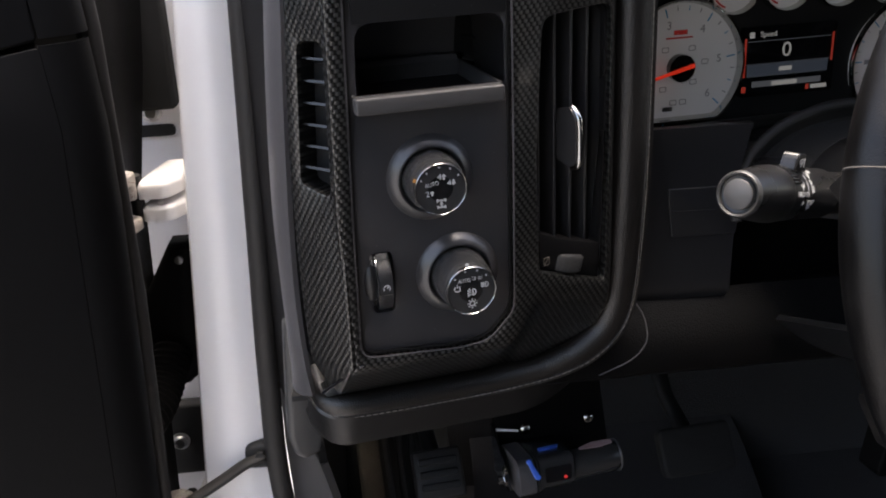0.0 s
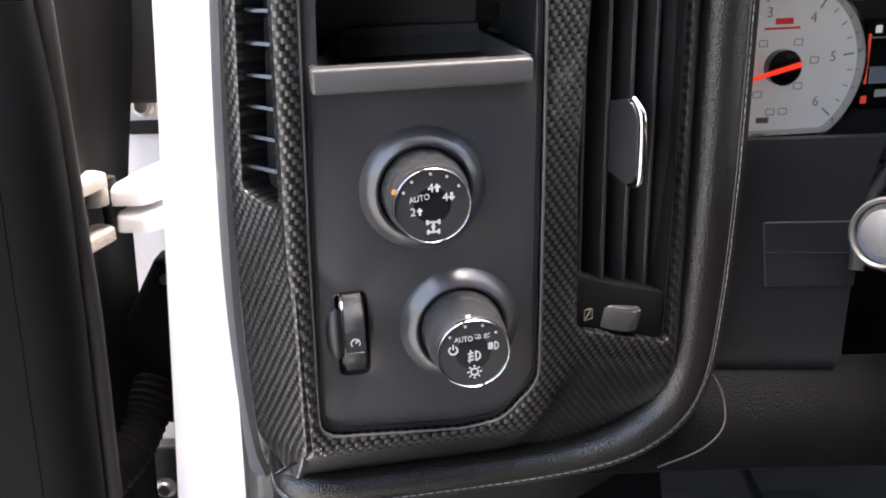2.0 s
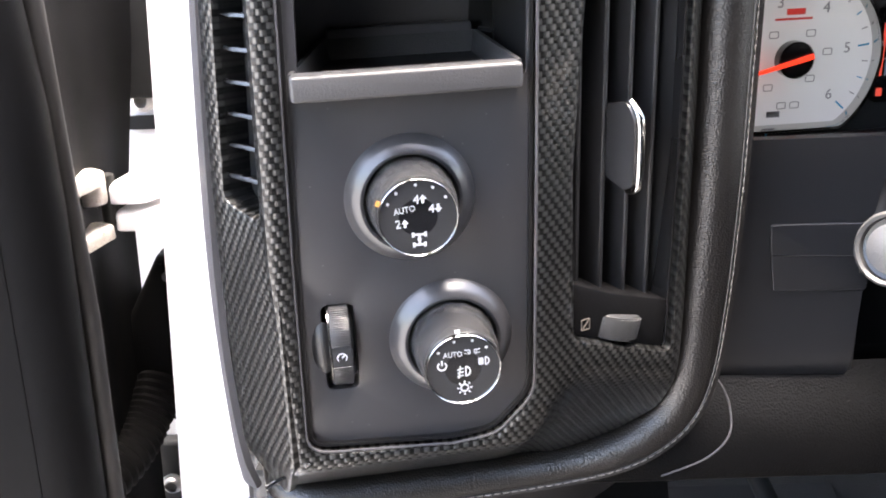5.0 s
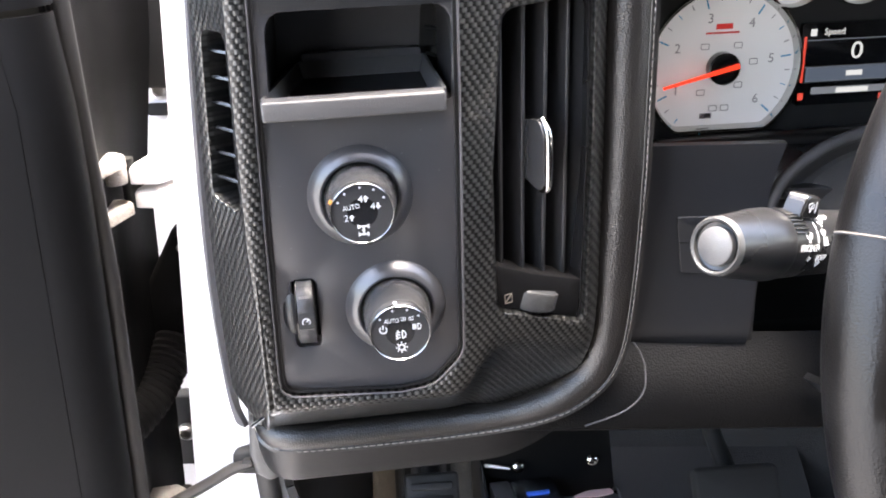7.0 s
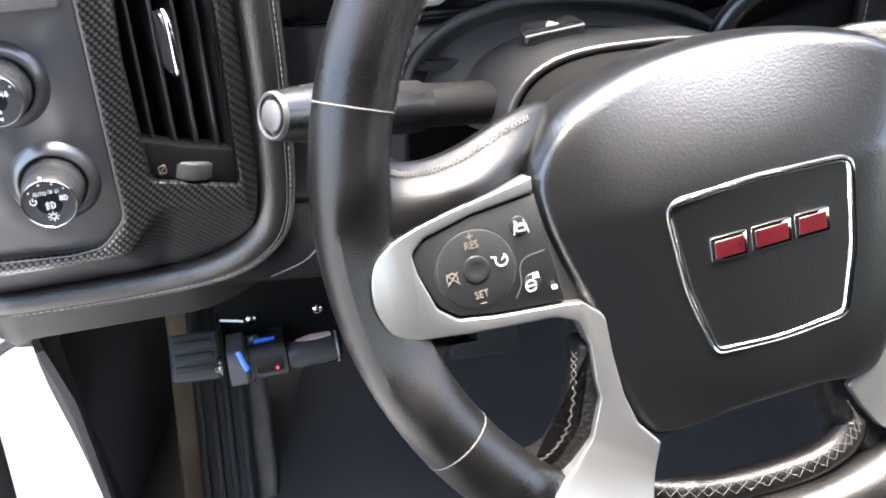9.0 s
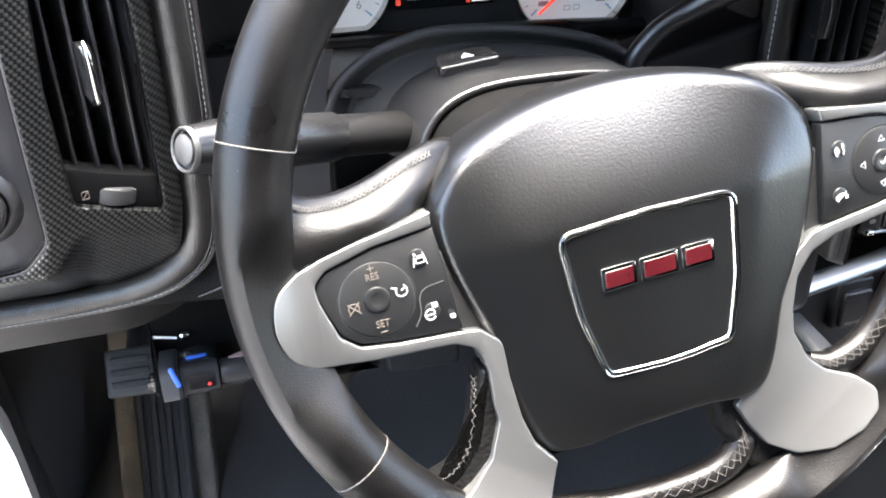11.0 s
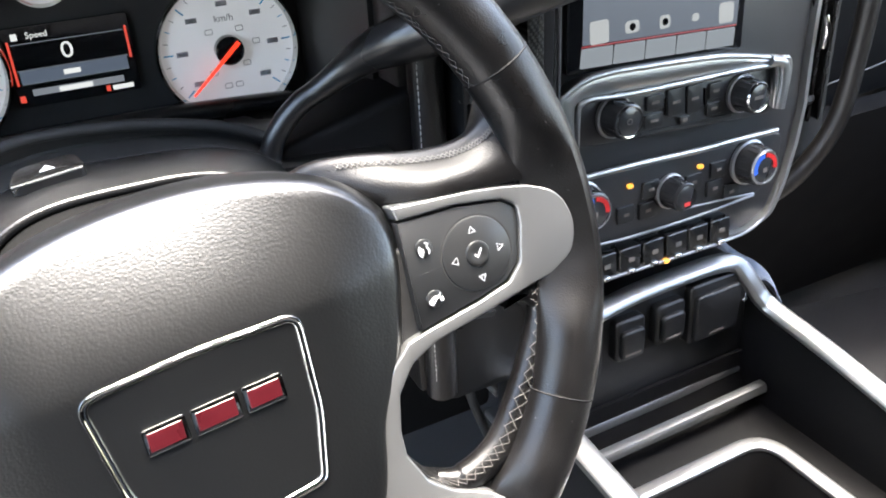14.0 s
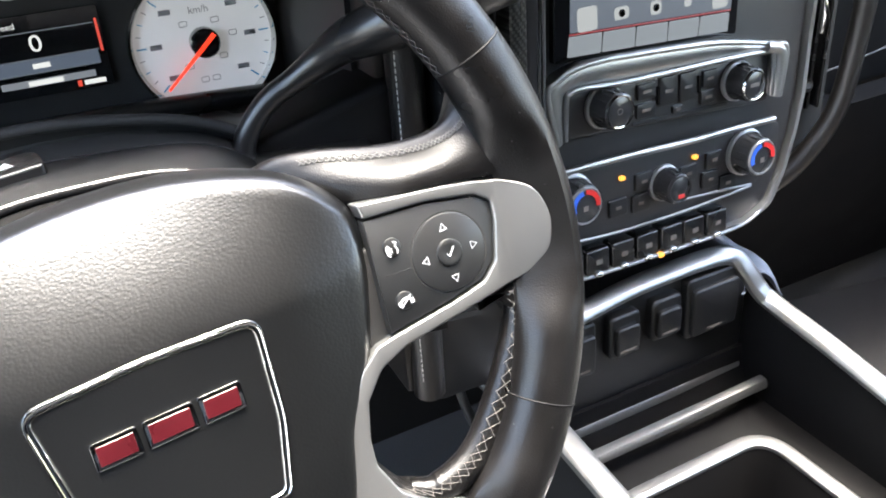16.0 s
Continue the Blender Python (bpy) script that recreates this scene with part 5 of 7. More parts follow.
def collar(s, t):
    """Sloping collar between the shroud's lip and the wheel's hub."""
    p = shroud(s, 0)
    f, g = min(1.0, t * 2), max(0.0, t * 2 - 1)
    return Vector((p.x * (0.940 - 0.05 * f - 0.07 * g), (p.y + 0.01) * (0.930 - 0.09 * f - 0.10 * g) - 0.01, -0.124 + 0.042 * f + 0.045 * g))


part("inner_collar", grid(collar, 36, 8, thick=0.003), COLLAR, column)
part("lower_shroud", grid(lambda s, t: Vector((-0.092 + 0.184 * s, -0.012 - 0.075 * math.sin(math.pi * (0.08 + 0.84 * s)) ** 0.6, -0.105 - 0.11 * t)), 24, 4, thick=0.004), PLASTIC, column)
hz = part("hazard_switch", slab(rounded(mm([(-21, -11, 5), (19, -11, 5), (16, 11, 9), (-16, 11, 9)]), 0.005, 5), -0.003, 0.0035, 0.0015), SATIN, column, m=frame_of((-0.0335, 0.0700, -0.156), (1, 0.10, 0), (0, 0.36, -0.93)))
part("hazard_triangle", slab([(-0.0042, -0.0038), (0.0042, -0.0038), (0.0, 0.0036)], 0.0034, 0.0038), PRINT, hz)
part("hazard_chrome", tube([(-0.019, -0.0105, 0.0026), (0.017, -0.0105, 0.0026)], 0.0009, 8), SILVER, hz)
arch = spline([(x / 1000, y / 1000, -0.206) for x, y in ((-121, 22), (-116, 44), (-106, 63), (-85, 78), (-62, 86), (-36, 90), (12, 87), (66, 76), (99, 60), (124, 38))], 8)
part("column_boot", tube(arch, 0.0036, 10), MATTE, column, "matte black arched trim over the column")


def boot(s, t):
    """Black gap between the arch and the back of the shroud."""
    g = s * (len(arch) - 1)
    k = min(len(arch) - 2, int(g))
    p, q = arch[k].lerp(arch[k + 1], g - k), shroud(0.10 + 0.80 * s, 0.8)
    return p.lerp(q * 0.97, t) + Vector((0, 0, -0.020 * math.sin(math.pi * t)))


part("boot_gap", grid(boot, 40, 6, thick=0.002), VOID, column)

# ---- multi-function stalk ----
stalk_axis = Vector((0.739, 0.626, -0.251)).normalized()
stalk_z = -stalk_axis
stalk_y = (Vector((0, 0, 1)) - stalk_z * stalk_z.z).normalized()
ST = frame_of((0.223, 0.431, 1.335), stalk_y.cross(stalk_z), stalk_y)
stalk = thing("turn_signal_stalk", ST, "black turn-signal and wiper stalk with a grey end button", "stalk")
part("grip", lathe([(0.0, -0.0022), (0.0078, -0.0022), (0.0090, -0.0022), (0.0112, -0.0006), (0.0117, -0.004), (0.0130, -0.014), (0.0143, -0.025), (0.0146, -0.031), (0.0142, -0.0335)], 48), SATIN, stalk)
part("end_button", lathe([(0.0075, -0.0022), (0.0074, 0.0004), (0.0066, 0.0010), (0.0, 0.0012)], 36), LIGHT_GREY, stalk, "pebbled light grey end button")
part("end_ring", lathe([(0.0092, -0.0016), (0.0095, 0.0002), (0.0104, 0.0008), (0.0112, 0.0000), (0.0115, -0.003)], 48), THUMB, stalk, "grey end ring")
part("sleeve", lathe([(0.0139, -0.033), (0.0140, -0.036), (0.0138, -0.060), (0.0136, -0.092), (0.0120, -0.096), (0.0115, -0.14)], 40), SATIN, stalk)
part("stalk_boot", lathe([(0.0118, -0.094), (0.0128, -0.0945), (0.0134, -0.098), (0.0140, -0.145)], 32, squash=0.86), KNEE, stalk)


def on_barrel(phi, z, r=0.0141):
    """Frame on the barrel: print runs away from the tip, upright as the driver sees it."""
    c, s_ = math.cos(radians(phi)), math.sin(radians(phi))
    return Matrix(((0, -s_, c, c * r), (0, c, s_, s_ * r), (-1, 0, 0, z), (0, 0, 0, 1)))


for k in range(9):
    part("grip_rib", box(-0.0042, 0.0042, -0.0005, 0.0005, -0.0006, 0.0006, 0.0003), SATIN, stalk, m=on_barrel(34 + 7.5 * k, -0.0385))


def wiper_sign(bm, x, y, size):
    stroke([(x - size * 0.7, y - size * 0.2), (x - size, y + size * 0.6), (x, y + size), (x + size, y + size * 0.6), (x + size * 0.7, y - size * 0.2)], size * 0.22, 0, 0.0002, bm)
    stroke([(x - size * 0.2, y - size), (x + size * 0.2, y + size * 0.5)], size * 0.28, 0, 0.0002, bm)
    stroke([(x - size * 0.7, y - size * 0.2), (x + size * 0.7, y - size * 0.2)], size * 0.18, 0, 0.0002, bm)
    return bm


def print_on(bm, phi, z, r=0.0141):
    part("print", bm, PRINT, stalk, m=on_barrel(phi, z, r))


print_on(lettering("FRONT", 0.0028, 0.0), 8, -0.0425), print_on(wiper_sign(bmesh.new(), 0, 0, 0.0022), 26, -0.0425)
print_on(lettering("OFF", 0.0026, 0.0), -9, -0.0535), print_on(wiper_sign(bmesh.new(), 0, 0, 0.0018), 32, -0.0535)
print_on(slab([(-0.001, -0.0012), (0.001, 0), (-0.001, 0.0012)], 0, 0.0002), -9, -0.0440)
print_on(slab(rect(-0.0003, 0.0003, -0.0014, 0.0014, 0.0002), 0, 0.0002), -9, -0.0495)
print_on(wiper_sign(bmesh.new(), 0, 0, 0.0014), -20, -0.052)
print_on(bars([(-0.0012, 0, 0.0006, 0.0034), (0, 0, 0.0006, 0.0034), (0.0012, 0, 0.0006, 0.0034)]), 19, -0.0545)
for phi, h in ((46, 0.003), (30, 0.003), (20, 0.002), (10, 0.0022)):
    print_on(slab(rect(-0.0003, 0.0003, -h / 2, h / 2, 0.0002), 0, 0.0002), phi, -0.0490)
print_on(wiper_sign(bmesh.new(), 0, 0, 0.0022), 52, -0.0545), print_on(wiper_sign(bmesh.new(), 0, 0, 0.0020), 66, -0.0500), print_on(lettering("OFF", 0.0024, 0.0), 62, -0.0600)
fl = part("front_lever", moved(slab(rounded(mm([(-7.5, 0, 2), (7.5, 0, 2), (5.5, 9.5, 3), (-4.5, 10, 3)]), 0.002, 4), -0.0042, 0.0042, 0.0014), Matrix.Identity(4)), SATIN, stalk, m=on_barrel(0, -0.0470, 0) @ T(0, 0.0120, 0.004))
part("lever_face", slab(rect(0.001, 0.0088, -0.0034, 0.0034, 0.001), 0, 0.0012, 0.0005), LIGHT_GREY, fl, m=frame_of((-0.0062, 0, 0), (0.12, 1, 0), (0, 0, 1)))
bm = wiper_sign(bmesh.new(), -0.001, 0.005, 0.0020)
stroke([(0.0026, 0.003), (0.0026, 0.0075)], 0.0005, 0, 0.0002, bm)
part("print", bm, PRINT, fl, m=T(0, 0, 0.0042))

# ---- gear lever ----
lever = thing("gear_lever", Matrix.Identity(4), "black column-mounted gear lever with a cranked arm", "gear lever")
path = spline([(0.492, 0.600, 1.285), (0.4968, 0.600, 1.3066), (0.5060, 0.600, 1.3205), (0.5170, 0.599, 1.3310), (0.5300, 0.597, 1.3390), (0.5470, 0.592, 1.3510), (0.5615, 0.583, 1.3615), (0.5795, 0.570, 1.3706), (0.602, 0.560, 1.380), (0.640, 0.548, 1.396), (0.675, 0.540, 1.408)], 8)
part("lever_knob", tube(path[-14:], [0.0158, 0.0170] + [0.0178] * 10 + [0.0160, 0.011], 20), PLASTIC, lever)
part("lever_boot", lathe([(0.016, -0.02), (0.014, 0.0), (0.010, 0.012), (0.007, 0.016)], 20), RUBBER, lever, m=T(0.492, 0.600, 1.283))
n = len(path)
part("arm", tube(path, [0.0070 + 0.0105 * ease((i / n - 0.32) / 0.55) for i in range(n)], 18), SATIN, lever)

# ---- instrument cluster ----
G = face_frame((0.2902, 0.7112, 1.3428), 7)
cluster = thing("instrument_cluster", G, "lit instrument cluster with silver-white dials and red needles", "instrument cluster")
CUT = -0.0385


def dial_outline(r, cut, extra=0.0):
    """A circle with its foot cut flat."""
    a = math.degrees(math.asin(cut / r))
    return rounded([(x, y) for x, y in arc(r + extra, a, 180 - a, 44)], 0.006, 4)


def big_dial(cx, cy, needle_turn, first, last, labels, unit=""):
    o = ccw(dial_outline(0.0485, CUT))
    face = part("dial", slab(o, -0.004, 0.0), DIAL, cluster, "silver-white dial", T(cx, cy))
    bm = bmesh.new()
    rows = [ring(bm, inset(o, d), z) for d, z in ((0.0005, -0.001), (-0.0004, 0.0035), (-0.0016, 0.006), (-0.0032, 0.006), (-0.0042, 0.003))]
    for a, b in zip(rows, rows[1:]):
        skin(bm, a, b)
    part("bezel_ring", bm, CHROME, face, "chrome dial surround")
    ticks, blues = bmesh.new(), bmesh.new()
    for k in range(25):
        a = radians(first + (last - first) * k / 24)
        long = k % 4 == 0
        stroke([(0.0462 * math.cos(a), 0.0462 * math.sin(a)), ((0.0395 if long else 0.0428) * math.cos(a), (0.0395 if long else 0.0428) * math.sin(a))], 0.0010 if long else 0.0006, 0.0, 0.0003, blues if k % 2 == 0 else ticks)
    for k, text in enumerate(labels):
        a = radians(first + (last - first) * k / (len(labels) - 1))
        if text:
            lettering(text, 0.0062, 0.0001, ticks, 0.0330 * math.cos(a), 0.0330 * math.sin(a))
        else:
            bars([(0.0330 * math.cos(a), 0.0330 * math.sin(a), 0.008, 0.0036)], ticks)
    part("scale_ticks", blues, DIAL_BLUE, face), part("scale_print", ticks, DIAL_INK, face)
    if unit:
        part("unit_print", lettering(unit, 0.0050, 0.0001, x=0.0, y=0.0225), DIAL_INK, face)
    else:
        part("red_print", bars([(0.0, 0.0265, 0.011, 0.0035), (-0.001, 0.0225, 0.022, 0.0012)]), RED_INK, face)
    for x, y in ((-0.012, 0.014), (0.010, 0.014), (0.021, 0.003), (0.012, -0.012), (-0.013, -0.016), (-0.004, -0.027), (0.004, -0.027)):
        part("warning_sign", stroke(rect(x - 0.0026, x + 0.0026, y - 0.0018, y + 0.0018, 0.0008), 0.0005, 0, 0.0002, closed=True), DIAL_INK, face)
    a = radians(needle_turn)
    nd = part("needle", slab(mm([(-9, -1.5), (42, -0.8), (42, 0.8), (-9, 1.5)]), 0.0078, 0.0095, 0.0004), NEEDLE, face, m=Matrix.Rotation(a, 4, "Z"))
    part("needle_cap", lathe([(0.0105, 0.0), (0.0105, 0.0062), (0.0095, 0.0072), (0.0, 0.0074)], 32), GLOSS, face)
    return face


big_dial(0.0, 0.0, 194, 255, -42, ["", "1", "2", "3", "4", "5", "6"])
big_dial(0.1975, -0.011, 222, 222, -42, ["", "", "", "", "", "", ""], "km/h")
for x, nt in ((0.040, 60), (0.0835, 150), (0.128, 140), (0.1715, 120)):
    sd = part("small_dial", lathe([(0.0195, -0.002), (0.0195, 0.0), (0.0, 0.0)], 36), DIAL, cluster, "small silver-white dial", T(x, 0.058, 0.002))
    part("bezel_ring", lathe([(0.0192, -0.001), (0.0196, 0.004), (0.0206, 0.006), (0.0216, 0.004), (0.0220, -0.002)], 40), CHROME, sd)
    part("needle", slab(mm([(-1, -1), (15, -0.5), (15, 0.5), (-1, 1)]), 0.003, 0.0045), NEEDLE, sd, m=Matrix.Rotation(radians(nt), 4, "Z"))
    part("needle_cap", lathe([(0.0048, 0.0), (0.0048, 0.004), (0.0, 0.0046)], 20), GLOSS, sd)
    part("red_arc", stroke(arc(0.0165, 200, 250, 10), 0.0014, 0, 0.0003), RED_INK, sd)

screen = part("driver_display", slab(rect(0.052, 0.1325, -0.0285, 0.0255, 0.002), -0.004, 0.0005), GLOSS, cluster, "lit driver display reading zero speed", T(0, 0, 0))
# bands of lit blue-grey
bm = bars([(0.092, -0.008, 0.070, 0.0085)], z0=0.0005, z1=0.0007)
part("lit_band", bm, glow("lit_blue_band", (0.32, 0.42, 0.62), 0.012), screen)
part("lit_band", bars([(0.092, -0.0190, 0.060, 0.0045)], z0=0.0005, z1=0.0007), glow("lit_pale_band", (0.55, 0.62, 0.75), 0.016), screen)
part("lit_band", bars([(0.092, 0.0145, 0.072, 0.0006), (0.092, -0.0032, 0.072, 0.0006), (0.092, -0.0126, 0.07, 0.0006)], z0=0.0007, z1=0.0008), glow("lit_rule", (0.5, 0.6, 0.75), 0.012), screen)
marks = lettering("0", 0.0115, 0.0008, x=0.0900, y=0.0062, squeeze=1.1)
lettering("Speed", 0.0042, 0.0008, marks, x=0.0735, y=0.0195)
bars([(0.0595, 0.0195, 0.004, 0.0045), (0.090, -0.0080, 0.011, 0.0034), (0.090, -0.0192, 0.022, 0.0034), (0.1205, -0.0245, 0.014, 0.0032)], marks, 0.0008, 0.001)
part("screen_print", marks, SCREEN_TEXT, screen)
red_bar = glow("lit_red_bar", (1.0, 0.10, 0.07), 0.035)
for b in ((0.0545, 0.002, 0.0016, 0.030), (0.0550, -0.0225, 0.0036, 0.0046), (0.1298, 0.006, 0.0016, 0.022), (0.1105, -0.0245, 0.0028, 0.0040)):
    part("red_gauge", bars([b], z0=0.0006, z1=0.0010), red_bar, screen)
part("mask", plate(rounded(mm([(-70, -52), (262, -52), (262, 105), (-70, 105)]), 0.01), [], -0.012, -0.0042), MATTE, cluster)
part("hood", grid(lambda s, t: Vector((-0.075 + 0.345 * s, 0.075 + 0.03 * math.sin(math.pi * s) + 0.012 * t, -0.01 + 0.15 * t)), 20, 6, thick=0.012), PLASTIC, cluster)
part("cheek", grid(lambda s, t: Vector((0.258 + 0.020 * t, -0.055 + 0.17 * s, -0.01 + 0.11 * t)), 4, 4, thick=0.006), PLASTIC, cluster)
part("foot_bar", tube(spline([(-0.07, -0.051, 0.010), (0.06, -0.049, 0.010), (0.15, -0.049, 0.010), (0.262, -0.055, 0.010)], 6), 0.007, 10), SATIN, cluster)

# ---- trim and vent between the column and the centre stack ----
S = face_frame((0.752, 0.6527, 1.270), 11, 5)
vent2 = thing("air_vent", face_frame((0.584, 0.560, 1.20), 9), "black dashboard air vent beside the centre stack", "air vent")
part("leather_roll", tube([(0.0215, -0.12, -0.047), (0.0215, 0.0, -0.044), (0.0215, 0.24, -0.044)], 0.012, 18), LEATHER, vent2)
part("leather_wall", box(0.006, 0.016, -0.12, 0.24, -0.13, -0.052, 0.003), LEATHER, vent2)
part("stitching", stitches([(0.0125, -0.10 + 0.33 * k / 60, -0.0358) for k in range(61)], 0.0032, 0.0012, 0.0004), THREAD, vent2, kind="stuff")
part("housing", box(0.022, 0.096, -0.10, 0.24, -0.115, -0.070, 0.003), VOID, vent2)
blade = part("upright_slat", slab(rect(-0.0012, 0.0012, 0.02, 0.22, 0.0008), -0.05, -0.022, 0.0009), SATIN, vent2, m=T(0.0385, 0, 0))
for x in (0.0505, 0.0625, 0.0745):
    again(blade, T(x, 0, 0))
tab = part("tab", slab(rounded(mm([(-4, 0, 4), (4, 3, 4), (4, 29, 4), (-4, 34, 4)]), 0.003, 4), -0.006, 0.001, 0.001), SATIN, vent2, m=T(0.0385, 0.118, -0.018))
part("chrome_edge", tube(spline([(0.002, 0.002, 0.001), (0.003, 0.016, 0.0016), (0.002, 0.031, 0.001)], 6), 0.0018, 10), CHROME, tab)
part("carbon_strip", slab(rounded(mm([(80, 20), (92, 20), (92, 240), (80, 240)]), 0.002), -0.04, -0.014, 0.002), CARBON, vent2)
part("stack_cheek", slab(rounded(mm([(93, -70), (112, -80), (112, 240), (93, 240)]), 0.004), -0.05, -0.022, 0.006), PANEL, vent2)
part("lower_block", box(0.020, 0.10, -0.13, 0.012, -0.10, -0.040, 0.008), PLASTIC, vent2)

# ---- centre stack ----
stack = thing("centre_stack", S, "black centre stack with radio, climate controls and silver trim", "centre console")
body = rounded(mm([(-60, 130), (-54, 20, 20), (-52, -60), (-46, -125, 14), (-26, -143, 12), (124, -146), (157, -146, 20), (184, -135, 20), (199, -107, 20), (210, -73), (217, -39), (220, 4), (225, 49), (227, 130)]), 0.01, 6)
part("body", slab(body, -0.06, -0.010, 0.008, 4), PANEL, stack)
part("edge_strip", stroke(inset(ccw(body), 0.002), 0.004, -0.012, -0.004, closed=True), DARK_SILVER, stack)
# touch screen
scr = part("touch_screen", slab(rounded(mm([(-34, 33), (136, 23), (142, 128), (-28, 128)]), 0.003), -0.012, -0.004, 0.001), GLOSS, stack, "glossy touch screen with a row of lit icons")
lit = glow("lit_screen_blue", (0.14, 0.17, 0.23), 0.036, (0.004, 0.005, 0.007))
part("lit_field", slab(mm([(-19.5, 52.5), (129.5, 44), (135, 126), (-15, 126)]), -0.0042, -0.0036), lit, scr)
key = glow("lit_screen_key", (0.62, 0.70, 0.82), 0.018, (0.006, 0.007, 0.009))
for k in range(5):
    x0, d = -22.5 + 30 * k, -1.75 * k
    part("screen_key", slab(rounded(mm([(x0, 36 + d), (x0 + 29, 34.3 + d), (x0 + 30.5, 48.6 + d), (x0 + 2, 50.2 + d)]), 0.001), -0.0042, -0.0034), key, scr)
part("red_rule", slab(mm([(-20.5, 50.9), (129.3, 42.5), (129.5, 43.5), (-20.3, 51.9)]), -0.0042, -0.0034), glow("lit_red_rule", (0.8, 0.06, 0.08), 0.02), scr)
for k, (x, y, w, h) in enumerate(((-4.5, 60, 17, 17), (25.5, 59, 13, 9), (56.5, 57.5, 10, 10), (86.5, 56, 7, 6), (118, 54.5, 15, 16))):
    icon = part("screen_icon", slab(rect((x - w / 2) / 1000, (x + w / 2) / 1000, (y - h / 2) / 1000, (y + h / 2) / 1000, 0.003), -0.0040, -0.0032), glow("lit_icon", (0.75, 0.80, 0.86), 0.026, (0.008, 0.008, 0.009)) if k == 0 else icon.data.materials[0], scr)
    if k in (1, 2):
        part("icon_core", slab(circle(0.0028, 16, x / 1000, y / 1000), -0.0033, -0.0028), GLOSS, scr)

# radio with its arched silver trim
trim_out = mm([(-46, 14), (-38.4, 22.8), (-21, 29.4), (4, 30.6), (30, 29), (84, 25), (118, 21), (167, 10.5), (183, 4), (178, -34)])
trim_in = mm([(-30, 7.5), (-26, 12.5), (-18, 14), (3.4, 11.8), (29.5, 10.3), (84, 8.6), (119, 7.8), (158, 5.7), (169, 2), (168.5, -31)])


def trim_band():
    bm = bmesh.new()
    a = mm([(-40, -24)]) + trim_out
    b = mm([(-32, -22)]) + trim_in
    ca, cb = spline([(x, y, 0) for x, y in a], 6), spline([(x, y, 0) for x, y in b], 6)
    lines = []
    for f, z in ((0.0, -0.010), (0.0, 0.002), (0.08, 0.0045), (0.35, 0.0055), (0.75, 0.0040), (0.95, 0.0015), (1.0, -0.006)):
        lines.append([bm.verts.new((p.x + (q.x - p.x) * f, p.y + (q.y - p.y) * f, z)) for p, q in zip(ca, cb)])
    for l0, l1 in zip(lines, lines[1:]):
        for i in range(len(l0) - 1):
            bm.faces.new((l0[i], l0[i + 1], l1[i + 1], l1[i]))
    return bm


part("radio_trim", trim_band(), RAIL, stack, "arched satin silver radio surround")
for line, r0 in ((mm([(-39, -24)]) + trim_out, 0.0026), (mm([(-32.5, -22)]) + trim_in, 0.0022)):
    part("bright_edge", tube(spline([(x, y, 0.0035) for x, y in line], 6), r0, 10), RAIL, stack, "bright silver edge")
part("trim_end", tube(spline([(x, y, 0.0035) for x, y in mm([(160, 10), (172, 7), (177, 1), (176.5, -14), (173, -33)])], 6), 0.0052, 12), RAIL, stack, "bright silver end of the radio trim")
radio = part("radio", slab(rounded(mm([(-32, -23), (171, -38), (169, 1, 8), (158, 5, 6), (119, 7), (84, 8), (29, 9.6), (3, 11), (-22, 12, 8), (-31, 6, 6)]), 0.004, 5), -0.012, -0.002, 0.001), PANEL, stack, "black radio panel with two chrome-ringed knobs")


def chrome_knob(x, y, r, parent, ring_mat, sign=None, h=0.020):
    k = part("knob", lathe([(r * 1.22, 0.0), (r * 1.18, 0.003), (r * 1.03, 0.004), (r, 0.006), (r * 0.95, h), (r * 0.85, h + 0.001), (0, h + 0.001)], 40), KNOB, parent, "black knob with a bright ring", T(x, y, -0.002))
    part("knob_ring", lathe([(r * 0.76, h), (r * 0.79, h + 0.0018), (r * 0.85, h + 0.0020), (r * 0.90, h + 0.0006)], 40), ring_mat, k)
    for a in range(18):
        part("grip_rib", box(-0.0004, 0.0004, -0.0007, 0.0007, 0.007, h - 0.002, 0.0003), KNOB, k, m=Matrix.Rotation(radians(20 * a), 4, "Z") @ T(r * 0.985, 0, 0))
    part("knob_foot", lathe([(r * 1.22, 0.001), (r * 1.20, 0.0036), (r * 1.10, 0.0046)], 40), DARK_SILVER, k)
    if sign:
        bm = sign(h)
        part("knob_sign", bm, PRINT_DIM, k)
    return k


chrome_knob(0.0052, -0.0048, 0.0140, radio, CHROME, lambda h: stroke(arc(0.0022, 0, 330, 12), 0.0006, h + 0.001, h + 0.0013, closed=True))
chrome_knob(0.1350, -0.0130, 0.0135, radio, CHROME, lambda h: bars([(0, 0, 0.009, 0.0028)], z0=h + 0.001, z1=h + 0.0013))
for x, y, w, hh in ((0.0450, -0.002, 0.017, 0.012), (0.0440, -0.0165, 0.018, 0.011), (0.0660, -0.006, 0.017, 0.022), (0.0850, -0.007, 0.016, 0.022), (0.1070, -0.005, 0.014, 0.013), (0.1055, -0.0195, 0.015, 0.010), (0.0750, -0.0225, 0.010, 0.006)):
    b = part("radio_button", slab(rect(x - w / 2, x + w / 2, y - hh / 2, y + hh / 2, 0.0015), -0.002, 0.0005, 0.0005), PLASTIC, radio)
    part("button_print", bars([(x, y, w * 0.45, 0.0024)], z0=0.0005, z1=0.0008), PRINT_DIM, b)
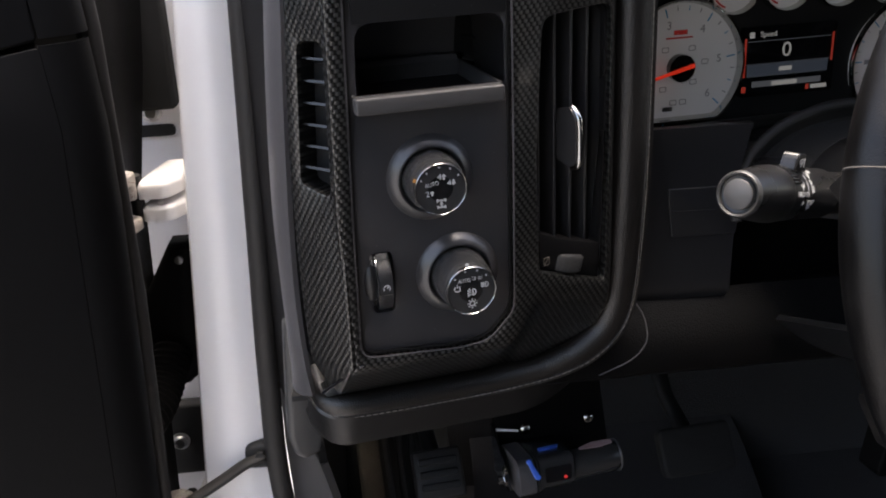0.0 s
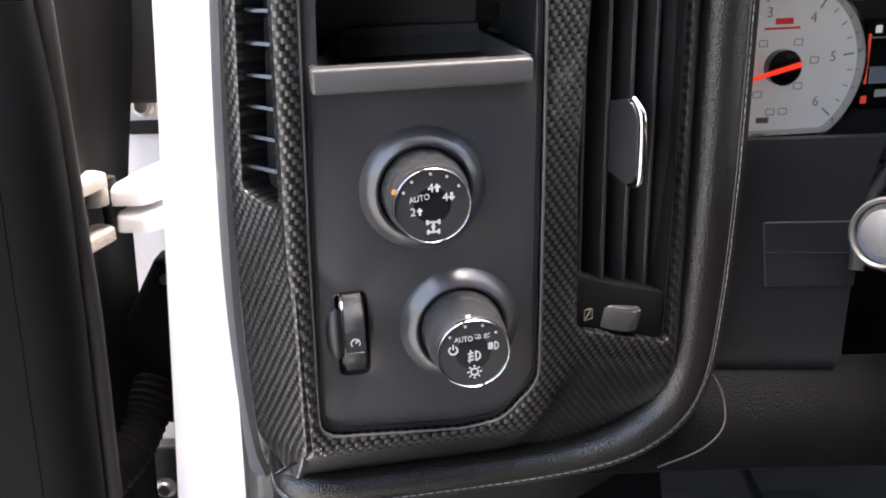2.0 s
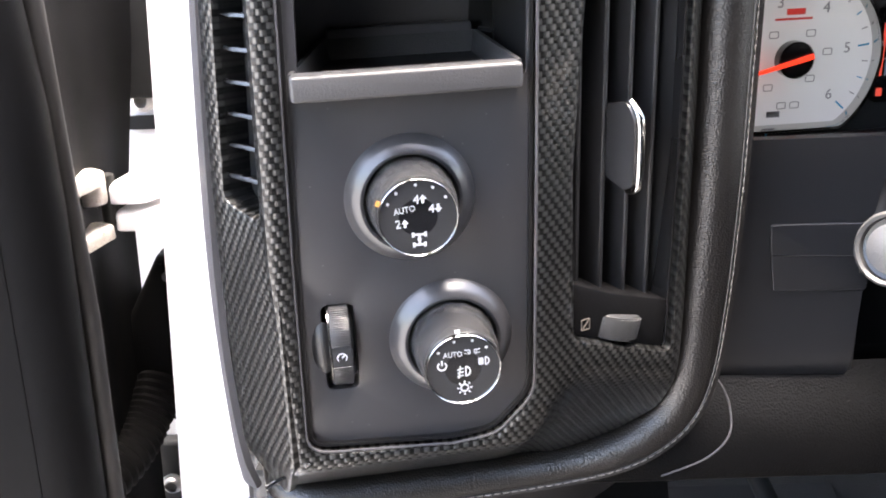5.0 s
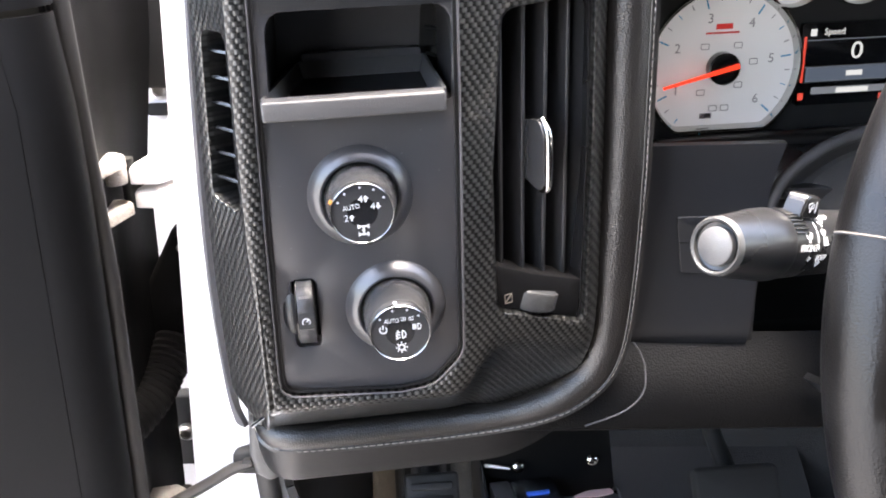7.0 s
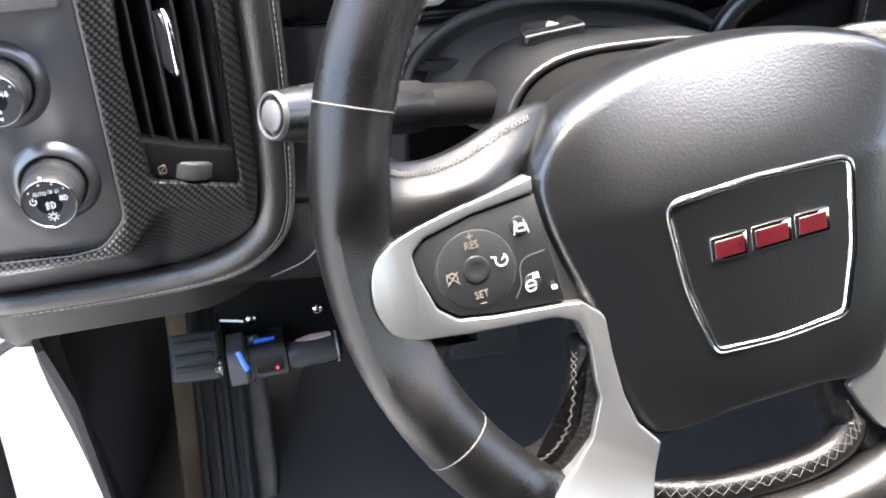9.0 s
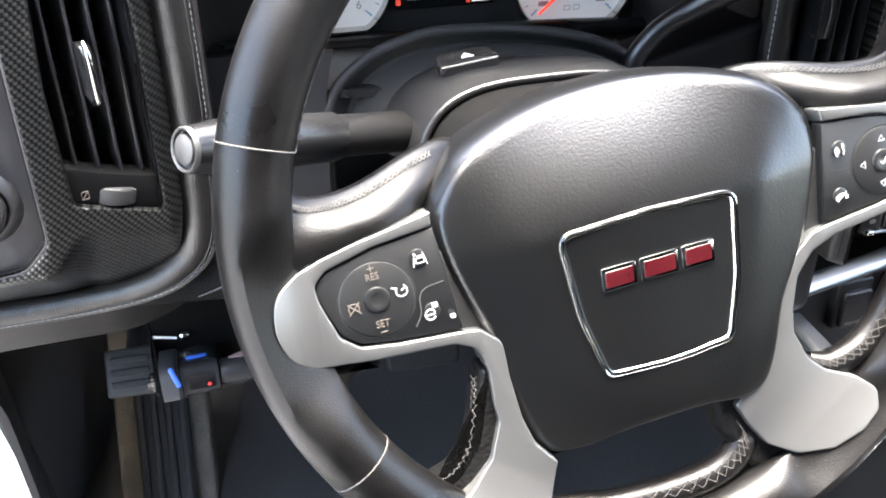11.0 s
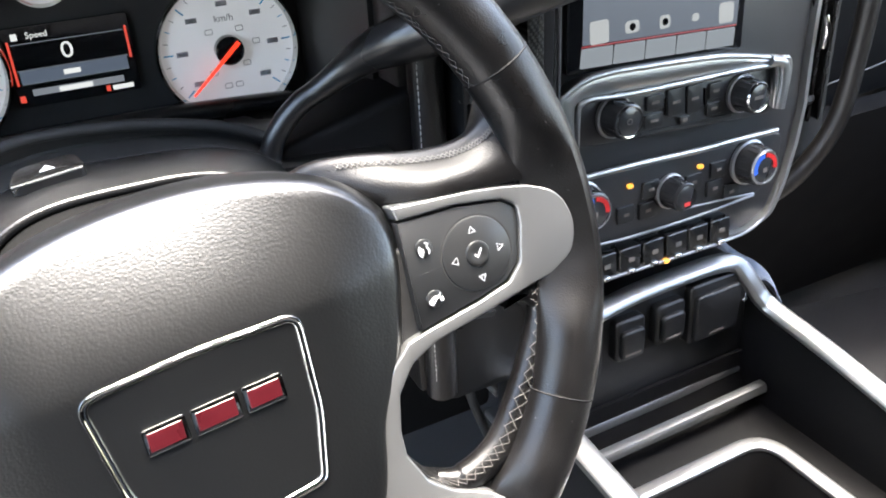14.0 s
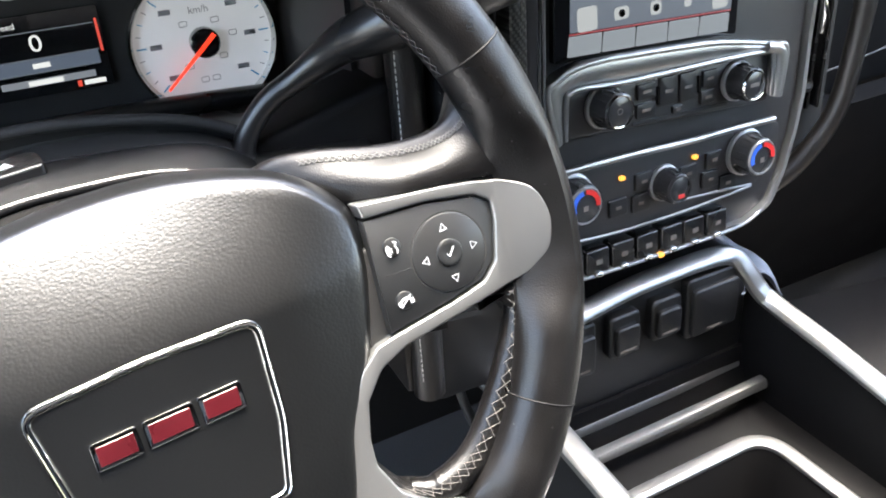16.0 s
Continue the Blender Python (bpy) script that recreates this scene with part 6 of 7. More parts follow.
for x in (0.0552, 0.0955):
    part("chrome_divider", slab(rect(x - 0.0010, x + 0.0010, -0.0145, -0.0005, 0.0005), -0.002, 0.0014), CHROME, radio)
part("disc_slot", slab(rounded(mm([(32, -26.5), (126, -31), (126, -28.5), (32, -24)]), 0.001), -0.0022, -0.0012), VOID, radio)

# climate panel
climate = part("climate_panel", slab(rounded(mm([(-46, -107), (-20, -109), (92, -113), (156, -111), (184, -92, 14), (187, -60, 8), (178, -57), (85, -54), (-20, -50), (-45, -49)]), 0.006, 5), -0.012, -0.002, 0.001), PANEL, stack, "black climate panel with three knobs")
part("bright_strip", tube(spline([(-0.044, -0.0470, 0), (-0.020, -0.0468, 0.001), (0.028, -0.0480, 0.0015), (0.085, -0.0510, 0.0015), (0.121, -0.0518, 0.001), (0.178, -0.0543, 0)], 8), 0.0026, 10), RAIL, climate)
part("bright_strip", tube(spline([(-0.045, -0.1040, 0), (-0.022, -0.1058, 0.001), (0.022, -0.1092, 0.001), (0.092, -0.1100, 0.001), (0.155, -0.1080, 0)], 8), 0.0013, 8), DARK_SILVER, climate)
part("bright_strip", tube(spline([(0.074, -0.0996, 0), (0.100, -0.1012, 0.001), (0.123, -0.1030, 0.001), (0.155, -0.1066, 0)], 8), 0.0010, 8), DARK_SILVER, climate)
for x, y, r in ((-0.0275, -0.0690, 0.0165), (0.0615, -0.0800, 0.0125), (0.1465, -0.0755, 0.0165)):
    k = chrome_knob(x, y, r, climate, DARK_SILVER if r > 0.015 else PLASTIC_GREY)
    if r > 0.015:
        part("cold_mark", stroke(arc(r * 0.66, 200, 100, 12), 0.0036, 0.0212, 0.0220), BLUE, k)
        part("warm_mark", stroke(arc(r * 0.66, 88, -10, 12), 0.0036, 0.0212, 0.0220), RED, k)
        part("fan_sign", bars([(0, -0.002, 0.004, 0.004)], z0=0.0212, z1=0.0216), PRINT_DIM, k)
    else:
        part("indicator", bars([(0.001, -0.006, 0.006, 0.003)], z0=0.0212, z1=0.0217), RED_INK, k)
for x, y in ((0.0209, -0.0656), (0.0937, -0.0668)):
    part("indicator", slab(rect(x - 0.0024, x + 0.0024, y - 0.0016, y + 0.0016, 0.0010), -0.002, 0.0006), AMBER, climate)
for x, y in ((0.0165, -0.089), (0.0420, -0.0735), (0.0385, -0.091), (0.0870, -0.0790), (0.1135, -0.0740), (0.1100, -0.0900), (0.1290, -0.0980)):
    b = part("climate_button", slab(rect(x - 0.0085, x + 0.0085, y - 0.007, y + 0.007, 0.0015), -0.002, 0.0004, 0.0004), PLASTIC, climate)
    part("button_print", bars([(x, y, 0.0052, 0.0026)], z0=0.0004, z1=0.0007), PRINT_DIM, b)
part("toggle_strip", tube(spline([(-0.034, -0.1390, 0.0010), (0.05, -0.1410, 0.0020), (0.126, -0.1425, 0.0010), (0.157, -0.1420, -0.003), (0.180, -0.1325, -0.006), (0.194, -0.108, -0.008)], 8), 0.0016, 10), DARK_SILVER, stack)
# row of toggle switches
for k, x in enumerate((-0.0305, -0.0062, 0.0186, 0.0430, 0.0681, 0.0913, 0.1158)):
    y = -0.1275 - 0.0004 * k
    tgl = part("toggle_switch", slab(rect(x - 0.0108, x + 0.0108, y - 0.010, y + 0.011, 0.002), -0.010, 0.0030, 0.0015), SATIN, stack, "black toggle switch with a bright tip")
    part("bright_tip", slab(rect(x - 0.0034, x + 0.0034, y - 0.0125, y - 0.0085, 0.0015), 0.000, 0.0052, 0.0012), CHROME, tgl)
    part("switch_sign", bars([(x + 0.001, y, 0.006, 0.004)], z0=0.0030, z1=0.0033), PRINT_DIM, tgl)
part("switch_light", slab(rect(0.0535, 0.0590, -0.1430, -0.1395, 0.0014), 0.0, 0.0046, 0.001), AMBER, stack, "lit amber switch light")

# dark vent, chrome tabs and the rolled edge on the passenger side of the stack
vent3 = thing("air_vent", T(0.031, 0.036, -0.013), "black passenger-side air vent framed by a leather roll", "air vent")
roll = spline([(0.978, 0.655, 1.46), (0.979, 0.656, 1.35), (0.977, 0.658, 1.28), (0.968, 0.658, 1.223), (0.948, 0.662, 1.184), (0.920, 0.668, 1.156), (0.868, 0.674, 1.140), (0.80, 0.680, 1.128)], 8)
part("leather_roll", tube(roll, 0.009, 14), LEATHER, vent3)
part("duct", box(0.925, 0.972, 1.18, 1.46, 0, 0.02, 0.003), VOID, vent3, m=frame_of((0, 0.700, 0), (1, 0, 0), (0, 0, 1)))
sl = part("upright_slat", slab(rect(-0.0012, 0.0012, 1.22, 1.46, 0.0008), 0, 0.02, 0.0008), SATIN, vent3, m=frame_of((0.936, 0.690, 0), (1, 0, 0), (0, 0, 1)))
for x in (0.947, 0.958):
    again(sl, frame_of((x, 0.690, 0), (1, 0, 0), (0, 0, 1)))
part("chrome_tab", tube([(0.941, 0.660, 1.319), (0.9425, 0.658, 1.306), (0.942, 0.660, 1.291)], [0.0020, 0.0034, 0.0020], 10), CHROME, vent3, "chrome vent tab")
part("thumbwheel", moved(lathe([(0.0, -0.004), (0.010, -0.004), (0.0115, 0), (0.010, 0.004), (0, 0.004)], 28), T(0.942, 0.678, 1.241)), PLASTIC_GREY, vent3, "grey vent thumbwheel")

# ---- centre console ----
K = face_frame((0.815, 0.672, 1.0), 11)
console = thing("floor_console", K, "black floor console with brushed silver rails and an open bin", "centre console")
part("front_wall", slab(rounded(mm([(-140, -110), (125, -110), (116, 62, 12), (97, 90, 16), (-140, 84, 12)]), 0.01), -0.04, 0.0, 0.003), PLASTIC, console)
rail_r = spline([(-0.145, 0.083, 0.012), (-0.078, 0.0890, 0.007), (-0.025, 0.0940, 0.004), (0.037, 0.0955, 0.004), (0.074, 0.0935, 0.004), (0.092, 0.0870, 0.006), (0.103, 0.0710, 0.014), (0.112, 0.0530, 0.022), (0.118, 0.0430, 0.036), (0.120, 0.0330, 0.10), (0.121, 0.0160, 0.20), (0.122, -0.012, 0.40)], 8)
part("right_rail", band(rail_r, 0.0088, 0.0042, (-0.35, 1, 0.55)), RAIL, console, "brushed silver console rail")
rail_l = spline([(-0.146, 0.050, 0.010), (-0.145, 0.044, 0.06), (-0.143, 0.033, 0.13), (-0.139, 0.016, 0.226), (-0.134, -0.010, 0.40)], 8)
part("left_rail", band(rail_l, 0.0100, 0.0045), RAIL, console, "brushed silver console rail")
part("left_side", grid(lambda s, t: Vector((-0.150 + 0.012 * s - 0.018 * (1 - t), -0.24 + (0.286 - 0.065 * s) * t, 0.0 + 0.46 * s)), 8, 8, thick=0.008), PLASTIC, console)
part("right_side", grid(lambda s, t: Vector((0.116 + 0.004 * s, -0.20 + (0.246 - 0.062 * s) * t, 0.0 + 0.46 * s)), 8, 8, thick=0.008), KNEE, console)
part("tray_floor", plate(rounded([(-0.145, -0.002), (0.118, -0.002), (0.122, -0.46), (-0.138, -0.46)], 0.01), [rounded([(-0.099, -0.088, 0.02), (0.064, -0.088, 0.024), (0.066, -0.404, 0.02), (-0.099, -0.404, 0.02)], 0.02, 7)], -0.012, 0.0, 0.002), KNEE, console, m=frame_of((0, -0.066, 0), (1, 0, 0), (0, 0, -1)))
part("tray_slope", grid(lambda s, t: Vector((-0.143 + 0.260 * s, -0.020 - 0.045 * t, 0.001 + 0.012 * t * t)), 6, 6, thick=0.004), KNEE, console)
for z in (0.003, 0.0395):
    part("rib", band(spline([(-0.140, -0.040, z), (0.0, -0.040, z), (0.112, -0.040, z - 0.001)], 6), 0.0060, 0.0045), RAIL, console, "raised satin silver rib across the console tray")
    part("rib_riser", box(-0.140, 0.112, z - 0.004, z + 0.005, -0.066, -0.045, 0.002), TRAY, console, m=frame_of((0, 0, 0), (1, 0, 0), (0, 0, 1)) @ Matrix(((1, 0, 0, 0), (0, 0, 1, 0), (0, 1, 0, 0), (0, 0, 0, 1))))
bin_r = rounded([(-0.095, -0.094, 0.02), (0.058, -0.094, 0.024), (0.060, -0.40, 0.02), (-0.095, -0.40, 0.02)], 0.02, 7)
BIN = frame_of((0, -0.047, 0), (1, 0, 0), (0, 0, -1))
bo2 = ccw(bin_r)
bm = bmesh.new()
rows = [ring(bm, inset(bo2, d), z) for d, z in ((-0.009, -0.03), (-0.008, -0.002), (-0.004, 0.002), (0.0, 0.001), (0.003, -0.008), (0.006, -0.10))]
for a, b in zip(rows, rows[1:]):
    skin(bm, a, b)
bm.faces.new(rows[-1])
part("bin", bm, KNEE, console, "deep black console bin", BIN)
part("bin_rim", band([(x, y, 0.0020) for x, y in inset(bo2, -0.0050)], 0.0070, 0.0028, (0, 0, 1), True), RAIL, console, "satin silver bin rim", BIN)
for x0, x1, y0, y1 in ((0.036, 0.096, 0.018, 0.081), (-0.003, 0.030, 0.031, 0.073), (-0.048, -0.016, 0.029, 0.072), (-0.100, -0.063, 0.024, 0.076)):
    cv = part("socket_cover", slab(rect(x0, x1, y0, y1, 0.006), 0.0, 0.010, 0.003), PLASTIC_GREY, console, "charcoal power-socket cover")
    part("cover_step", slab(rect(x0 + 0.004, x1 - 0.003, y0 + 0.004, y1 - 0.010, 0.005), 0.009, 0.015, 0.0025), PLASTIC_GREY, cv)
    part("cover_print", slab(rect((x0 + x1) / 2 - 0.009, (x0 + x1) / 2 + 0.009, y0 + 0.008, y0 + 0.0105, 0.0008), 0.0148, 0.0152), PRINT_DIM, cv)

# knee-side trim of the console, seen through the wheel
side = thing("console_cheek", Matrix.Identity(4), "black moulded knee-side cheek between dashboard and console", "console trim")
part("cheek_plate", slab(rounded(mm([(560, 880), (720, 880), (720, 1125, 8), (600, 1140, 8)]), 0.01), -0.03, 0.0, 0.004), KNEE, side, m=frame_of((0, 0.678, 0), (0.98, 0.19, 0), (0, 0, 1)))
part("cheek_moulding", tube(spline([(0.6262, 0.657, 1.112), (0.6284, 0.655, 1.0886), (0.6320, 0.652, 1.045), (0.6390, 0.650, 1.0135), (0.6544, 0.650, 0.9698), (0.675, 0.650, 0.93)], 8), 0.0040, 10), MATTE, side)
part("corner_trim", tube(spline([(0.690, 0.652, 1.092), (0.6775, 0.652, 1.084), (0.6735, 0.652, 1.062), (0.6725, 0.652, 1.035), (0.679, 0.652, 1.016), (0.700, 0.652, 1.008)], 8), 0.0050, 10), PANEL, side)

# crumpled film beside the console
def film_sheet(s, t):
    p = K @ Vector((0.108 + 0.070 * s, 0.016 + 0.056 * math.sin(math.pi * (0.20 + 0.7 * s)) * (0.6 + 0.4 * t), 0.002 - 0.10 * t))
    return p + noise.noise_vector(p * 22) * 0.014


tagged(link_mesh("plastic_bag", grid(film_sheet, 26, 26, thick=0.002), BAG, 25), "crumpled pale blue plastic bag beside the console", "bag")

# ---- door frame, door and hinges ----
jamb = thing("door_frame", Matrix.Identity(4), "white painted door frame with black rubber seals", "door frame", kind="structure")


def jamb_sheet(s, t):
    """White pillar face, turning forward round its outer edge; t runs up."""
    z = 0.55 + 0.95 * t
    right = -0.0485 - 0.055 * (1.39 - z) if z > 1.0 else -0.0700 + 0.09 * (1.0 - z)
    left = -0.0895 - 0.088 * (1.37 - z)
    if s < 0.7:
        f = s / 0.7
        return Vector((right + (left - right) * f, 0.752 - 0.006 * math.sin(math.pi * f), z))
    f = (s - 0.7) / 0.3
    return Vector((left - 0.009 * math.sin(f * math.pi / 2), 0.752 + 0.13 * f ** 1.5, z))


part("painted_pillar", grid(jamb_sheet, 30, 20, thick=0.004), WHITE_PAINT, jamb, "white painted pillar")
part("hinge_face", grid(lambda s, t: Vector((-0.095 - 0.30 * s, 0.892 + 0.02 * s, 0.55 + 0.95 * t)), 4, 6, thick=0.006), WHITE_PAINT, jamb)
part("rocker", grid(lambda s, t: Vector((-0.05 - 0.09 * t, 0.75 - 1.7 * s, 0.765 - 0.10 * t * t)), 8, 6, thick=0.004), WHITE_PAINT, jamb, "white painted sill")


def seal_line(dx, dy):
    return [(-0.044 - 0.055 * (1.39 - z) + dx, 0.75 + dy, z) for z in (1.50, 1.40, 1.3, 1.2, 1.1)] + [(-0.0625 + dx, 0.75 + dy, 0.98), (-0.048 + dx, 0.75 + dy, 0.85), (-0.030 + dx, 0.75 + dy, 0.6)]


part("rubber_seal", tube(spline(seal_line(0.0045, -0.012), 6), 0.0095, 12), RUBBER, jamb, "black rubber door seal")


def seal_flange(s, t):
    """Trim running forward from the seal; it leans inwards towards the sill."""
    low = min(1.0, max(0.0, (0.58 - t) / 0.08))
    return Vector((-0.036 - 0.0245 * (1 - t) + 0.05 * max(0.0, 0.5 - t) + (0.035 + 0.018 * low) * s, 0.735 - 0.12 * s, 0.55 + 0.95 * t))


part("seal_flange", grid(lambda s, t: seal_flange(s, 0.56 + 0.44 * t), 6, 8, thick=0.006), KNEE, jamb)
part("sill_trim", grid(lambda s, t: seal_flange(s, 0.558 * t), 6, 10, thick=0.006), THUMB_DARK, jamb, "charcoal plastic sill trim")
part("kick_panel", grid(lambda s, t: Vector((-0.040 + 0.022 * s, 0.735 + 0.35 * s, 0.70 + 0.42 * t)), 8, 6, thick=0.006), TRAY, jamb, "charcoal kick panel in the footwell")
part("black_bracket", slab(rounded(mm([(-22, 0, 6), (22, 0, 6), (24, 130, 10), (-16, 130, 14)]), 0.006), 0, 0.018, 0.004), VOID, jamb, m=frame_of((-0.148, 0.888, 1.305), (1, 0, 0), (0.02, 0, 1)))
part("slot", slab(rect(-0.018, 0.018, -0.0055, 0.0055, 0.005), 0, 0.003), VOID, jamb, m=frame_of((-0.1515, 0.8895, 1.2830), (1, 0, 0), (0, 0, 1)))


def bolt(x, y, z):
    b = part("bolt", lathe([(0.0095, 0), (0.0095, 0.0025), (0.0075, 0.0035), (0.0066, 0.007), (0.0052, 0.008), (0.0048, 0.005), (0.0, 0.005)], 24), STEEL, jamb, "dull steel hinge bolt", frame_of((x, y, z), (1, 0, 0), (0, 0, 1)))
    return b


bolt(-0.152, 0.884, 1.302), bolt(-0.176, 0.868, 0.955)
part("lower_bracket", slab(rounded(mm([(-30, -45, 8), (26, -45, 8), (26, 40, 10), (-18, 40, 10)]), 0.006), 0, 0.014, 0.004), MATTE, jamb, m=frame_of((-0.172, 0.885, 0.955), (1, 0, 0), (0, 0, 1)))


def hinge(z):
    h = thing("door_hinge", Matrix.Translation((-0.150, 0.795, z)), "white painted door hinge with rusty knuckles", "hinge", "door hinges")
    fist = mm([(-3, -14, 8), (24, -16, 10), (34, 4, 12), (34, 60, 10), (10, 60, 6), (2, 20, 12)])
    a = part("pillar_arm", slab(rounded(fist, 0.006, 5), -0.0075, 0.0075, 0.006, 5), WHITE_PAINT, h, "rounded white hinge arm", T(0, 0, 0.0095))
    again(a, T(0.002, 0, -0.0105))
    part("pin", tube([(-0.003, -0.008, -0.014), (-0.003, -0.008, 0.022)], 0.0060, 16), VOID, h)
    leaf = mm([(-36, -62, 4), (-6, -50, 4), (2, -16, 6), (-10, -8, 6), (-40, -16, 4)])
    b = part("door_leaf", slab(rounded(leaf, 0.004, 4), -0.005, 0.005, 0.003), RUST, h, "rust-stained hinge leaf", T(0, 0, 0.0230))
    again(b, T(0, 0, -0.0165))
    part("knuckle", lathe([(0.0085, -0.007), (0.0092, -0.004), (0.0092, 0.004), (0.0085, 0.007)], 20), RUST, h, "rust-stained knuckle", T(-0.008, -0.020, 0.012))
    part("leaf_web", box(-0.040, -0.028, -0.058, -0.014, -0.020, 0.026, 0.002), RUST, h)
    return h


hinge(1.2465), hinge(0.925)
# wiring boot
boot = thing("wiring_boot", Matrix.Identity(4), "ribbed black rubber wiring boot between door and pillar", "wiring boot")
blade = mm([(-147, 1186, 3), (-128, 1186, 3), (-129, 1120, 6), (-132, 1052, 8), (-150, 1036, 8), (-196, 1044, 8), (-194, 1104, 10), (-168, 1150, 10)])
part("plug", slab(rounded(blade, 0.004, 4), -0.012, 0.012, 0.006, 4), KNEE, boot, m=frame_of((0, 0.850, 0), (1, 0, 0), (0, 0, 1)))
path = spline([(-0.160, 0.842, 1.075), (-0.166, 0.815, 1.056), (-0.172, 0.785, 1.044), (-0.184, 0.750, 1.036)], 10)
part("sleeve", tube(path, [0.018 + (0.0022 if i % 2 else 0) for i in range(len(path))], 16), KNEE, boot)
part("stud", lathe([(0.004, 0), (0.004, 0.003), (0.0, 0.0035)], 12), STEEL, boot, m=frame_of((-0.139, 0.838, 1.170), (1, 0, 0), (0, 0, 1)))

# door check strap
strap = thing("check_strap", Matrix.Identity(4), "black door check strap bolted to the pillar", "strap")
part("band", tube(spline([(-0.070, 0.738, 1.012), (-0.086, 0.734, 1.008), (-0.108, 0.730, 0.996), (-0.136, 0.722, 0.983), (-0.20, 0.700, 0.955)], 8), 0.0085, 12, flat=0.55), RUBBER, strap)
part("anchor", slab(rounded(mm([(-13, -13, 8), (13, -13, 8), (11, 13, 8), (-12, 10, 8)]), 0.006), 0, 0.012, 0.003), MATTE, strap, m=frame_of((-0.074, 0.748, 1.013), (1, 0, 0), (0, 0, 1)))
part("anchor_bolt", lathe([(0.005, 0), (0.005, 0.004), (0.0, 0.0045)], 6), MATTE, strap, m=frame_of((-0.072, 0.735, 1.015), (1, 0, 0), (0, 0, 1)))

# the open driver's door, seen from inside
DD = frame_of((-0.150, 0.652, 0.0), (0.94, 0.34, 0), (0, 0, 1))
door = thing("car_door", DD, "open driver's door with black inner trim", "car door")


def door_edge(z):
    """How far the trim reaches towards the hinge, at height z."""
    return 0.026 - 0.055 * max(0.0, 1.30 - z) - 0.04 * max(0.0, z - 1.34)


def strip_line(z):
    return -0.006 - 0.055 * max(0.0, 1.34 - z) - 0.04 * max(0.0, z - 1.34)


card = [(-1.0, 0.55), (strip_line(0.55), 0.55), (strip_line(1.0), 1.0), (strip_line(1.34), 1.34), (strip_line(1.396) - 0.001, 1.396), (-0.032, 1.393), (-1.0, 1.345)]
part("inner_panel", slab(rounded(card, 0.003, 4), -0.05, 0.0, 0.0007), DOOR_TRIM, door, "black grained door card")


def edge_strip(s, t):
    z = 0.55 + 0.847 * t
    a, b = strip_line(z) - 0.0015, door_edge(z)
    return Vector((a + (b - a) * math.sin(s * math.pi / 2), z, -0.0005 - 0.0285 * (1 - math.cos(s * math.pi / 2))))


part("trim_gap", slab([(-0.6, 1.32), (0.022, 1.36), (0.022, 1.42), (-0.6, 1.40)], -0.036, -0.031), VOID, door)
part("edge_strip", grid(edge_strip, 10, 14, thick=0.004), DOOR_TRIM, door, "black door edge trim")
upper_card = [(-1.0, 1.351), (-0.032, 1.3965), (-0.0095, 1.4005), (-0.0105, 1.44), (-0.0130, 1.478), (-1.0, 1.478)]
part("upper_panel", slab(rounded(upper_card, 0.003, 4), -0.05, -0.001, 0.0025), DOOR_TRIM, door, "black upper door trim")


def upper_strip(s, t):
    z = 1.4015 + 0.076 * t
    return Vector((-0.0085 - 0.06 * (z - 1.40) + 0.033 * math.sin(s * math.pi / 2), z, -0.0015 - 0.0285 * (1 - math.cos(s * math.pi / 2))))


part("edge_strip", grid(upper_strip, 8, 6, thick=0.004), DOOR_TRIM, door)
part("shut_face", grid(lambda s, t: Vector((door_edge(0.55 + 0.928 * t) - 0.004 + (0.038 + 0.186 * max(0.0, t - 0.776)) * s ** 2.2, 0.55 + 0.928 * t, -0.026 - 0.180 * s - 0.004 * math.sin(s * 16))), 24, 8, thick=0.004), DOOR_TRIM, door, "dark door shut face")
part("door_seal", tube([(door_edge(z) + 0.004, z, -0.040) for z in (0.55, 0.8, 1.0, 1.2, 1.4, 1.478)], 0.006, 10), RUBBER, door)
part("door_seal", tube([(door_edge(z) - 0.002, z, -0.080) for z in (0.55, 0.8, 1.0, 1.2, 1.4, 1.478)], 0.007, 10), RUBBER, door)
part("outer_skin", slab([(-1.05, 0.5), (0.0, 0.5), (0.0, 1.45), (-1.05, 1.45)], -0.232, -0.222, 0.004), WHITE_PAINT, door)

# ---- footwell ----
brake_box = thing("brake_controller", face_frame((0.166, 0.622, 1.066), 10, 12), "black trailer brake controller on a black bracket under the dashboard", "controller")
ACROSS = Matrix.Rotation(radians(90), 4, "Y")


def barrel(x0, x1, y0, y1, z0, z1, r, bevel=0.002):
    """A rounded bar lying across, from x0 to x1."""
    return moved(slab(rect(-z1, -z0, y0, y1, r), x0, x1, bevel, 3), ACROSS)


part("bracket", slab(rounded(mm([(-33, -30), (62, -30), (58, 50), (-33, 46)]), 0.003), -0.026, -0.021), COLLAR, brake_box, "black bracket")
part("bracket_cheek", slab(rounded([(-0.014, -0.020), (0.024, -0.016), (0.024, 0.028), (-0.006, -0.004)], 0.003), -0.0355, -0.0335, 0.0008), GLOSS, brake_box, m=ACROSS)
case = part("case", barrel(-0.0125, 0.0150, -0.0200, 0.0075, -0.022, 0.0235, 0.0095), KNOB, brake_box)
part("end_piece", barrel(-0.0300, -0.0165, -0.0215, 0.0080, -0.022, 0.0245, 0.0090), CAP, brake_box, "grey plastic end piece")
for x in (-0.0160, -0.0138):
    part("ring", barrel(x, x + 0.0014, -0.0215, 0.0085, -0.022, 0.0250, 0.0098, 0.0005), KNOB, brake_box)
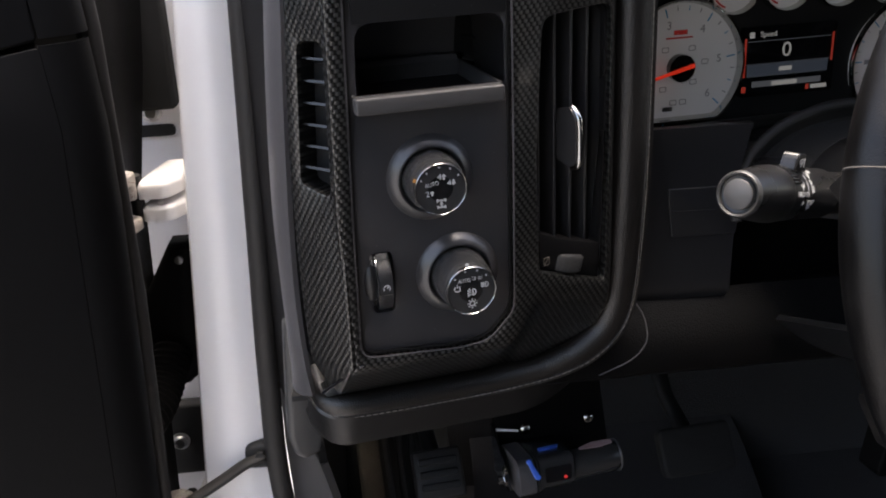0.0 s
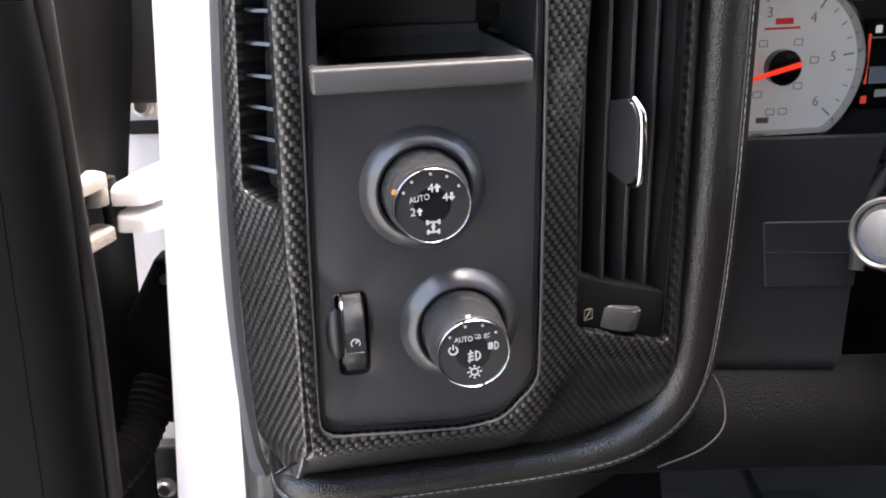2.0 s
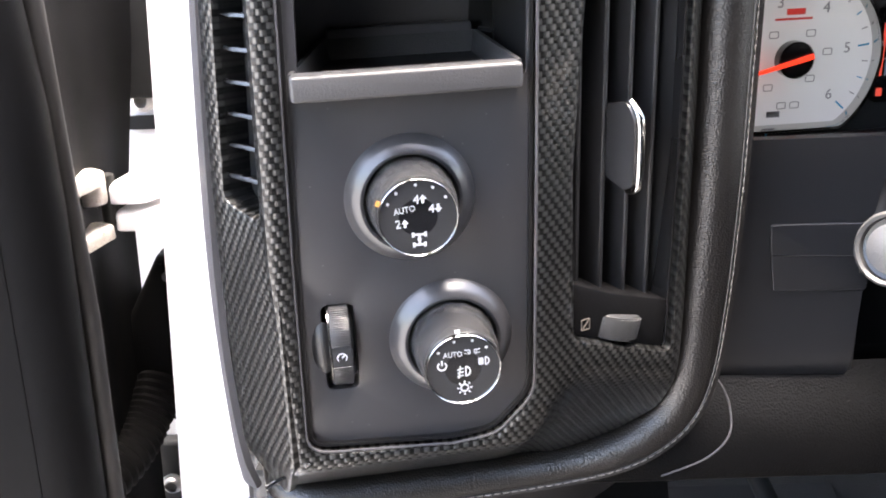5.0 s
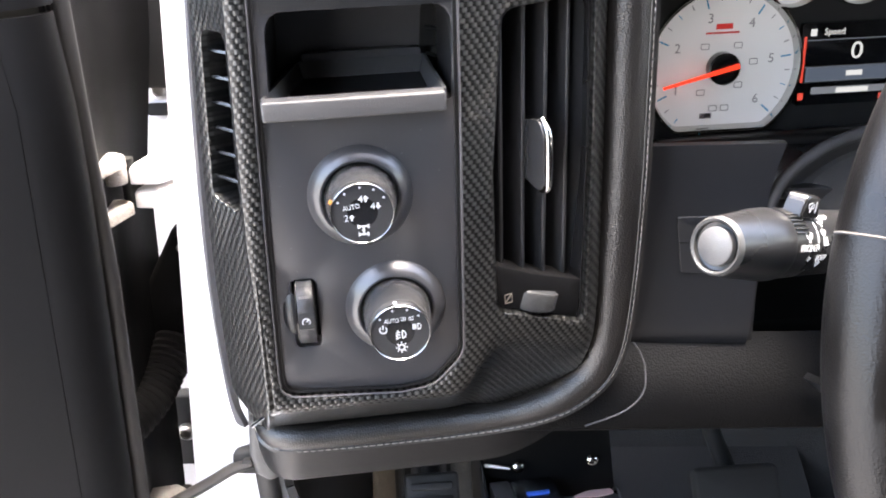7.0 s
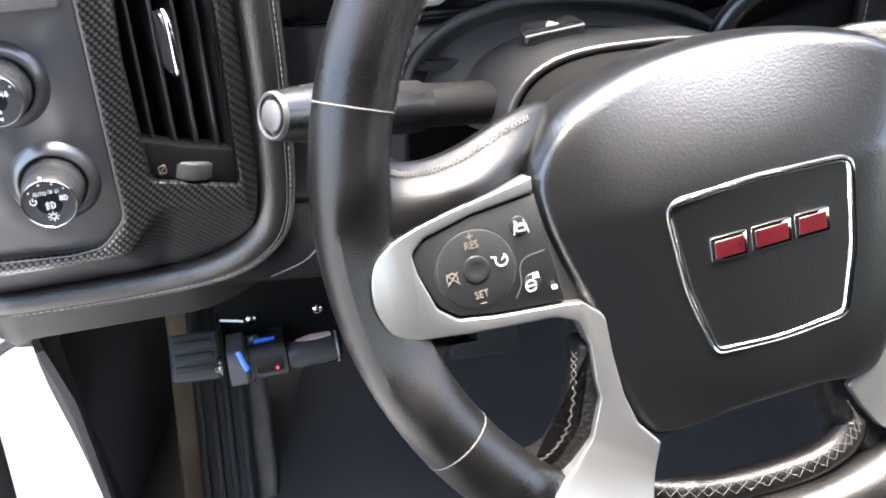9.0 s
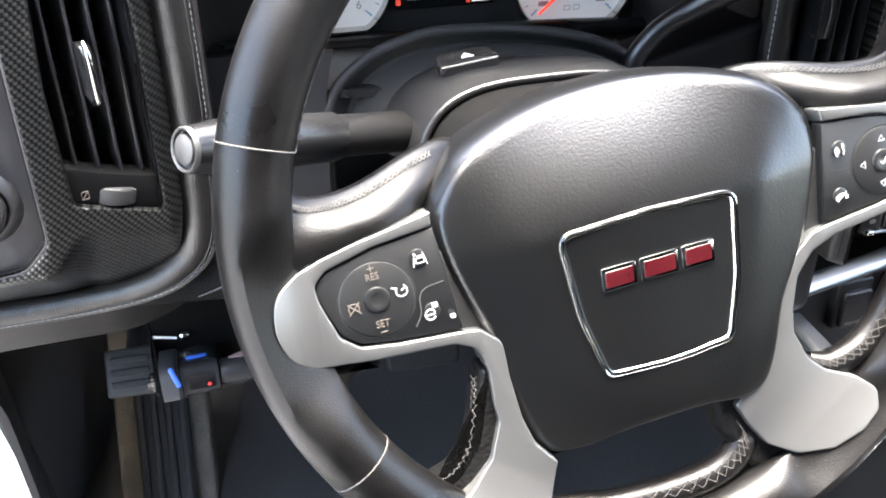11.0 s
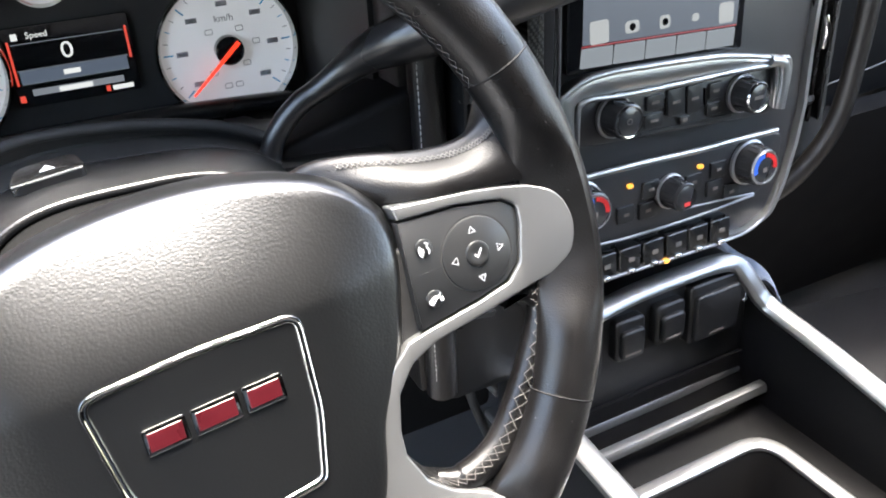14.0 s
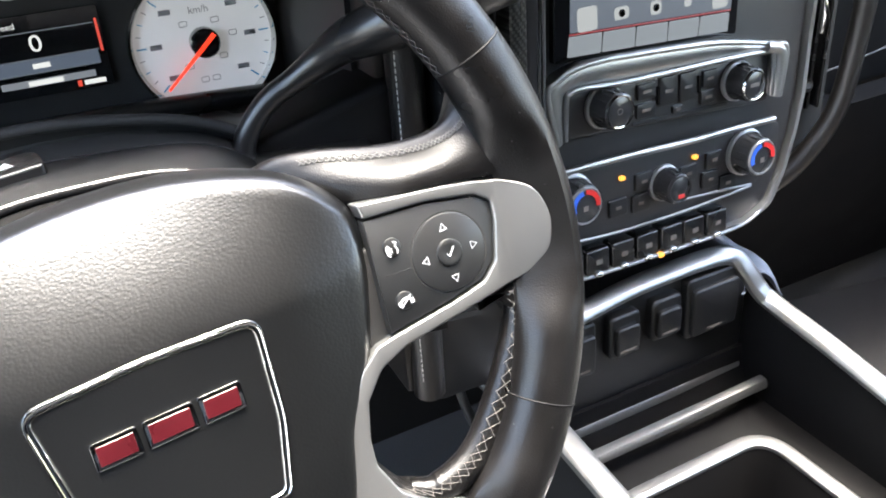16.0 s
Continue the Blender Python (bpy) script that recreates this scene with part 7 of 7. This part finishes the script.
part("thumb_wheel", moved(lathe([(0.0, 0), (0.0112, 0), (0.0120, 0.002), (0.0122, 0.036), (0.0105, 0.040), (0.0, 0.040)], 32), ACROSS), KNOB, brake_box, m=T(0.0152, -0.0080, 0.0085))
part("wheel_end", moved(lathe([(0.0124, 0), (0.0128, 0.0008), (0.0124, 0.0018), (0.0, 0.0018)], 32), ACROSS), CAP, brake_box, m=T(0.0535, -0.0080, 0.0085))
part("window", slab(rect(-0.0095, 0.0115, -0.0125, -0.0005, 0.002), 0.0232, 0.0241), GLOSS, brake_box)
part("red_light", lathe([(0.0014, 0.0), (0.0012, 0.0014), (0.0, 0.0016)], 10), RED_LED, brake_box, m=T(0.0062, -0.0098, 0.0238))
part("blue_button", slab(rect(-0.0022, 0.0022, -0.0085, 0.0085, 0.0020), 0.0, 0.003, 0.001), BLUE, brake_box, m=T(-0.0185, 0.0000, 0.0225) @ Matrix.Rotation(radians(22), 4, "Z") @ Matrix.Rotation(radians(-24), 4, "X"))
part("blue_slide", slab(rounded(mm([(-8, -2.4, 2), (8, -1.6, 2), (8.5, 1.2, 1), (-8, 1.0, 1)]), 0.001), 0.0, 0.0016, 0.0007), BLUE, brake_box, m=T(-0.0010, 0.0082, 0.0080) @ Matrix.Rotation(radians(-70), 4, "X"))
part("sticker", slab(rounded(mm([(-16, -2, 2), (4, -4, 3), (17, -2, 3), (15, 3, 2), (0, 3.5, 3)]), 0.001), 0.0, 0.0006), mat("faded_red_label", (0.42, 0.28, 0.27), 0.5), brake_box, "faded red and white sticker", T(0.0350, 0.0040, 0.0100) @ Matrix.Rotation(radians(-78), 4, "X"))
for x, y in ((-0.0085, 0.0161), (0.0452, 0.0150)):
    part("screw", lathe([(0.0050, 0), (0.0050, 0.0016), (0.0040, 0.0036), (0.0022, 0.0046), (0.0, 0.0049)], 18), CHROME, brake_box, "bright screw head", T(x, y, -0.0212))
part("nut", moved(lathe([(0.0052, 0), (0.0052, 0.0022), (0.0030, 0.0026), (0.0028, 0.0062), (0.0, 0.0066)], 6), Matrix.Rotation(radians(-90), 4, "Y")), CHROME, brake_box, "bright nut", T(-0.0354, -0.0110, 0.0050))
part("screw", moved(lathe([(0.0036, 0), (0.0036, 0.0022), (0.0020, 0.0034), (0.0, 0.0038)], 14), Matrix.Rotation(radians(-90), 4, "Y")), CHROME, brake_box, m=T(-0.0354, -0.0020, 0.0090))
part("bright_clip", slab(rounded(mm([(-9, 1.5, 0.6), (9, -2.4, 0.6), (9, -0.6, 0.6), (-9, 4, 0.6)]), 0.0005), 0.0, 0.0015, 0.0004), WHITE_PAINT, brake_box, "white plastic clip", T(-0.0235, 0.0170, -0.0200))

pedal = thing("parking_brake_pedal", face_frame((0.086, 0.700, 1.002), 6, 40), "black rubber-faced parking brake pedal", "pedal")
part("pad", slab(rect(-0.022, 0.022, -0.022, 0.022, 0.004), -0.012, 0.0, 0.003), RUBBER, pedal)
for k in range(3):
    part("tread", slab(rect(-0.017, 0.017, -0.014 + 0.011 * k, -0.008 + 0.011 * k, 0.002), 0, 0.003, 0.001), MATTE, pedal)
part("pedal_arm", tube([(0, 0.0, -0.012), (0, 0.05, -0.06), (0, 0.12, -0.08)], 0.008, 10), MATTE, pedal)

rest = thing("foot_rest", frame_of((0.055, 0.80, 0.80), (1, 0.1, 0), (0, 0.62, 0.78)), "ribbed black rubber foot rest in the footwell", "foot rest")
part("plate", slab(rect(-0.016, 0.042, -0.12, 0.20, 0.01), -0.02, 0.0, 0.004), RUBBER, rest)
rib = part("rib", slab(rect(-0.0042, 0.0042, -0.11, 0.19, 0.003), 0, 0.006, 0.0025), RUBBER, rest, m=T(-0.010, 0, 0))
for k in range(1, 4):
    again(rib, T(-0.010 + 0.0152 * k, 0, 0))
tagged(link_mesh("carpet_edge", slab(rect(-0.040, 0.064, -0.16, 0.22, 0.01), -0.04, -0.012, 0.006), CARPET_TAN), "dusty brown carpet round the foot rest", "carpet", kind="structure").matrix_world = frame_of((0.055, 0.80, 0.80), (1, 0.1, 0), (0, 0.62, 0.78))


def mat_sheet(s, t):
    return Vector((0.135 + 0.36 * s + 0.012 * math.sin(9 * t), 0.36 + 0.80 * t, 0.752 + 0.26 * max(0, t - 0.55) ** 1.6))


tagged(link_mesh("floor_mat", grid(mat_sheet, 20, 20, thick=0.008), CARPET), "dark charcoal carpet floor mat", "floor mat")
brake = thing("brake_pedal", face_frame((0.36, 0.80, 0.93), 6, 35), "black rubber brake pedal in the footwell", "pedal")
part("pad", slab(rect(-0.04, 0.04, -0.025, 0.025, 0.008), -0.012, 0, 0.004), VOID, brake)
part("pedal_arm", tube([(0, 0, -0.01), (0, 0.06, -0.06), (0, 0.24, -0.09)], 0.009, 10), MATTE, brake)
seat = thing("driver_seat", Matrix.Identity(4), "black leather driver's seat", "seat")
part("seat_base", slab(rounded([(0.24, -0.60), (0.66, -0.60), (0.66, -0.14), (0.24, -0.14)], 0.03), 0.742, 0.90, 0.01), MATTE, seat)
part("cushion", grid(lambda s, t: Vector((0.20 + 0.50 * s, -0.62 + 0.56 * t, 0.98 + 0.06 * math.sin(math.pi * s) * 0.4 - 0.10 * max(0, t - 0.8) * 4)), 14, 14, thick=0.12), SEAT, seat)
part("backrest", grid(lambda s, t: Vector((0.20 + 0.50 * s, -0.66 - 0.20 * t - 0.04 * math.sin(math.pi * s), 1.0 + 0.62 * t)), 14, 14, thick=0.10), SEAT, seat)
